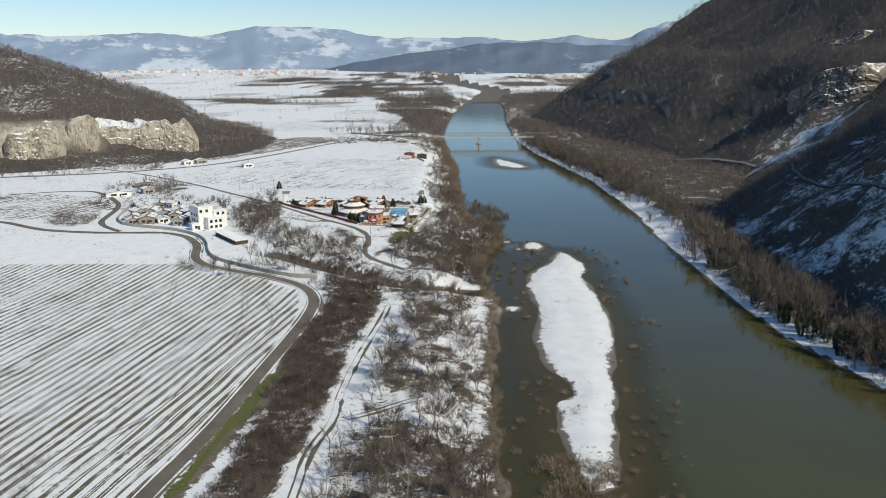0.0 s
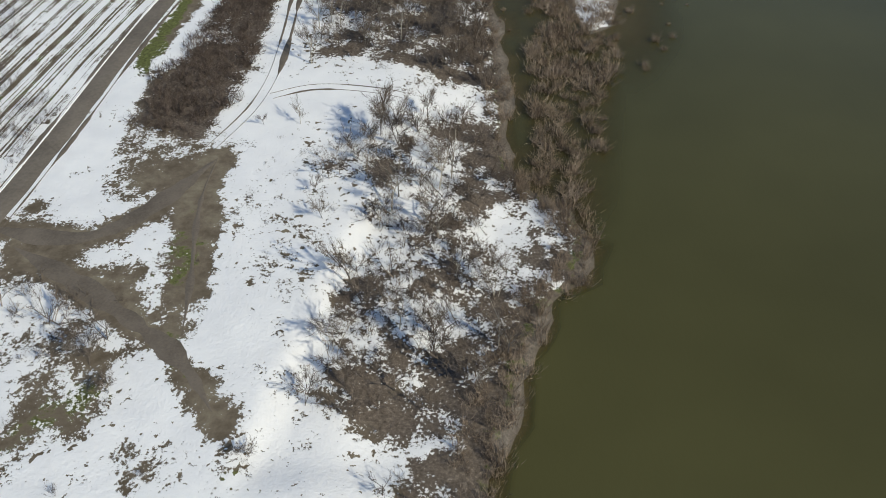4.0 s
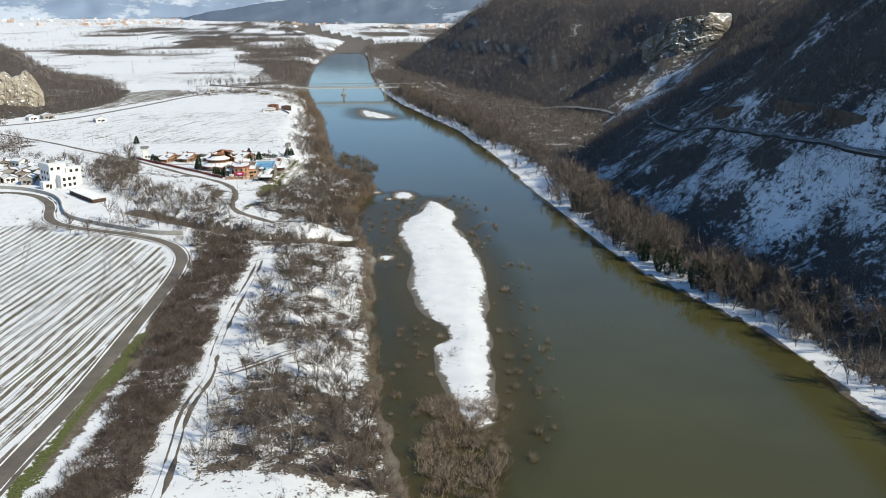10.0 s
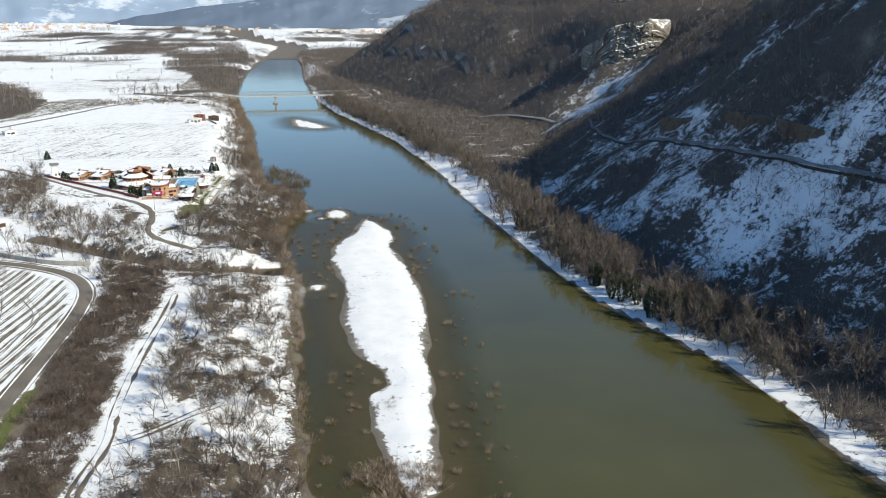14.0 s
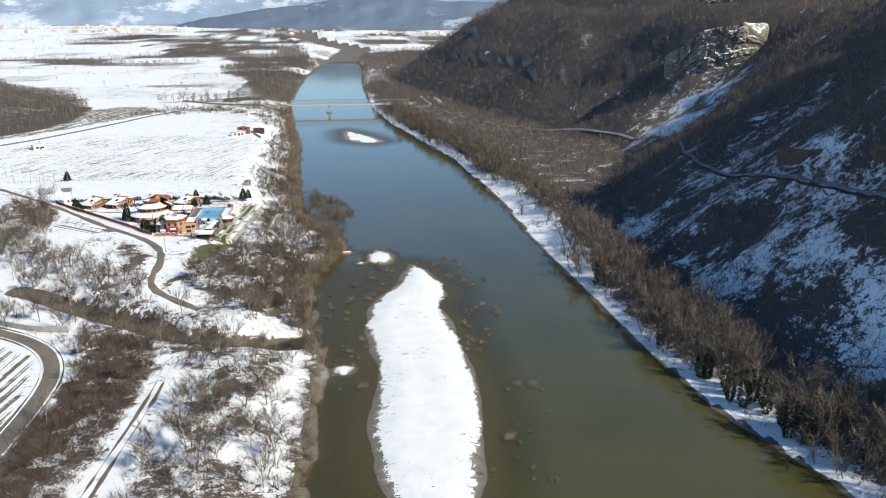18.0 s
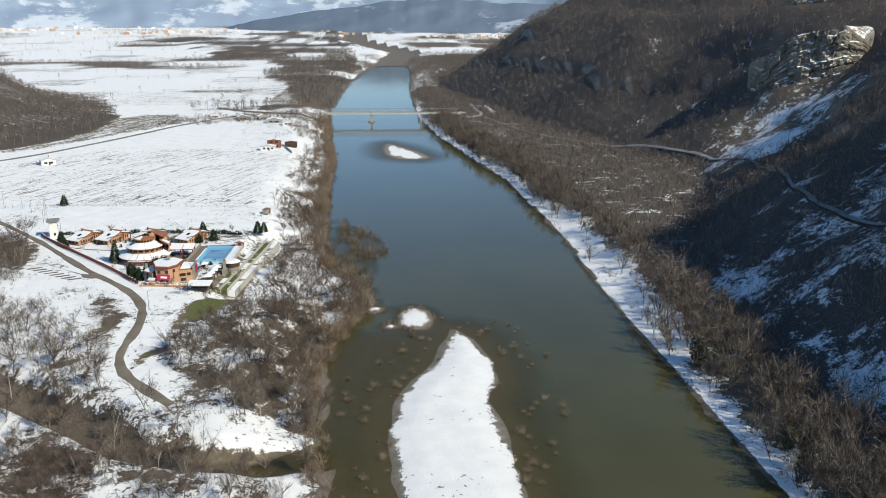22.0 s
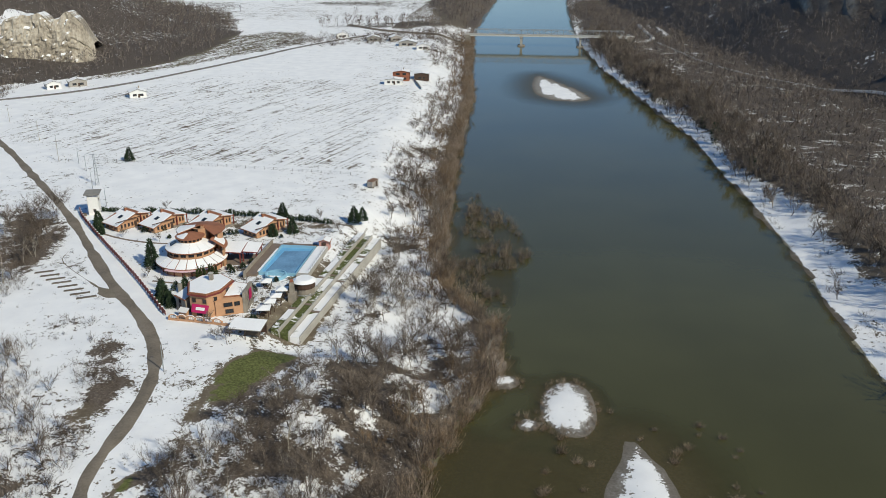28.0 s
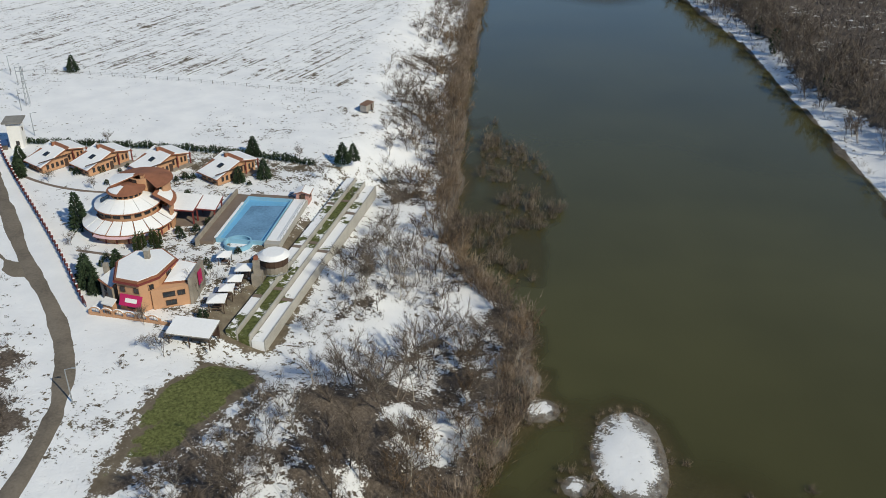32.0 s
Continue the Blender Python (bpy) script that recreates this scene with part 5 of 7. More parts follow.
CONIFERS = []
for hgt, rad, cnt, shp, siz, mat in ((9.0, 2.3, 900, 0.9, 0.75, GREENERY), (5.0, 1.7, 900, 0.85, 0.6, GREENERY), (4.2, 0.75, 420, 0.35, 0.45, CYPRESS), (2.2, 1.0, 260, 0.5, 0.4, GREENERY)):
    core = prisms(np.array([[0, 0, -0.3]]), np.array([[0, 0, hgt * 0.9]]), [0.16], [0.03])
    v, f = needles(hgt, rad, cnt, shp, siz)
    CONIFERS.append((mesh_from("trunk", *core, BARK), mesh_from("crown", v, f, mat)))


def conifer(k, x, y, scale, label, z=None):
    root = new("conifer" if k != 2 else "cypress")
    root.matrix_basis = Matrix.Translation((x, y, ground_z(x, y) if z is None else z)) @ Matrix.Rotation(rng.uniform(0, 6.28), 4, 'Z') @ Matrix.Scale(scale, 4)
    for name, me in zip(("trunk", "crown"), CONIFERS[k]):
        new(name, me).parent = root
    return tagged(root, label, "conifer")


def ivy_tree_meshes(height):
    """A bare tree whose stem is wrapped in dark ivy."""
    trunk, crown = bare_tree(height, 6, 4, 5, 1, 0.35, 0.05, 0.016)
    u = rng.random(520)
    r = height * (0.05 + 0.09 * np.sin(math.pi * np.clip(u, 0, 1)) ** 0.7) * rng.uniform(0.2, 1.0, 520) ** 0.5
    t = rng.uniform(0, 2 * math.pi, 520)
    at = np.c_[np.cos(t) * r, np.sin(t) * r, 0.4 + u * height * 0.72]
    out = unit(np.c_[np.cos(t), np.sin(t), rng.uniform(-0.6, 0.8, 520)])
    ivy = slivers(at, at + out * rng.uniform(0.4, 0.9, (520, 1)), np.full(520, 0.5))
    return mesh_from("trunk", *trunk, BARK), mesh_from("crown", *crown, TWIGS_COPPER), mesh_from("ivy", *ivy, GREENERY)


IVY = [ivy_tree_meshes(h) for h in (11.0, 13.0, 14.5)]
for k in range(30):
    if k < 18:
        y = rng.uniform(250, 322)
    elif k < 24:
        y = rng.uniform(322, 470)
    else:
        y = rng.uniform(640, 860)
    x = float(np.interp(y, RIGHT_BANK[:, 1], RIGHT_BANK[:, 0])) + rng.uniform(4.5, 11)
    root = new("ivy_clad_tree")
    root.matrix_basis = Matrix.Translation((x, y, ground_z(x, y) - 0.1)) @ Matrix.Rotation(rng.uniform(0, 6.28), 4, 'Z') @ Matrix.Scale(rng.uniform(0.75, 1.05), 4)
    for name, me in zip(("trunk", "crown", "ivy"), IVY[k % 3]):
        new(name, me).parent = root
    tagged(root, "leafless bank tree wrapped in dark green ivy", "tree", "ivy trees")

# ---- the resort ----
YARD = 8.4


def polar(r, a):
    return (r * math.cos(a), r * math.sin(a))


def ring_wall_bm(r, thick, z0, z1, a0, a1, n):
    bm = bmesh.new()
    cols = []
    for i in range(n + 1):
        a = a0 + (a1 - a0) * i / n
        (xo, yo), (xi, yi) = polar(r, a), polar(r - thick, a)
        cols.append([bm.verts.new(p) for p in ((xo, yo, z0), (xo, yo, z1), (xi, yi, z1), (xi, yi, z0))])
    for p, q in zip(cols[:-1], cols[1:]):
        for k in range(4):
            bm.faces.new((p[k], q[k], q[(k + 1) % 4], p[(k + 1) % 4]))
    if abs(a1 - a0) < 6.28:
        bm.faces.new(cols[0])
        bm.faces.new(cols[-1][::-1])
    bmesh.ops.recalc_face_normals(bm, faces=bm.faces)
    return bm


def ring_roof_bm(r0, z0, r1, z1, a0, a1, n, thick=0.16):
    """A roof that falls from r0, z0 to r1, z1 over an arc."""
    bm = bmesh.new()
    cols = []
    for i in range(n + 1):
        a = a0 + (a1 - a0) * i / n
        (xi, yi), (xo, yo) = polar(r0, a), polar(r1, a)
        cols.append([bm.verts.new(p) for p in ((xi, yi, z0), (xo, yo, z1), (xo, yo, z1 - thick), (xi, yi, z0 - thick))])
    for p, q in zip(cols[:-1], cols[1:]):
        for k in range(4):
            bm.faces.new((p[k], q[k], q[(k + 1) % 4], p[(k + 1) % 4]))
    bm.faces.new(cols[0])
    bm.faces.new(cols[-1][::-1])
    bmesh.ops.recalc_face_normals(bm, faces=bm.faces)
    return bm


def build_rotunda():
    root = thing("restaurant_rotunda", -55.0, 515.2, YARD - 0.3, 0, "peach round restaurant with tiered snow-covered terracotta roofs", "restaurant")
    a0, a1 = math.radians(-205), math.radians(28)
    part("lower_wall", ring_wall_bm(8.6, 0.4, 0, 1.3, a0, a1, 26), PEACH, root)
    part("window_band", ring_wall_bm(8.5, 0.15, 1.3, 2.7, a0, a1, 26), GLASS, root, "dark glazing of the round dining room")
    for i in range(15):
        a = a0 + (a1 - a0) * i / 14
        part("post", box_bm(*polar(8.62, a), 0.0, 0.3, 0.3, 2.9, rot=a), MAROON, root, "maroon post")
    r = part("lower_roof", ring_roof_bm(5.6, 4.7, 10.0, 2.75, a0 - 0.06, a1 + 0.06, 28), TERRACOTTA, root)
    n = 13
    for i in range(n):
        s = a0 + (a1 - a0) * (i + 0.04) / n
        e = a0 + (a1 - a0) * (i + 0.95) / n
        part("snow_cover", ring_roof_bm(6.5 + 0.5 * rng.random(), 4.52, 9.95, 2.98, s, e, 3, 0.14), SNOW, r)
    part("awning", ring_roof_bm(9.6, 2.75, 10.6, 2.35, math.radians(-115), math.radians(-35), 10, 0.06), plain("pale_pink_cloth", (0.62, 0.42, 0.44), 0.5, 0.8, 0.15), root, "pale pink awning")
    part("upper_wall", ring_wall_bm(6.3, 0.35, 3.2, 6.3, math.radians(-210), math.radians(35), 24), PEACH, root)
    for i in range(11):
        a = math.radians(-190 + i * 20)
        window(root, *polar(6.3, a), 5.0, a, 1.5, 0.8)
    r = part("upper_roof", ring_roof_bm(2.9, 8.1, 7.1, 6.3, math.radians(-215), math.radians(40), 26), TERRACOTTA, root)
    part("drum_wall", ring_wall_bm(3.3, 0.35, 7.4, 9.3, 0, 2 * math.pi, 24), PEACH, root)
    top = part("drum_roof", ring_roof_bm(0.2, 10.2, 4.1, 9.3, 0, 2 * math.pi, 24), TERRACOTTA, root, "bare terracotta roof of the top drum")
    part("snow_cover", ring_roof_bm(0.8, 10.2, 3.6, 9.56, math.radians(200), math.radians(262), 7, 0.1), SNOW, top)
    for i in range(9):
        a = math.radians(-170 + i * 20)
        window(root, *polar(3.3, a), 8.3, a, 0.75, 0.7)
    for i in range(9):
        s, e = math.radians(-212 + i * 27.6), math.radians(-212 + (i + 0.97) * 27.6)
        part("snow_cover", ring_roof_bm(3.3, 8.1, 7.0, 6.48, s, e, 3, 0.12), SNOW, r)
    for k in range(3):
        a = math.radians(-168 + k * 9)
        p = [(*polar(3.9, a), 8.1), (*polar(3.9, a + 0.14), 8.1), (*polar(5.6, a + 0.12), 7.28), (*polar(5.6, a), 7.28)]
        part("roof_window", slab_bm(p, 0.12), GLASS, root, "dark sloping roof window")
    # tall block behind with a bare tiled roof winding down to the east
    back = Matrix.Translation((1.6, 4.6, 0))
    part("back_wall", ring_wall_bm(6.0, 0.4, 0, 9.8, math.radians(-20), math.radians(215), 22), PEACH, root, at=back)
    part("back_front", ring_wall_bm(2.4, 0.4, 6.0, 10.5, math.radians(150), math.radians(390), 16), PEACH, root, at=back)
    for k in range(4):
        a = math.radians(195 + k * 22)
        window(root, 1.6 + 2.42 * math.cos(a), 4.6 + 2.42 * math.sin(a), 9.6, a, 0.8, 0.8)
    r = part("back_roof", ring_roof_bm(0.3, 10.9, 6.8, 9.7, math.radians(-40), math.radians(225), 22), TERRACOTTA, root, at=back, label="bare terracotta roof of the tall block")
    part("snow_cover", ring_roof_bm(1.5, 10.84, 6.7, 9.88, math.radians(165), math.radians(222), 7, 0.12), SNOW, r)
    part("side_wall", ring_wall_bm(9.4, 0.4, 0, 6.2, math.radians(0), math.radians(85), 12), PEACH, root)
    r = part("side_roof", ring_roof_bm(6.0, 8.6, 10.2, 6.2, math.radians(-6), math.radians(88), 14), TERRACOTTA, root)
    part("snow_cover", ring_roof_bm(6.8, 8.3, 9.5, 6.76, math.radians(2), math.radians(80), 12, 0.14), SNOW, r)
    part("balcony", ring_wall_bm(7.6, 1.6, 3.1, 3.4, math.radians(-30), math.radians(5), 6), CONCRETE, root)
    # porch wing
    for x, y, w, d, z in ((10.5, 5.2, 6.5, 7.0, 3.9), (15.6, 6.4, 5.0, 6.0, 3.5)):
        r = part("porch_roof", slab_bm([(x - w / 2, y + d / 2, z + 0.9), (x - w / 2, y - d / 2, z), (x + w / 2, y - d / 2, z - 0.2), (x + w / 2, y + d / 2, z + 0.6)], 0.18), MAROON, root)
        part("snow_cover", slab_bm(shrink([(x - w / 2, y + d / 2, z + 0.9), (x - w / 2, y - d / 2, z), (x + w / 2, y - d / 2, z - 0.2), (x + w / 2, y + d / 2, z + 0.6)], 0.2, 0.16), 0.15, 0.04), SNOW, r)
        for px in (x - w / 2 + 0.5, x + w / 2 - 0.5):
            for py in (y - d / 2 + 0.5, y + d / 2 - 0.5):
                part("post", box_bm(px, py, 0, 0.3, 0.3, z - 0.15), MAROON, root, "maroon porch post")
    part("terrace_floor", prism_bm([(6, 0), (18.5, 2.5), (18.5, 10), (6, 9)], -0.2, 0.32), PAVING, root)
    d = part("chimney", box_bm(2.5, 3.5, 8.6, 0.8, 0.8, 2.6), PEACH, root)
    part("cap", box_bm(2.5, 3.5, 11.2, 1.0, 1.0, 0.15), TERRACOTTA, d)
    return root


build_rotunda()


def cottage(x, y, rot):
    root = thing("cottage", x, y, YARD - 0.25, rot, "peach holiday cottage under an offset snowy roof", "house", "holiday cottages")
    part("front_wall", prism_bm([(-6.0, -3.2), (1.0, -3.2), (1.0, 3.4), (-6.0, 3.4)], 0, [2.3, 4.9, 4.9, 2.3]), PEACH, root)
    part("back_wall", prism_bm([(0.9, -2.2), (6.2, -2.2), (6.2, 4.4), (0.9, 4.4)], 0, [4.3, 3.2, 3.2, 4.3]), PEACH, root)
    part("plinth", prism_bm([(-6.2, -3.4), (6.4, -3.4), (6.4, 4.5), (-6.2, 4.5)], -0.3, 0.25), STONE, root)
    c = [(1.6, -4.0, 5.25), (1.6, 4.2, 5.25), (-6.9, 4.2, 2.1), (-6.9, -4.0, 2.1)]
    r = part("main_roof", slab_bm(c, 0.2), TERRACOTTA, root)
    part("snow_cover", slab_bm(shrink([(0.6, -4.0, 4.88), (0.6, 2.6, 4.88), (-6.9, 4.2, 2.1), (-6.9, -4.0, 2.1)], 0.14, 0.16), 0.16, 0.04), SNOW, r)
    part("snow_cover", slab_bm(shrink([(1.5, 2.8, 5.2), (1.5, 4.1, 5.2), (-1.8, 4.1, 3.98), (-1.8, 2.9, 3.98)], 0.1, 0.14), 0.14), SNOW, r)
    part("fascia", box_bm(-2.65, -4.05, 3.42, 9.0, 0.1, 0.25), DARK_WOOD, root)
    c = [(0.7, -3.0, 4.6), (0.7, 5.2, 4.6), (7.0, 5.2, 3.2), (7.0, -3.0, 3.2)]
    r = part("rear_roof", slab_bm(c, 0.2), TERRACOTTA, root)
    part("snow_cover", slab_bm(shrink([(1.7, -3.0, 4.4), (1.7, 5.2, 4.4), (7.0, 5.2, 3.2), (7.0, -3.0, 3.2)], 0.14, 0.16), 0.16, 0.04), SNOW, r)
    c = [(-2.2, -1.2, 4.02), (-2.2, 0.2, 4.02), (-3.6, 0.2, 3.5), (-3.6, -1.2, 3.5)]
    part("skylight", slab_bm([(px, py, pz + 0.22) for px, py, pz in c], 0.12), GLASS, root, "dark skylight in the snow")
    ch = part("chimney", box_bm(0.2, 1.2, 4.6, 0.7, 0.7, 1.3, bevel=0.03), TERRACOTTA, root)
    part("cap", box_bm(0.2, 1.2, 5.9, 0.9, 0.9, 0.1), CONCRETE, ch)
    for px in (-4.6, -3.3, -2.0, -0.7):
        window(root, px, -3.2, 0.9, -math.pi / 2, 0.7, 1.2)
    for px in (2.0, 3.2, 4.4, 5.5):
        window(root, px, -2.2, 1.2, -math.pi / 2, 0.55, 1.4)
    for py in (-2.0, 0.2, 2.2):
        window(root, -6.0, py, 0.8, math.pi, 1.2, 1.1)
    door(root, 0.5, -3.2, 0.25, -math.pi / 2)
    part("porch", prism_bm([(0.8, -3.9), (6.9, -3.9), (6.9, -2.2), (0.8, -2.2)], -0.3, 0.45), STONE, root)
    for px in (2.8, 6.6):
        part("post", box_bm(px, -2.9, 0.4, 0.25, 0.25, 3.2), MAROON, root, "maroon porch post")
    return root


for x, y, rot in ((-88.0, 547.5, 1.0), (-75.8, 547.0, 1.0), (-60.3, 547.0, 0.98), (-42.0, 545.0, 0.95)):
    cottage(x, y, rot)


def build_front_house():
    root = thing("guest_house", -39.5, 487.0, YARD - 0.3, 0, "peach and stone guest house with a flat snowy roof", "house")
    body = [(-3.8, -5.2), (0.8, -6.2), (3.4, -3.2), (4.4, 3.2), (0.5, 6.6), (-4.2, 5.2), (-6.0, 1.0)]
    part("main_wall", prism_bm(body, 0, 6.4), PEACH, root)
    part("west_wing_wall", prism_bm([(-9.0, -1.5), (-5.4, -4.4), (-3.6, 2.0), (-7.0, 4.4)], 0, 4.2), STONE, root, "rubble stone wing")
    part("east_wing_wall", prism_bm([(2.4, -5.0), (8.6, -2.0), (8.2, 4.6), (3.4, 5.4)], 0, [4.4, 4.4, 5.4, 5.4]), PEACH, root)
    part("stone_flank", prism_bm([(8.5, -2.2), (9.1, -2.0), (8.9, 5.2), (8.2, 5.2)], 0, 5.8), STONE, root, "rubble stone flank wall")
    big = [(x * 1.1, y * 1.1, 6.55) for x, y in body]
    r = part("flat_roof", slab_bm(big, 0.3), MAROON, root)
    part("parapet", slab_bm([(x * 1.04, y * 1.04, 6.95) for x, y in body], 0.4), TERRACOTTA, root)
    part("snow_cover", slab_bm(shrink([(x, y, 6.95) for x, y in body], 0.15, 0.12), 0.14, 0.04), SNOW, r)
    for c in ([(-9.3, -1.7, 4.3), (-5.4, -4.7, 4.3), (-3.8, 2.0, 4.9), (-7.0, 4.6, 4.9)], [(4.0, -3.0, 5.0), (8.4, -1.2, 4.7), (8.2, 4.4, 5.5), (4.0, 5.0, 5.7)]):
        r = part("wing_roof", slab_bm(c, 0.2), TERRACOTTA, root)
        part("snow_cover", slab_bm(shrink(c, 0.35, 0.14), 0.13, 0.03), SNOW, r)
    ch = part("chimney", box_bm(-0.8, 2.6, 6.6, 1.0, 1.0, 2.2, bevel=0.08), STONE, root)
    part("cap", box_bm(-0.8, 2.6, 8.8, 1.2, 1.2, 0.15), CONCRETE, ch)
    part("chimney", box_bm(-8.6, 1.0, 0, 0.9, 0.9, 6.4, bevel=0.05), STONE, root)
    part("banner_awning", slab_bm([(-3.2, -5.6, 4.0), (1.4, -6.5, 4.0), (1.3, -7.9, 2.4), (-3.1, -7.0, 2.4)], 0.06), MAGENTA, root, "magenta awning with a pale unreadable mark")
    part("awning_mark", slab_bm([(-2.0, -6.33, 3.5), (0.4, -6.8, 3.5), (0.4, -7.35, 2.95), (-2.0, -6.88, 2.95)], 0.02), WHITE, root)
    part("red_drape", box_bm(9.25, 2.0, 2.5, 0.06, 2.0, 2.8), MAGENTA, root, "dark red drape on the flank wall")
    part("porch_roof", slab_bm([(-6.4, -5.2, 2.9), (-3.9, -6.0, 2.9), (-4.1, -7.8, 2.5), (-6.6, -7.0, 2.5)], 0.2), WHITE, root)
    part("porch_wall", prism_bm([(-6.2, -5.4), (-4.1, -6.1), (-4.2, -7.5), (-6.4, -6.8)], 0, 2.5), PEACH, root)
    for px, py, pz, a, w in ((-1.5, -5.85, 0.9, -1.77, 1.6), (-2.6, -5.6, 4.4, -1.77, 1.0), (0.2, -6.15, 4.4, -1.77, 1.0), (2.3, -4.5, 4.4, -0.86, 1.1), (5.2, -3.7, 2.6, -1.12, 2.2), (7.2, -2.75, 2.6, -1.12, 1.4), (5.4, -3.6, 0.8, -1.12, 2.0),
                            (-7.4, -2.9, 1.2, -2.25, 1.1), (-7.4, -2.9, 2.8, -2.25, 0.8), (4.0, 0.2, 5.0, -0.15, 1.6)):
        window(root, px, py, pz, a, w, 1.1)
    door(root, 0.2, -6.15, 0.1, -1.77)


build_front_house()


def arch_wall():
    """Low peach wall with white-capped arches."""
    root = thing("garden_wall", -48.5, 479.6, YARD - 0.4, -0.14, "low peach garden wall with snow-capped arches", "wall")
    part("base_wall", box_bm(8.2, 0, 0, 16.4, 0.4, 0.9, bevel=0.03), PEACH, root)
    for i in range(7):
        x0 = 0.3 + i * 2.35
        part("pillar", box_bm(x0, 0, 0.9, 0.4, 0.45, 0.5), PEACH, root)
        if i < 6:
            pts = [(x0 + 1.17 - 1.1 * math.cos(math.pi * k / 8), 0, 1.25 + 0.75 * math.sin(math.pi * k / 8)) for k in range(9)]
            a = part("arch", stick_bm(pts, 0.16), PEACH, root)
            part("snow_cap", stick_bm([(px, py, pz + 0.17) for px, py, pz in pts[1:-1]], 0.1), SNOW, a)
            for k in range(3):
                part("baluster", box_bm(x0 + 0.7 + k * 0.5, 0, 0.9, 0.06, 0.06, 0.9), STEEL, root)


arch_wall()


def lane_fence():
    root = thing("lane_fence", 0, 0, 0, 0, "long maroon panel fence with snow-capped posts beside the lane", "fence")
    p = resample(arr((-110, 559), (-105, 551), (-89, 531), (-75, 514), (-63, 499), (-52, 484), (-49, 480.5)), 2.4)
    post = box_bm(0, 0, 0, 0.35, 0.35, 1.7, bevel=0.03)
    panel = box_bm(0, 0, 0.3, 0.08, 2.1, 1.2)
    cap = box_bm(0, 0, 1.7, 0.42, 0.42, 0.14, bevel=0.05)
    meshes = []
    for name, bm, mat in (("post", post, MAROON), ("panel", panel, MAROON), ("snow_cap", cap, SNOW)):
        me = bpy.data.meshes.new(name)
        bm.to_mesh(me)
        bm.free()
        me.materials.append(mat)
        meshes.append(me)
    for q, r in zip(p[:-1], p[1:]):
        ang = math.atan2(r[1] - q[1], r[0] - q[0]) - math.pi / 2
        z = ground_z(*q)
        po = new("post", meshes[0])
        po.parent = root
        po.matrix_basis = Matrix.Translation((q[0], q[1], z)) @ Matrix.Rotation(ang, 4, 'Z')
        c = new("snow_cap", meshes[2])
        c.parent = po
        pa = new("panel", meshes[1])
        pa.parent = root
        pa.matrix_basis = Matrix.Translation(((q[0] + r[0]) / 2, (q[1] + r[1]) / 2, z)) @ Matrix.Rotation(ang, 4, 'Z')


lane_fence()


def build_pool():
    """Local x across, y along; the basin's south-west corner is the origin."""
    root = thing("swimming_pool", -34.0, 510.0, YARD, -0.045, "drained blue swimming pool with meltwater and snowy deck", "pool")
    W, L = 10.2, 21.0
    part("basin_floor", box_bm(W / 2, L / 2, -0.28, W, L, 0.3), POOL_BLUE, root)
    for n, cx, cy, sx, sy in (("basin_wall", -0.15, L / 2, 0.3, L + 0.6), ("basin_wall", W + 0.15, L / 2, 0.3, L + 0.6), ("basin_wall", W / 2, L + 0.15, W, 0.3), ("basin_wall", W / 2, -0.15, W, 0.3)):
        part(n, box_bm(cx, cy, -0.4, sx, sy, 1.3, bevel=0.03), POOL_RIM, root)
    part("meltwater", prism_bm([(0.9, 1.0), (9.0, 1.2), (9.6, 19.0), (1.6, 18.0)], 0.0, 0.06), plain("meltwater", (0.17, 0.32, 0.47), 1.2, 0.12, 0.45, 0.05, 0.5), root, "shallow dark meltwater")
    part("round_pool_wall", ring_wall_bm(3.0, 0.35, -0.4, 0.95, 0, 2 * math.pi, 28), POOL_RIM, root, at=Matrix.Translation((5.0, -1.2, 0)))
    part("east_deck", box_bm(W + 2.1, L / 2, -0.6, 3.4, L + 2, 1.35, bevel=0.03), CONCRETE, root)
    part("deck_snow", box_bm(W + 2.1, L / 2 + 0.5, 0.76, 3.0, L, 0.1, bevel=0.03), SNOW, root)
    part("west_deck", box_bm(-1.9, L / 2, -0.6, 3.0, L + 3, 1.3, bevel=0.03), PAVING, root)
    part("north_deck", box_bm(W / 2, L + 1.3, -0.6, W + 0.6, 1.8, 1.3, bevel=0.03), PAVING, root)
    part("snow_edge", box_bm(-0.4, L / 2 - 1.5, 0.72, 0.7, L - 3, 0.2, bevel=0.05), SNOW, root)
    part("side_wall", box_bm(-3.6, L / 2 - 0.5, -0.5, 0.4, L + 5, 2.3, bevel=0.03), STONE, root, "dark stone wall beside the pool")
    for k in range(10):
        part("rail_post", box_bm(W + 3.7, 0.3 + k * 2.2, 0.7, 0.06, 0.06, 1.1), STEEL, root)
    part("rail", box_bm(W + 3.7, 10.2, 1.75, 0.06, 20.0, 0.06), STEEL, root)


build_pool()


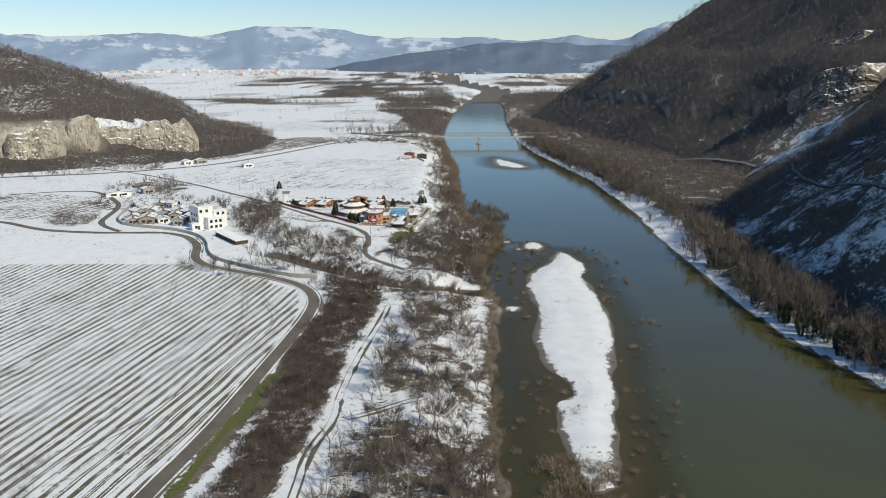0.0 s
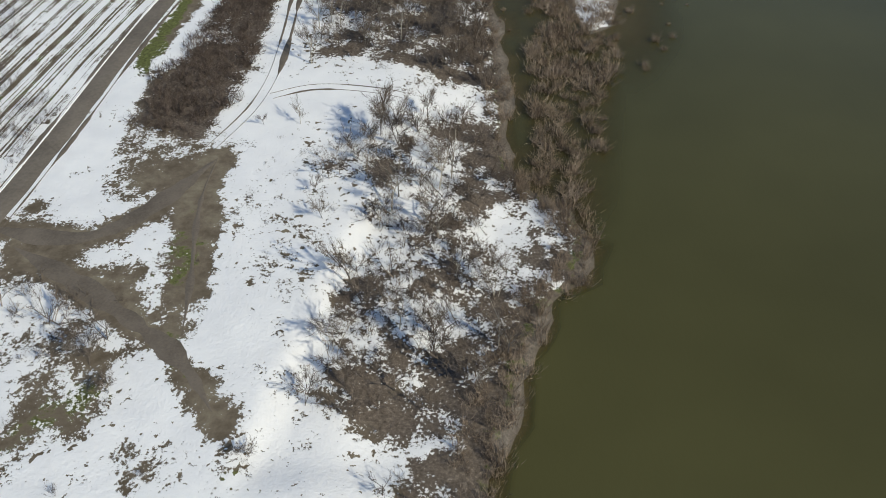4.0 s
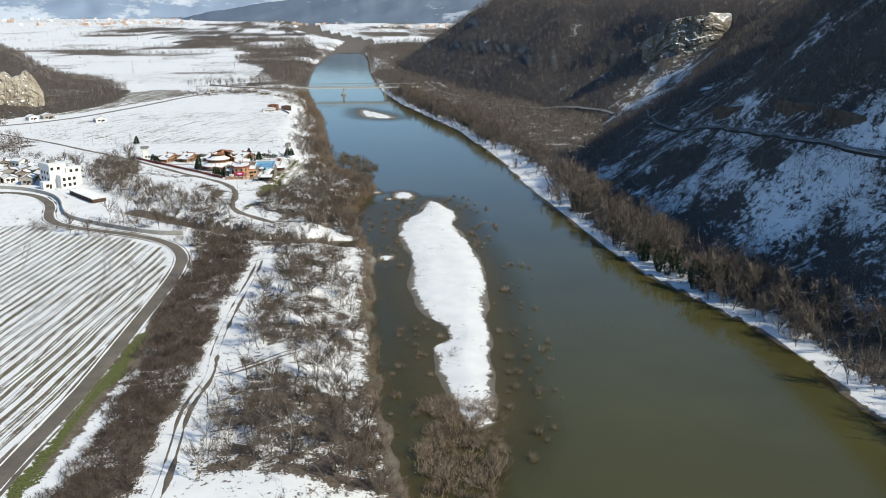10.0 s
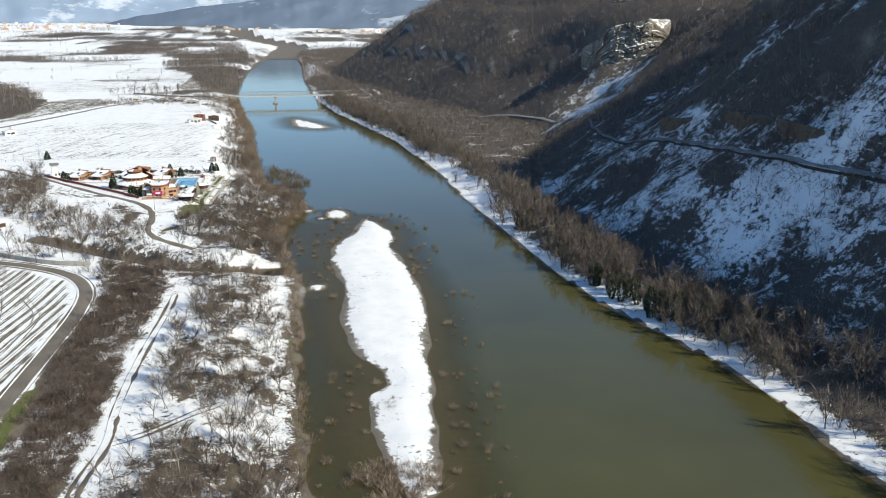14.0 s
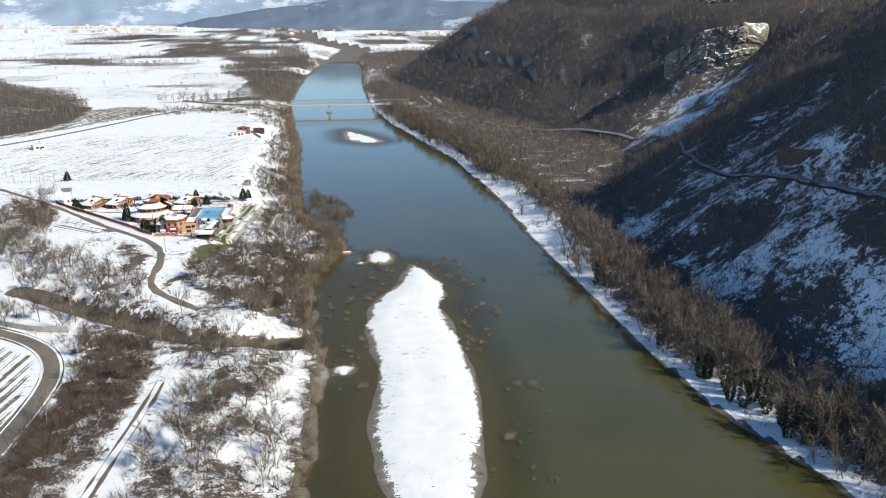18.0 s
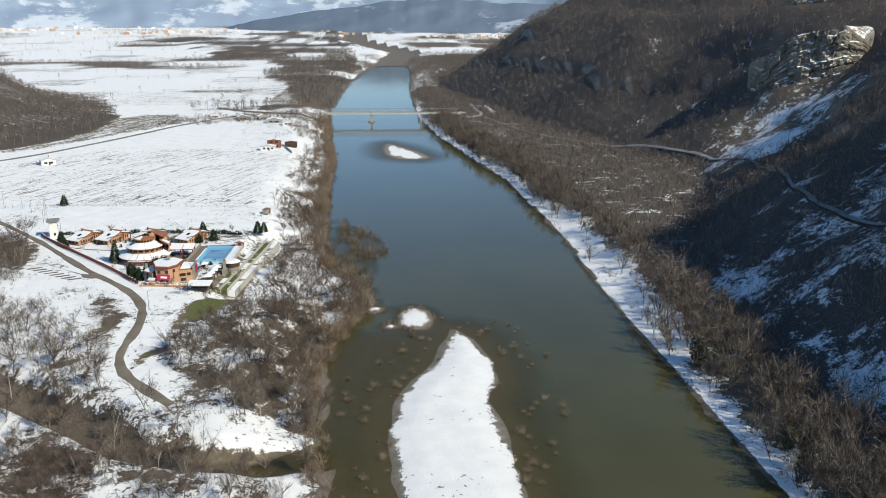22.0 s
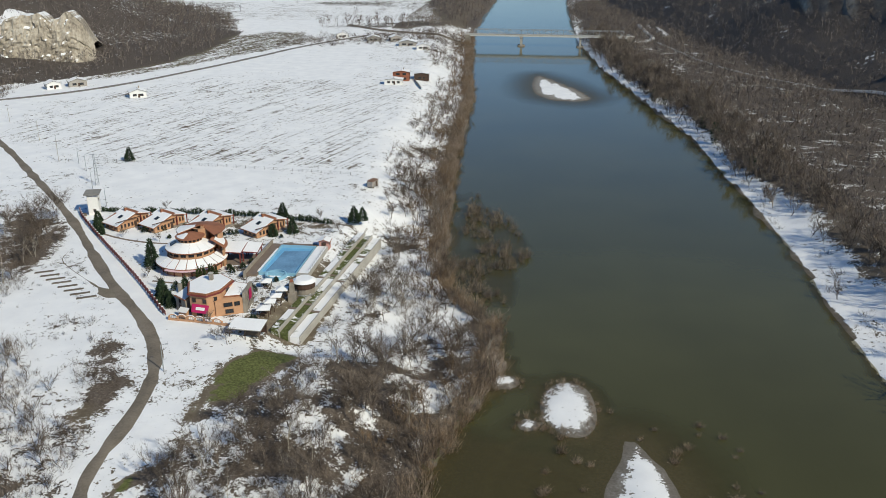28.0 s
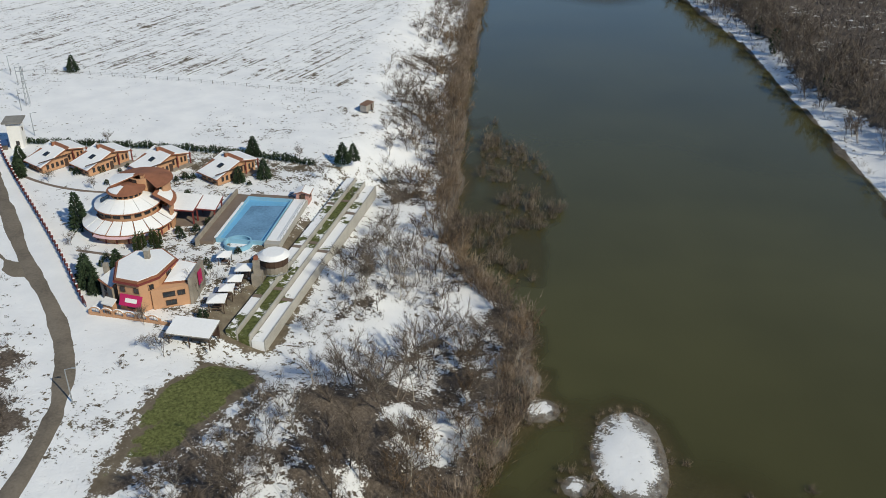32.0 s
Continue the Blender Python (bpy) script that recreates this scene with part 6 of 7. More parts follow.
def terraces():
    """Long strips stepping down to the river bank, held by concrete walls."""
    a, b = Vector((-22.5, 478.0)), Vector((-13.0, 548.0))
    along = (b - a).normalized()
    out = Vector((along.y, -along.x))
    for k, (w, z, top) in enumerate(((2.3, 7.7, 0.46), (2.3, 7.0, 0.54), (2.7, 6.1, 0.45))):
        off = (0.0, 2.45, 4.9)[k]
        p, q = a + out * off, b + out * off
        root = thing("garden_terrace", p.x, p.y, 0, math.atan2(along.y, along.x), ("snowy" if top < 0.5 else "grassy") + " garden terrace behind a concrete retaining wall", "terrace", "garden terraces")
        n = (b - a).length
        part("retaining_wall", box_bm(n / 2, -w, z - 3.0, n, 0.3, 3.25, bevel=0.03), CONCRETE, root)
        m = Mat("melting_turf", 0.95, 0.1)
        grass = m.ramp(m.noise(0.6, 4), (0.3, (0.05, 0.06, 0.02)), (0.6, (0.12, 0.135, 0.05)), (0.8, (0.2, 0.18, 0.1)))
        m.color(m.mix(m.step(m.math('ADD', m.math('MULTIPLY', m.noise(8.0, 2), 0.65), m.math('MULTIPLY', m.noise(1.1, 5, 0.65), 0.35)), top - 0.02, top + 0.02), grass, (0.82, 0.82, 0.82)))
        part("bed", box_bm(n / 2, -w / 2, z - 3.0, n, w - 0.3, 3.0), m.m, root, "melting snow on turf")
        for s in range(3):
            part("steps", box_bm(n * (0.2 + 0.3 * s) + rng.uniform(-3, 3), -w / 2, z, 1.0, w - 0.4, 0.16, bevel=0.03), PAVING, root, "paved steps between terraces")


terraces()


def umbrella_kiosk(x, y, z, w, rot, roof_mat=SNOW):
    root = thing("garden_kiosk", x, y, z, rot, "small timber kiosk with a snow-covered roof", "kiosk", "garden kiosks")
    bm = bmesh.new()
    base = [bm.verts.new((sx * w / 2, sy * w / 2, 2.3)) for sx, sy in ((-1, -1), (1, -1), (1, 1), (-1, 1))]
    low = [bm.verts.new((v.co.x, v.co.y, 2.15)) for v in base]
    tip = bm.verts.new((0, 0, 3.0))
    for i in range(4):
        bm.faces.new((base[i], base[(i + 1) % 4], tip))
        bm.faces.new((low[i], low[(i + 1) % 4], base[(i + 1) % 4], base[i]))
    bm.faces.new(low[::-1])
    part("roof", bm, roof_mat, root, "snow-covered hipped roof")
    for sx in (-1, 1):
        for sy in (-1, 1):
            part("post", box_bm(sx * w * 0.4, sy * w * 0.4, -0.3, 0.14, 0.14, 2.5), DARK_WOOD, root)
    part("table", box_bm(0, 0, 0.7, w * 0.5, w * 0.35, 0.07), DARK_WOOD, root)
    part("bench", box_bm(0, -w * 0.3, 0.4, w * 0.5, 0.3, 0.06), DARK_WOOD, root)


for x, y, w in ((-25.6, 484.2, 3.4), (-25.0, 488.2, 2.8), (-24.4, 491.8, 2.8), (-24.0, 496.2, 3.2), (-29.5, 501.0, 2.8)):
    umbrella_kiosk(x, y, YARD - 0.3, w, 0.12)


def round_pavilion():
    root = thing("round_pavilion", -19.2, 501.0, YARD - 1.2, 0, "round stone and dark timber pavilion with snowy roof", "pavilion")
    part("stone_base", ring_wall_bm(2.7, 0.5, -0.5, 2.0, 0, 2 * math.pi, 20), STONE, root)
    part("dark_band", ring_wall_bm(2.9, 0.25, 2.0, 3.3, 0, 2 * math.pi, 20), DARK_WOOD, root)
    bm = bmesh.new()
    bmesh.ops.create_cone(bm, segments=20, radius1=3.3, radius2=2.2, depth=0.7, cap_ends=True, matrix=Matrix.Translation((0, 0, 4.0)))
    part("roof", bm, SNOW, root, "domed roof under snow")
    part("rail", ring_wall_bm(4.0, 0.08, 0.9, 1.0, 0, 2 * math.pi, 20), STEEL, root)
    for k in range(10):
        part("post", box_bm(*polar(2.85, k * 0.628), 1.9, 0.16, 0.16, 1.9), DARK_WOOD, root)


round_pavilion()
root = thing("barbecue_chimney", -21.2, 495.6, YARD - 2.0, 0.1, "stepped stone barbecue chimney on the terrace", "chimney")
part("stack", prism_bm([(-1.0, -1.2), (1.0, -1.2), (1.0, 1.2), (-1.0, 1.2)], 0, 3.2), STONE, root)
part("shaft", prism_bm([(-0.6, -0.6), (0.6, -0.6), (0.6, 0.6), (-0.6, 0.6)], 3.2, 6.2), STONE, root)
part("pot", box_bm(0, 0, 6.2, 0.8, 0.8, 0.7, bevel=0.05), BRICK, root)

root = thing("open_barn", -26.5, 473.6, YARD - 0.4, -0.1, "open timber shelter with a wide snowy roof", "shelter")
c = [(-4.2, 2.4, 3.2), (-4.2, -2.4, 2.5), (4.2, -2.4, 2.5), (4.2, 2.4, 3.2)]
r = part("roof", slab_bm(c, 0.15), ROOF_GREY, root)
part("snow_cover", slab_bm(shrink(c, 0.1, 0.15), 0.14, 0.03), SNOW, r)
for px in (-3.8, 0, 3.8):
    for py in (-2.0, 2.0):
        part("post", box_bm(px, py, -0.3, 0.16, 0.16, 2.9 if py < 0 else 3.3), DARK_WOOD, root)
part("back_wall", box_bm(0, 2.1, 0, 7.8, 0.12, 2.4), DARK_WOOD, root)
part("woodpile", box_bm(1.0, 0.6, -0.1, 3.5, 1.4, 1.2, bevel=0.15), BARK, root, "stacked logs in shade")

gable_house("pool_hut", -20.3, 532.5, 0.0, 3.0, 3.0, 2.3, 0.5, "small pink pool hut with a snowy roof", wall=plain("pink_render", (0.5, 0.28, 0.24), 0.6), windows=1, chimney=False, z=YARD)

root = thing("white_tower", -104.2, 558.0, YARD - 0.2, 0.25, "white square water tower with a flat grey roof", "tower")
part("shaft", box_bm(0, 0, 0, 3.4, 3.4, 7.2, bevel=0.04), WHITE, root)
r = part("roof", slab_bm([(-2.5, -2.5, 7.5), (2.5, -2.5, 7.5), (2.5, 2.5, 7.9), (-2.5, 2.5, 7.9)], 0.3), ROOF_GREY, root)
window(root, 0.4, -1.7, 1.0, -math.pi / 2, 0.9, 1.2)
window(root, 1.7, 0.0, 4.6, 0, 0.7, 0.9)
root = thing("storage_shed", -107.6, 557.0, YARD - 0.2, 0.4, "blue tarpaulin store beside the tower", "shed")
part("cover", prism_bm([(-0.9, -0.8), (0.9, -0.8), (0.9, 0.8), (-0.9, 0.8)], 0, [1.6, 1.6, 1.9, 1.9]), plain("blue_tarp", (0.04, 0.09, 0.22), 0.8, 0.5, 0.2), root)
part("crates", box_bm(0.2, -2.0, 0, 1.4, 1.2, 1.0, bevel=0.05), BARK, root, "stacked wooden crates")

root = thing("trailer_hut", -16.0, 598.5, ground_z(-16, 598.5), 1.2, "grey rusty trailer hut standing on snow", "hut")
part("body", box_bm(0, 0, 0.5, 4.6, 2.3, 2.1, bevel=0.08), plain("weathered_panel", (0.34, 0.31, 0.28), 0.4, 0.8, 0.35), root)
part("roof", slab_bm([(-2.4, -1.25, 2.65), (2.4, -1.25, 2.65), (2.4, 1.25, 2.8), (-2.4, 1.25, 2.8)], 0.1), plain("rusty_sheet", (0.22, 0.13, 0.09), 0.4, 0.8, 0.4), root)
for px in (-1.4, 1.4):
    for py in (-1.0, 1.0):
        part("wheel", stick_bm([(px, py - 0.12, 0.35), (px, py + 0.12, 0.35)], 0.35, 12), DARK_WOOD, root)
door(root, 0.6, -1.15, 0.55, -math.pi / 2, 0.8, 1.8)

# planting of the resort
for k, x, y, s in ((0, -66.0, 513.0, 1.0), (0, -67.5, 516.5, 0.75), (2, -49.0, 503.6, 1.1), (2, -48.2, 504.4, 1.15), (2, -46.4, 506.0, 1.15), (2, -45.6, 506.6, 1.05), (1, -55.0, 492.5, 1.15), (1, -53.0, 489.0, 1.2),
                   (1, -50.5, 487.0, 0.9), (1, -50.0, 496.0, 1.0), (1, -97.5, 546.5, 1.05), (1, -95.0, 541.0, 1.0), (1, -93.0, 538.0, 0.8), (1, -33.0, 544.0, 1.1), (1, -38.5, 541.0, 0.9), (1, -40.0, 559.0, 1.1),
                   (1, -15.5, 556.0, 1.2), (1, -13.0, 558.0, 1.0), (3, -80.0, 541.0, 1.0), (3, -66.0, 541.0, 1.0), (3, -52.0, 541.0, 1.0), (3, -61.0, 528.0, 1.0), (3, -40.0, 514.0, 0.9), (3, -38.5, 517.5, 0.9), (3, -42.0, 510.5, 0.8),
                   (3, -30.5, 503.0, 0.9), (3, -33.0, 500.0, 0.8), (3, -28.0, 505.0, 0.8), (3, -27.0, 480.0, 1.1), (3, -70.0, 536.0, 0.7), (3, -57.0, 532.0, 0.8), (3, -44.5, 500.0, 0.8), (1, -121.5, 625.5, 1.2)):
    conifer(k, x, y, s, "green columnar cypress by the restaurant" if k == 2 else "dark green spruce standing in snow" if k < 2 else "clipped evergreen bush in the snowy garden", YARD - 0.1 if y < 560 else None)
for k in range(34):
    px, py = ((-92, 546), (-84, 545), (-76, 543), (-68, 545), (-60, 542), (-52, 541), (-44, 539), (-36, 541), (-64, 522), (-45, 503), (-40, 500), (-52, 498), (-37, 488), (-30, 497), (-46, 513), (-58, 508), (-50, 530))[k % 17]
    conifer(3, px + rng.uniform(-2.5, 2.5), py + rng.uniform(-2, 2), rng.uniform(0.45, 0.9), "dark evergreen bush in the snowy garden", YARD - 0.1)
hedge_line = resample(arr((-103, 560), (-86, 560), (-70, 560), (-53, 559.5), (-36, 557), (-22, 553)), 1.3)
v, f = needles(2.1, 1.0, 130, 0.35, 0.5)
scatter("conifer_hedge", [(v, f)], hedge_line[:, 0], hedge_line[:, 1], rng.uniform(0.8, 1.15, len(hedge_line)), GREENERY, "dark green conifer hedge behind the cottages", "hedge")
for x, y, s in ((-72, 533, 0.5), (-64, 505, 0.5), (-58, 498, 0.55), (-30, 487, 0.75), (-28.5, 491, 0.55), (-33, 497, 0.5), (-18, 545, 0.7), (-10, 540, 0.8), (-14, 536, 0.6), (-46, 525, 0.4), (-85, 536, 0.45), (-80, 561, 0.55), (-27, 556, 0.55), (-37, 477, 0.6), (-33, 470, 0.5), (-30, 468, 0.6)):
    plant_tree(int(rng.integers(0, 7)), x, y, s, "small leafless garden tree", "garden trees")
for line in (arr((-95, 540), (-84, 534), (-70, 531), (-52, 534), (-38, 530)), arr((-66, 532), (-60, 526), (-47, 527), (-40, 521)), arr((-62, 503), (-56, 502), (-48, 501), (-44, 497), (-40, 497))):
    ribbon("garden_path", line, 1.2, PAVING, "cleared brown paved garden path", 0.1, 0.15, category="path")
x, y = spots(-104, -12, 476, 556, 2.8, lambda x, y: 0.24 * (inside_dist(x, y, RESORT) < -2) * (inside_dist(x, y, arr((-38, 506), (-19, 506), (-16, 534), (-38, 535))) > 0))
scatter("garden_shrubs", SHRUBS, x, y, rng.uniform(0.6, 1.5, len(x)), TWIGS_RED, "bare garden shrubs in the snowy resort", "shrubs")
x, y = spots(-20, 0, 476, 552, 1.8, lambda x, y: 0.35 * (x - 23 + 36 - (y - 478) * 0.13 > 2))
scatter("terrace_scrub", SHRUBS, x, y, rng.uniform(0.6, 1.6, len(x)), TWIGS, "tangled scrub below the terraces", "shrubs")
x, y = spots(-125, -48, 425, 545, 4.0, lambda x, y: 0.3 * off_roads(x, y, 5) * smooth(fractal(x, y, 14, 2, 151), -0.3, 0.2) * clear_of_resort(x, y))
scatter("slope_shrubs", SHRUBS, x, y, rng.uniform(0.5, 1.6, len(x)), TWIGS, "low bushes on the snowy slope below the lane", "shrubs")

# ---- bridge ----
def build_bridge():
    a, b = Vector((-3.0, 1054.5)), Vector((134.0, 1047.0))
    n = (b - a).length
    root = thing("road_bridge", a.x, a.y, 0, math.atan2((b - a).y, (b - a).x), "long pale steel girder bridge on concrete piers", "bridge")
    part("deck", box_bm(n / 2, 0, 9.2, n + 8, 7.0, 0.5, bevel=0.05), CONCRETE, root)
    for y in (-3.3, 3.3):
        part("girder", box_bm(n / 2, y, 8.2, n, 0.4, 1.1, bevel=0.04), plain("pale_girder_paint", (0.55, 0.57, 0.56), 0.8, 0.6, 0.2), root, "pale painted girder")
        part("top_chord", box_bm(n / 2, y, 13.6, n - 10, 0.28, 0.3), STEEL, root)
        for k in range(26):
            x = 5 + k * (n - 10) / 25
            part("vertical", box_bm(x, y, 9.7, 0.22, 0.2, 4.0), STEEL, root)
            if k < 25:
                x2 = x + (n - 10) / 25
                part("diagonal", stick_bm([(x, y, 9.8 if k % 2 else 13.6), (x2, y, 13.6 if k % 2 else 9.8)], 0.11, 4), STEEL, root)
        part("railing", box_bm(n / 2, y * 0.96, 10.6, n, 0.08, 0.1), STEEL, root)
    for x, w in ((45.5, 1.0), (96.0, 0.8)):
        p = part("pier", prism_bm([(x - w, -2.6), (x + w, -2.6), (x + w, 2.6), (x - w, 2.6)], -2, 8.3), CONCRETE, root)
        part("pier_cap", box_bm(x, 0, 7.4, 2 * w + 1.0, 7.2, 0.9, bevel=0.05), CONCRETE, p)
        part("pier_footing", prism_bm([(x - 2.5, -4), (x + 2.5, -4), (x + 3.2, 0), (x + 2.5, 4), (x - 2.5, 4), (x - 3.2, 0)], -2, 0.9), STONE, p)
    part("abutment", prism_bm([(-3, -4), (1.5, -4), (1.5, 4), (-3, 4)], -1, 9.2), STONE, root)
    part("abutment", prism_bm([(n - 2, -4), (n + 4, -4), (n + 4, 4), (n - 2, 4)], -1, 9.2), STONE, root)


build_bridge()
ribbon("road", arr((-2, 1054), (-30, 1056), (-80, 1075), (-120, 1120)), 6.0, ASPHALT, "approach road to the bridge", 1.2, 0.1)
ribbon("road", arr((133, 1047), (150, 1050), (160, 1080), (158, 1120), (160, 1180)), 5.0, plain("pale_road", (0.5, 0.5, 0.5), 1.0, 0.9, 0.2), "snowy road at the hill's foot", 1.2, 0.05)
root = thing("slope_drain", 172, 1130, ground_z(172, 1130), 0.0, "pale blue snow-filled concrete channel at the hill's foot", "channel")
part("channel", prism_bm([(-3, -45), (3, -45), (5, 40), (1, 40)], -2, 1.2), CONCRETE, root)
part("snow_fill", prism_bm([(-2.4, -44), (2.4, -44), (4.4, 39), (1.4, 39)], 1.2, 1.4), SNOW, root)


# ---- the white villa and its neighbours ----
def white_villa():
    x, y = -134.5, 479.0
    z = ground_z(x, y)
    root = thing("white_villa", x, y, z, math.radians(38), "white modern four-storey villa with terraces and flat snowy roofs", "house")
    for n, cx, cy, sx, sy, z0, h in (("tall_block", -3.0, 1.0, 9.0, 12.0, 0, 12.2), ("east_block", 5.0, -1.0, 8.0, 10.0, 0, 9.6), ("front_block", 0.5, -7.2, 9.0, 5.0, 0, 6.4), ("entrance", -9.5, -3.5, 4.5, 4.5, 0, 3.4)):
        part(n, box_bm(cx, cy, z0 - 1, sx, sy, h + 1, bevel=0.03), WHITE, root)
        r = part("flat_roof", box_bm(cx, cy, h, sx + 0.5, sy + 0.5, 0.3, bevel=0.03), WHITE, root)
        part("snow_cover", box_bm(cx, cy, h + 0.3, sx - 0.2, sy - 0.2, 0.16, bevel=0.04), SNOW, r)
    part("roof_box", box_bm(-3.5, 1.5, 12.4, 3.2, 3.0, 1.6), ROOF_GREY, root, "grey stair head on the roof")
    part("pergola", box_bm(3.5, -1.0, 12.2, 5.0, 5.0, 0.25), WHITE, root)
    for px in (1.4, 5.6):
        for py in (-3.1, 1.1):
            part("pergola_post", box_bm(px, py, 9.6, 0.25, 0.25, 2.6), WHITE, root)
    for k, zz in enumerate((3.2, 6.4)):
        part("balcony", box_bm(9.8, -1.0, zz - 0.2, 1.8, 8.0, 0.25), WHITE, root)
        part("balcony_rail", box_bm(10.6, -1.0, zz + 0.05, 0.08, 8.0, 0.9), GLASS, root)
    for s in range(3):
        for u in (-4.0, -1.2, 1.6):
            window(root, 9.0, u, 0.8 + 3.1 * s, 0, 1.4, 1.7)
        for u in (-2.2, 0.6, 3.2):
            if s < 2:
                window(root, u, -9.7, 0.8 + 3.1 * s, -math.pi / 2, 1.5, 1.6)
        for u in (-2.6, 1.0, 4.4):
            window(root, -7.5, u, 0.8 + 3.1 * s, math.pi, 1.3, 1.5)
    for u in (-6, -2.6, 3.5, 6.6):
        window(root, u, -5.0 if u < 0 else -6.0, 7.4 if u > 0 else 9.4, -math.pi / 2, 1.5, 1.5)
    window(root, -9.5, -5.75, 0.9, -math.pi / 2, 1.6, 1.6)
    door(root, -7.9, -5.78, 0.1, -math.pi / 2, 1.2, 2.2)
    # row of long sheds before it
    for k in range(8):
        px, py = -120.5 + k * 2.05, 455.5 - k * 2.8
        s = thing("lean_to_shed", px, py, ground_z(px, py) - 0.1, 2.215, "low white-roofed shed in a row below the villa", "shed", "row of low sheds")
        part("body", box_bm(0, 0, 0, 2.6, 7.0, 1.9), DARK_WOOD, s)
        r = part("roof", slab_bm([(-1.5, -3.7, 1.95), (1.5, -3.7, 2.5), (1.5, 3.7, 2.5), (-1.5, 3.7, 1.95)], 0.12), ROOF_GREY, s)
        part("snow_cover", slab_bm([(-1.45, -3.6, 2.1), (1.4, -3.6, 2.62), (1.4, 3.6, 2.62), (-1.45, 3.6, 2.1)], 0.12), SNOW, r)


white_villa()
root = thing("parked_car", -119.0, 452.0, ground_z(-119, 452), 0.8, "dark blue parked car below the villa", "car")
part("body", box_bm(0, 0, 0.35, 4.2, 1.75, 0.65, bevel=0.12), plain("car_paint", (0.02, 0.04, 0.12), 0.5, 0.25, 0.1, 0, 0.5), root)
part("cabin", prism_bm([(-1.5, -0.75), (0.9, -0.75), (0.9, 0.75), (-1.5, 0.75)], 0.95, 1.5), GLASS, root)
for px in (-1.3, 1.3):
    for py in (-0.8, 0.8):
        part("wheel", stick_bm([(px, py - 0.1, 0.33), (px, py + 0.1, 0.33)], 0.33, 12), DARK_WOOD, root)
PALE_WALL = plain("grey_render", (0.36, 0.335, 0.30), 0.7, 0.9, 0.25)
for i, (x, y, rot, sx, sy) in enumerate(((-186, 501, 0.3, 8, 7), (-190, 534, 0.6, 7, 9), (-173, 490, 0.2, 9, 6), (-181, 529, 1.1, 7, 8), (-171, 513, 0.4, 9, 7), (-174, 543, 0.9, 7, 7), (-176, 503, 0.3, 8, 6), (-188, 518, 0.8, 8, 8),
                                         (-153, 486, 0.1, 6, 8), (-165, 493, 0.5, 7, 8), (-161, 504, 0.2, 7, 6), (-163, 518, 0.5, 8, 8), (-181, 489, 0.4, 7, 6), (-228, 592, 0.5, 17, 8), (-155, 512, 0.7, 8, 7), (-166, 530, 0.2, 8, 7),
                                         (-157, 527, 1.0, 7, 7), (-196, 545, 0.6, 8, 7), (-184, 546, 0.3, 7, 8), (-150, 500, 0.8, 6, 6), (-179, 516, 0.1, 6, 6), (-160, 540, 0.4, 8, 7), (-226, 640, 0.4, 12, 9), (-212, 606, 0.6, 8, 7))):
    gable_house("village_house", x, y, rot, sx, sy, 2.6 + (i % 3) * 0.5, 1.3, ("pale" if i % 2 else "grey-walled") + " village house with a snowy gabled roof", wall=(PALE_WALL, WHITE, STONE, PALE_WALL)[i % 4], roof=(TERRACOTTA, ROOF_GREY)[i % 2], windows=2, bare=0.1, group="village houses")
for x, y in ((-155, 505), (-165, 505), (-174, 520), (-186, 522), (-152, 495), (-168, 535)):
    conifer(1, x, y, rng.uniform(0.7, 1.2), "dark green garden conifer among village houses")
gable_house("farm_house", -36.5, 812.0, 0.05, 11, 6, 3.0, 0.8, "low white farm house with a snowy roof", wall=WHITE, roof=ROOF_GREY, windows=3, chimney=False)
gable_house("brick_house", -33.5, 826.0, 0.05, 10, 8, 5.5, 0.9, "unfinished red brick house with a snowy roof", wall=BRICK, windows=2, storeys=2)
gable_house("open_shelter", -21.5, 832.0, 0.05, 9, 8, 4.0, 0.6, "dark open farm shelter with a snowy roof", wall=DARK_WOOD, roof=ROOF_GREY, windows=1, chimney=False)
root = thing("farm_fence", -22.0, 812.0, ground_z(-22, 812), 0.25, "grey board fence beside the farm", "fence")
part("boards", box_bm(0, 0, 0, 0.15, 30, 1.6), CONCRETE, root)
for i, (x, y, sx, sy) in enumerate(((-48, 985, 14, 9), (-34, 965, 10, 8), (-80, 1010, 10, 8), (-110, 1030, 9, 8), (-62, 1012, 9, 7), (-175, 760, 9, 7), (-225, 790, 10, 7), (-235, 780, 8, 7))):
    gable_house("riverside_house", x, y, 0.1 * i, sx, sy, 3.2, 1.6, "house with a snow-white roof near the bridge" if i < 5 else "small house below the western hill", wall=(PALE_WALL, WHITE)[i % 2], roof=ROOF_GREY, windows=2, group="riverside houses")

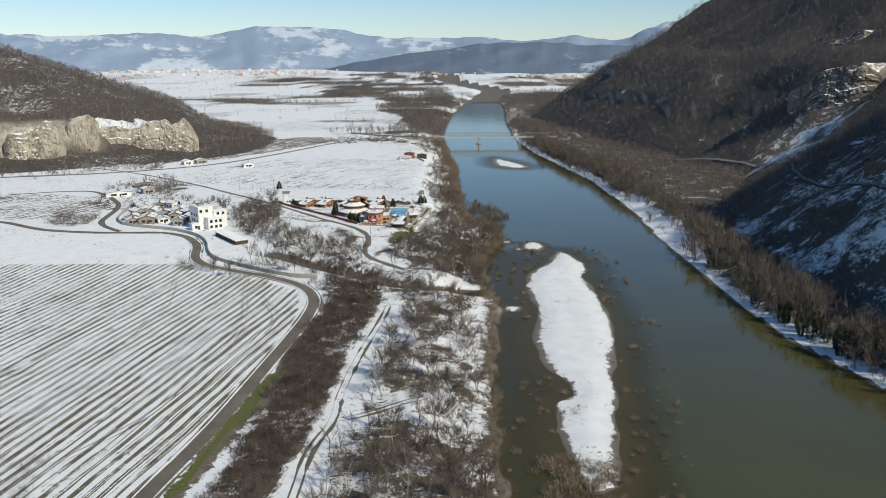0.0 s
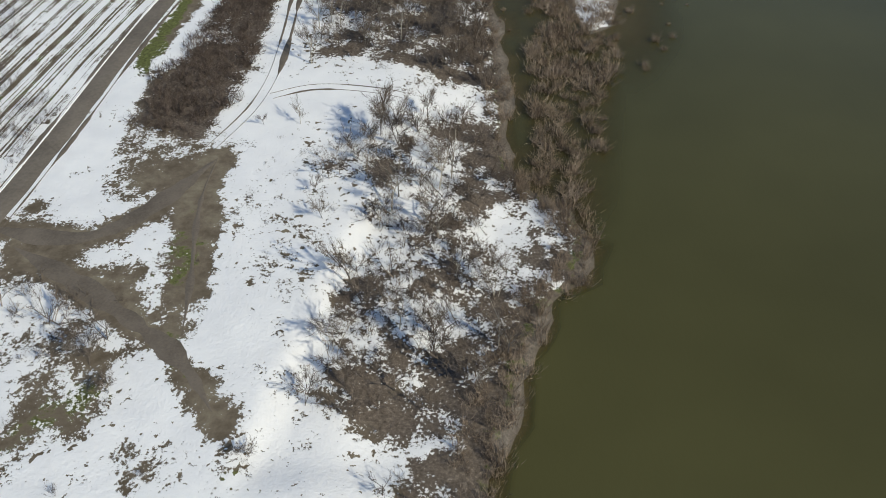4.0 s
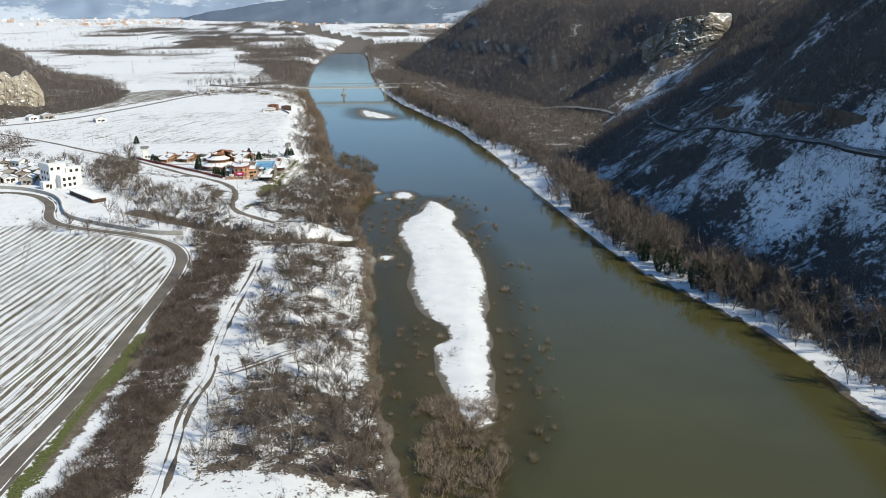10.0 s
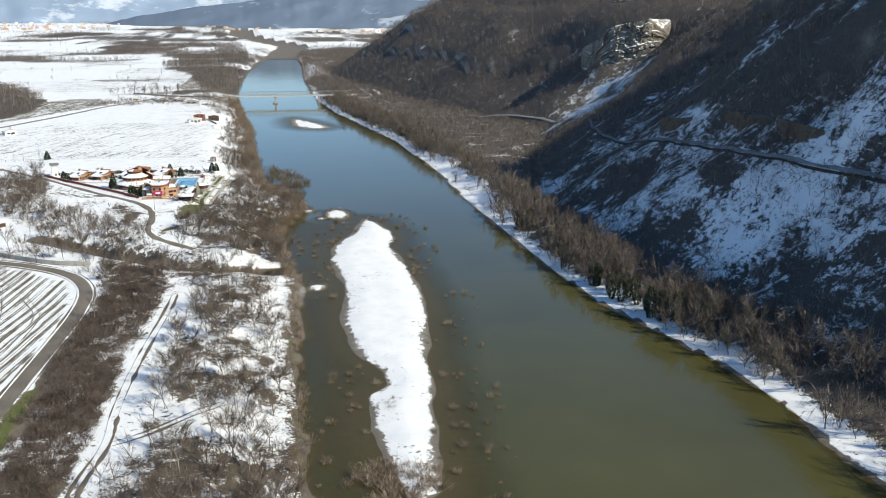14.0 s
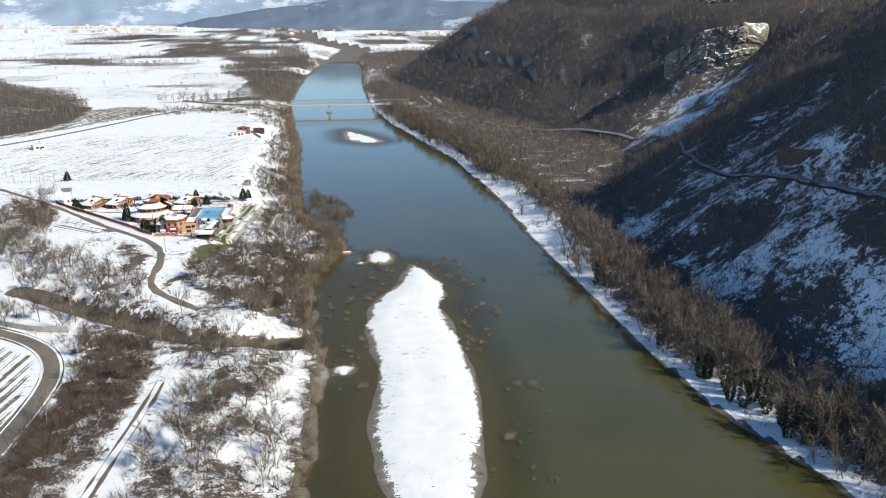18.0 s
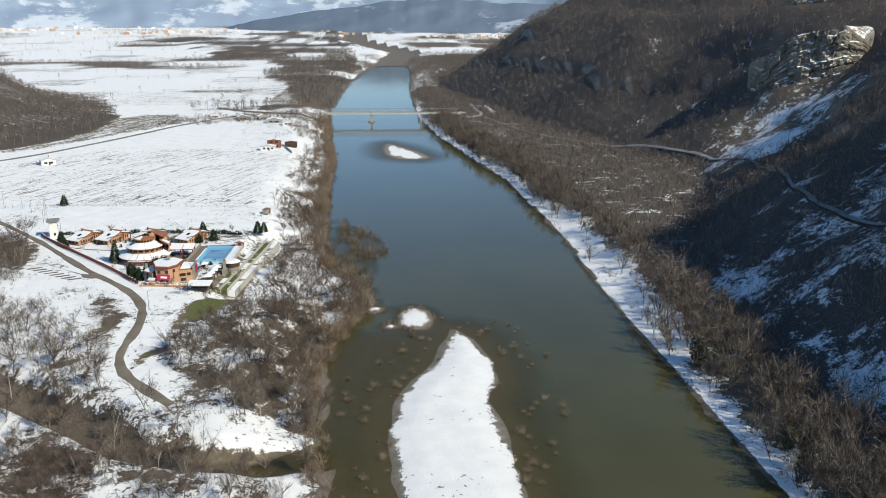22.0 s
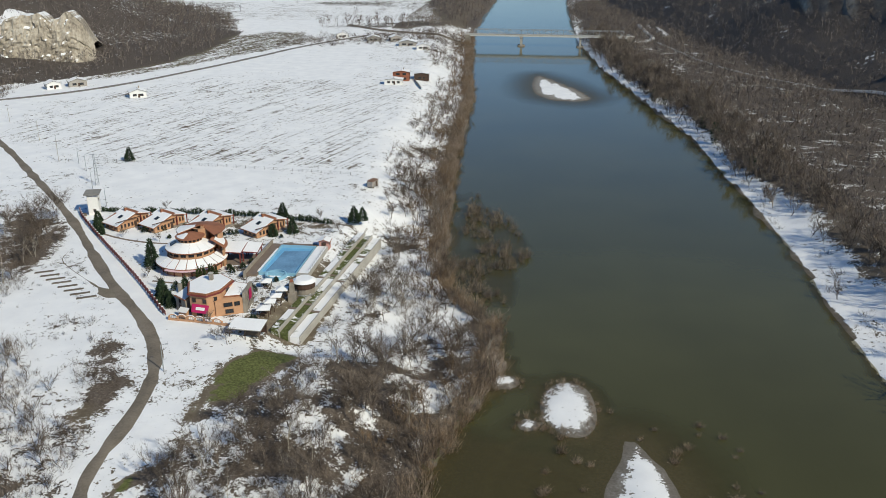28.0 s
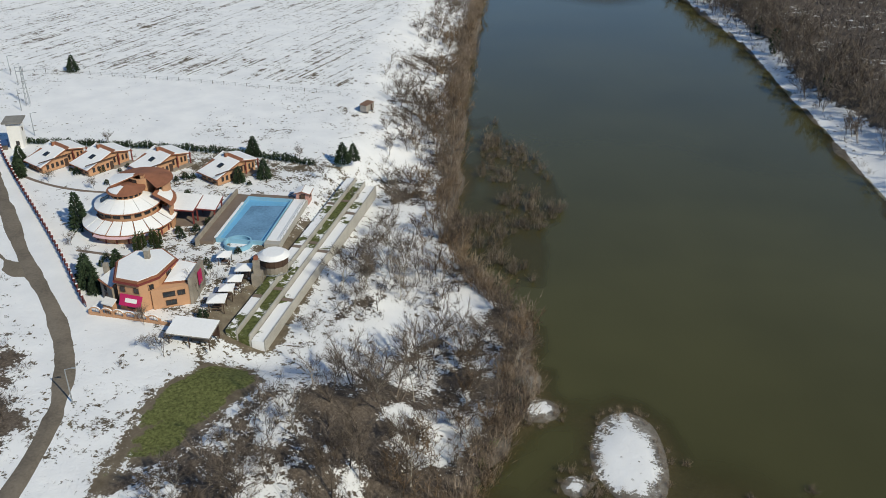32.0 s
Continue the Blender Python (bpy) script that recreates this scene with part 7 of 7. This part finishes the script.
# wall beside the bend of the road
p = resample(arr((-204, 553), (-199, 521), (-195, 501), (-187, 486), (-178, 479.5), (-167, 475), (-154, 470), (-142, 461.5), (-131.5, 451), (-123.5, 436), (-118, 416), (-111, 403.5), (-97, 392), (-80, 379), (-67, 371.5), (-54, 369)), 3.0)
root = thing("road_wall", 0, 0, 0, 0, "pale concrete parapet wall following the road's bend", "wall")
me_w = None
for q, r in zip(p[:-1], p[1:]):
    ln = math.hypot(*(r - q)) + 0.02
    if me_w is None:
        bm = box_bm(0, 0, -0.5, 3.02, 0.4, 2.2)
        me_w = bpy.data.meshes.new("wall_panel")
        bm.to_mesh(me_w)
        bm.free()
        me_w.materials.append(CONCRETE)
    ob = new("wall_panel", me_w)
    ob.parent = root
    c = (q + r) / 2
    ob.matrix_basis = Matrix.Translation((c[0], c[1], ground_z(*c))) @ Matrix.Rotation(math.atan2(r[1] - q[1], r[0] - q[0]), 4, 'Z')


# ---- poles ----
def pole(x, y, h, label, lamp=False, z=None):
    root = thing("street_lamp" if lamp else "power_pole", x, y, ground_z(x, y), rng.uniform(0, 1), label, "pole", "lane poles")
    part("shaft", stick_bm([(0, 0, -0.3), (0, 0, h)], [0.14, 0.08], 8), CONCRETE if not lamp else STEEL, root)
    if lamp:
        part("arm", stick_bm([(0, 0, h - 0.1), (1.2, 0, h + 0.2)], 0.05), STEEL, root)
        part("lantern", box_bm(1.4, 0, h + 0.1, 0.6, 0.25, 0.14), STEEL, root)
    else:
        part("crossarm", box_bm(0, 0, h - 0.6, 1.8, 0.12, 0.12), DARK_WOOD, root)
        for k in (-0.8, 0, 0.8):
            part("insulator", box_bm(k, 0, h - 0.48, 0.1, 0.1, 0.2), WHITE, root)


def pylon(x, y, h):
    root = thing("lattice_pylon", x, y, ground_z(x, y), 0.3, "grey steel lattice power pylon beside the lane", "pylon")
    for sx in (-1, 1):
        for sy in (-1, 1):
            part("leg", stick_bm([(sx * 0.6, sy * 0.6, -0.3), (sx * 0.2, sy * 0.2, h)], 0.06, 4), STEEL, root)
    for k in range(8):
        z0, z1 = h * k / 8, h * (k + 1) / 8
        w0, w1 = 0.6 - 0.4 * k / 8, 0.6 - 0.4 * (k + 1) / 8
        for s in (-1, 1):
            part("brace", stick_bm([(-w0, s * w0, z0), (w1, s * w1, z1)], 0.035, 4), STEEL, root)
            part("brace", stick_bm([(s * w0, w0, z0), (s * w1, -w1, z1)], 0.035, 4), STEEL, root)
    for zz in (h - 0.3, h - 1.6):
        part("arm", box_bm(0, 0, zz, 3.0, 0.12, 0.12), STEEL, root)


pylon(-118.5, 590.0, 12.0)
for x, y, h in ((-90, 425, 9), (-134, 474, 8), (-64, 400, 8), (-150, 622, 9), (-176, 655, 9), (-210, 690, 9), (-100, 470, 8)):
    pole(x, y, h, "weathered concrete power pole with crossarm")
for x, y in ((-132, 609), (-118, 585), (-104, 566), (-160, 640), (-140, 619), (-40, 455)):
    pole(x, y, 6.5, "slim grey street lamp beside the lane", True)

# wire fence across the northern field
root = thing("field_fence", 0, 0, 0, 0, "thin post and wire fence across the snowy field", "fence")
p = resample(arr((-150, 622), (-129, 624), (-79, 619), (-24, 611)), 4.0)
bm = box_bm(0, 0, -0.2, 0.12, 0.12, 1.4)
me_p = bpy.data.meshes.new("post")
bm.to_mesh(me_p)
bm.free()
me_p.materials.append(BARK)
for q in p:
    ob = new("post", me_p)
    ob.parent = root
    ob.matrix_basis = Matrix.Translation((q[0], q[1], ground_z(*q)))
for h in (0.5, 1.0):
    part("wire", stick_bm([(q[0], q[1], ground_z(*q) + h) for q in p], 0.025, 4), STEEL, root)
q = resample(arr((-150, 622), (-129, 624), (-79, 619), (-24, 611)), 1.6)
keep = rng.random(len(q)) < 0.55
scatter("fence_weeds", SHRUBS, q[keep, 0], q[keep, 1], rng.uniform(0.3, 0.7, int(keep.sum())), TWIGS, "dry weeds along the field fence", "weeds")

# sleepers of the parking steps above the lane
for k in range(8):
    u = k / 7
    x, y = -95 + 20 * u, 507 - 16 * u
    root = thing("parking_strip", x, y, ground_z(x, y), 0.45, "earth parking strip between rows of snow", "parking", "parking strips")
    part("bed", box_bm(0, 0, -0.1, 5.0, 1.0, 0.28, bevel=0.1), DIRT, root)


# ---- town and pylons far off ----
def far_town():
    x, y = spots(-1500, 900, 3300, 4050, 26.0, lambda x, y: 0.28 * smooth(fractal(x * 0.4, y, 260, 2, 131), -0.05, 0.25))
    vs, fs = [], []
    cube = np.array([(sx, sy, sz) for sz in (0, 1) for sx, sy in ((-1, -1), (1, -1), (1, 1), (-1, 1))], float)
    quads = np.array([(0, 1, 5, 4), (1, 2, 6, 5), (2, 3, 7, 6), (3, 0, 4, 7), (4, 5, 6, 7)])
    for k, (px, py) in enumerate(zip(x, y)):
        s = rng.uniform(4, 8)
        vs.append(cube * [s, s * 0.8, rng.uniform(5, 11)] + [px, py, ground_z(px, py)])
        fs.append(quads + 8 * k)
    m = Mat("far_town_walls", 0.9, 0.1)
    m.color(m.ramp(m.island(), (0.2, (0.55, 0.5, 0.46)), (0.5, (0.5, 0.3, 0.2)), (0.8, (0.75, 0.74, 0.72))))
    if vs:
        tagged(new("far_town", mesh_from("far_town", np.concatenate(vs), np.concatenate(fs), m.m)), "scattered houses of a far town on the plain", "town", kind="stuff")


far_town()


# ---- crags ----
def crag_material(name, k):
    m = Mat(name, 0.9, 0.15)
    sep = m.n("ShaderNodeMapping")
    sep.inputs["Scale"].default_value = (1.0, 1.0, 0.35)
    m.link(m.co, sep.inputs[0])
    v = m.math('ADD', m.math('MULTIPLY', m.noise(9.0, 7, 0.65, sep.outputs[0]), 0.7), m.math('MULTIPLY', m.noise(1.5, 5, 0.6), 0.35))
    rock = m.ramp(v, (0.3, (0.07, 0.062, 0.052)), (0.45, (0.20 * k, 0.172 * k, 0.135 * k)), (0.58, (0.35 * k, 0.31 * k, 0.25 * k)), (0.75, (0.45 * k, 0.43 * k, 0.385 * k)))
    flat = m.n("ShaderNodeSeparateXYZ")
    m.link(m.t.nodes["Geometry"].outputs["Normal"], flat.inputs[0])
    lies = m.step(m.math('ADD', flat.outputs[2], m.math('MULTIPLY', m.math('SUBTRACT', m.noise(3.0, 4), 0.5), 0.8)), 0.62, 0.8)
    m.color(m.mix(lies, rock, (0.8, 0.8, 0.8)))
    m.bump(v, 0.8, 1.2)
    return m.m


LIMESTONE, PALE_LIMESTONE = crag_material("limestone", 0.72), crag_material("pale_limestone", 1.3)


def crag(x, y, w, d, h, rot, seed, label, sink=4.0, free=False):
    """A rough limestone cliff: fractured upright faces with ledges, its back buried in the slope."""
    n, k = (110, 46) if h > 30 else (64, 24)
    u, v = np.meshgrid(np.linspace(-1, 1, n), np.linspace(0, 1, k))
    px = u * w / 2 + 0.6 * value_noise(u * 40, v * 30, 4, seed + 1)
    ends = 1 - np.abs(u) ** (5 if free else 4)
    cols, beds = np.floor((px + 1.5 * value_noise(px, v * h, 6, seed)) / (0.07 * w + 1.5)), np.floor(v * h / 4.5 + 0.6 * value_noise(px, v * 0, 12, seed + 8))
    block = (0.9 if free else 2.6) * lattice(cols, beds, seed) + 1.6 * lattice(cols * 0, beds, seed + 1) + 1.2 * lattice(np.floor(px / 1.7), np.floor(v * h / 1.9), seed + 2)
    ledge = 0.5 * value_noise(px, v * h * 2.5, 3.0, seed + 6)
    py = -d / 2 * ends * (1 - 0.3 * v) - block * ends * (0.8 if h < 8 else min(1.3, h / 13)) + ledge + 0.1 * h * v
    top = h * (0.35 + 0.65 * ends) * (1 + 0.10 * value_noise(px, u * 0, 0.22 * w, seed + 2) + 0.06 * value_noise(px, u * 0, 3, seed + 4))
    c, s, z0 = math.cos(rot), math.sin(rot), ground_z(x, y)
    behind = terrain(x + c * px[-1] - s * d * 0.7, y + s * px[-1] + c * d * 0.7) - z0
    before = terrain(x + c * px[0] + s * d * 0.6, y + s * px[0] - c * d * 0.6) - z0 - sink
    head = np.clip(np.minimum(top[-1], behind + 1.5), before + 1.5, None)
    pz = before + v * (head - before)
    if free:
        far = terrain(x + c * px[-1] - s * d * 3, y + s * px[-1] + c * d * 3) - z0
        pz = before + v * (top * (0.88 + 0.24 * value_noise(px, u * 0, 11, seed + 11)) - before)
        head = pz[-1]
        back = np.concatenate([np.c_[px[-1], np.full(n, d), head * 0.97], np.c_[px[-1], np.full(n, d * 3), far - 1.0]])
    else:
        back = np.c_[px[-1], np.full(n, d * 0.9), behind - 0.5]
    verts = np.concatenate([np.c_[px.ravel(), py.ravel(), pz.ravel()], back])
    rows = k + len(back) // n
    i = np.arange((rows - 1) * n).reshape(rows - 1, n)[:, :-1].ravel()
    ob = new("limestone_crag", mesh_from("limestone_crag", verts, np.c_[i, i + 1, i + n + 1, i + n], LIMESTONE, False))
    ob.matrix_basis = Matrix.Translation((x, y, z0)) @ Matrix.Rotation(rot, 4, 'Z')
    if free:
        ob.data.materials.clear()
        ob.data.materials.append(PALE_LIMESTONE)
    return tagged(ob, label, "cliff", kind="structure")


crag(-278, 850, 68, 16, 27, 0.3, 7, "white and ochre limestone crag on the hillside", free=True)
crag(-341, 811, 30, 12, 14, 0.4, 5, "pale grey limestone crag below the wooded hill", free=True)
crag(-318, 836, 84, 10, 12, 0.6, 9, "long grey limestone ledge joining the crags", free=True)
crag(-372, 778, 52, 18, 29, 0.35, 3, "pale grey limestone crag along the hillside", free=True)
OCHRE = plain("ochre_rock", (0.15, 0.115, 0.085), 1.5, 0.95, 0.5, 0.9)
for x, y, w, rot, sd in ((208, 402, 34, -1.5, 21), (211, 350, 34, -1.55, 22), (212, 317, 30, -1.6, 23)):
    c = crag(x, y, w, 3, 2.6, rot, sd, "brown weathered rock band on the shaded slope", 3.0)
    c.data.materials.clear()
    c.data.materials.append(OCHRE)
crag(338, 752, 80, 34, 33, -0.75, 31, "tall ochre limestone cliff high on the sunlit hill", 6.0)
crag(388, 842, 50, 14, 13, -0.8, 35, "limestone crag near the hill's skyline", 5.0)
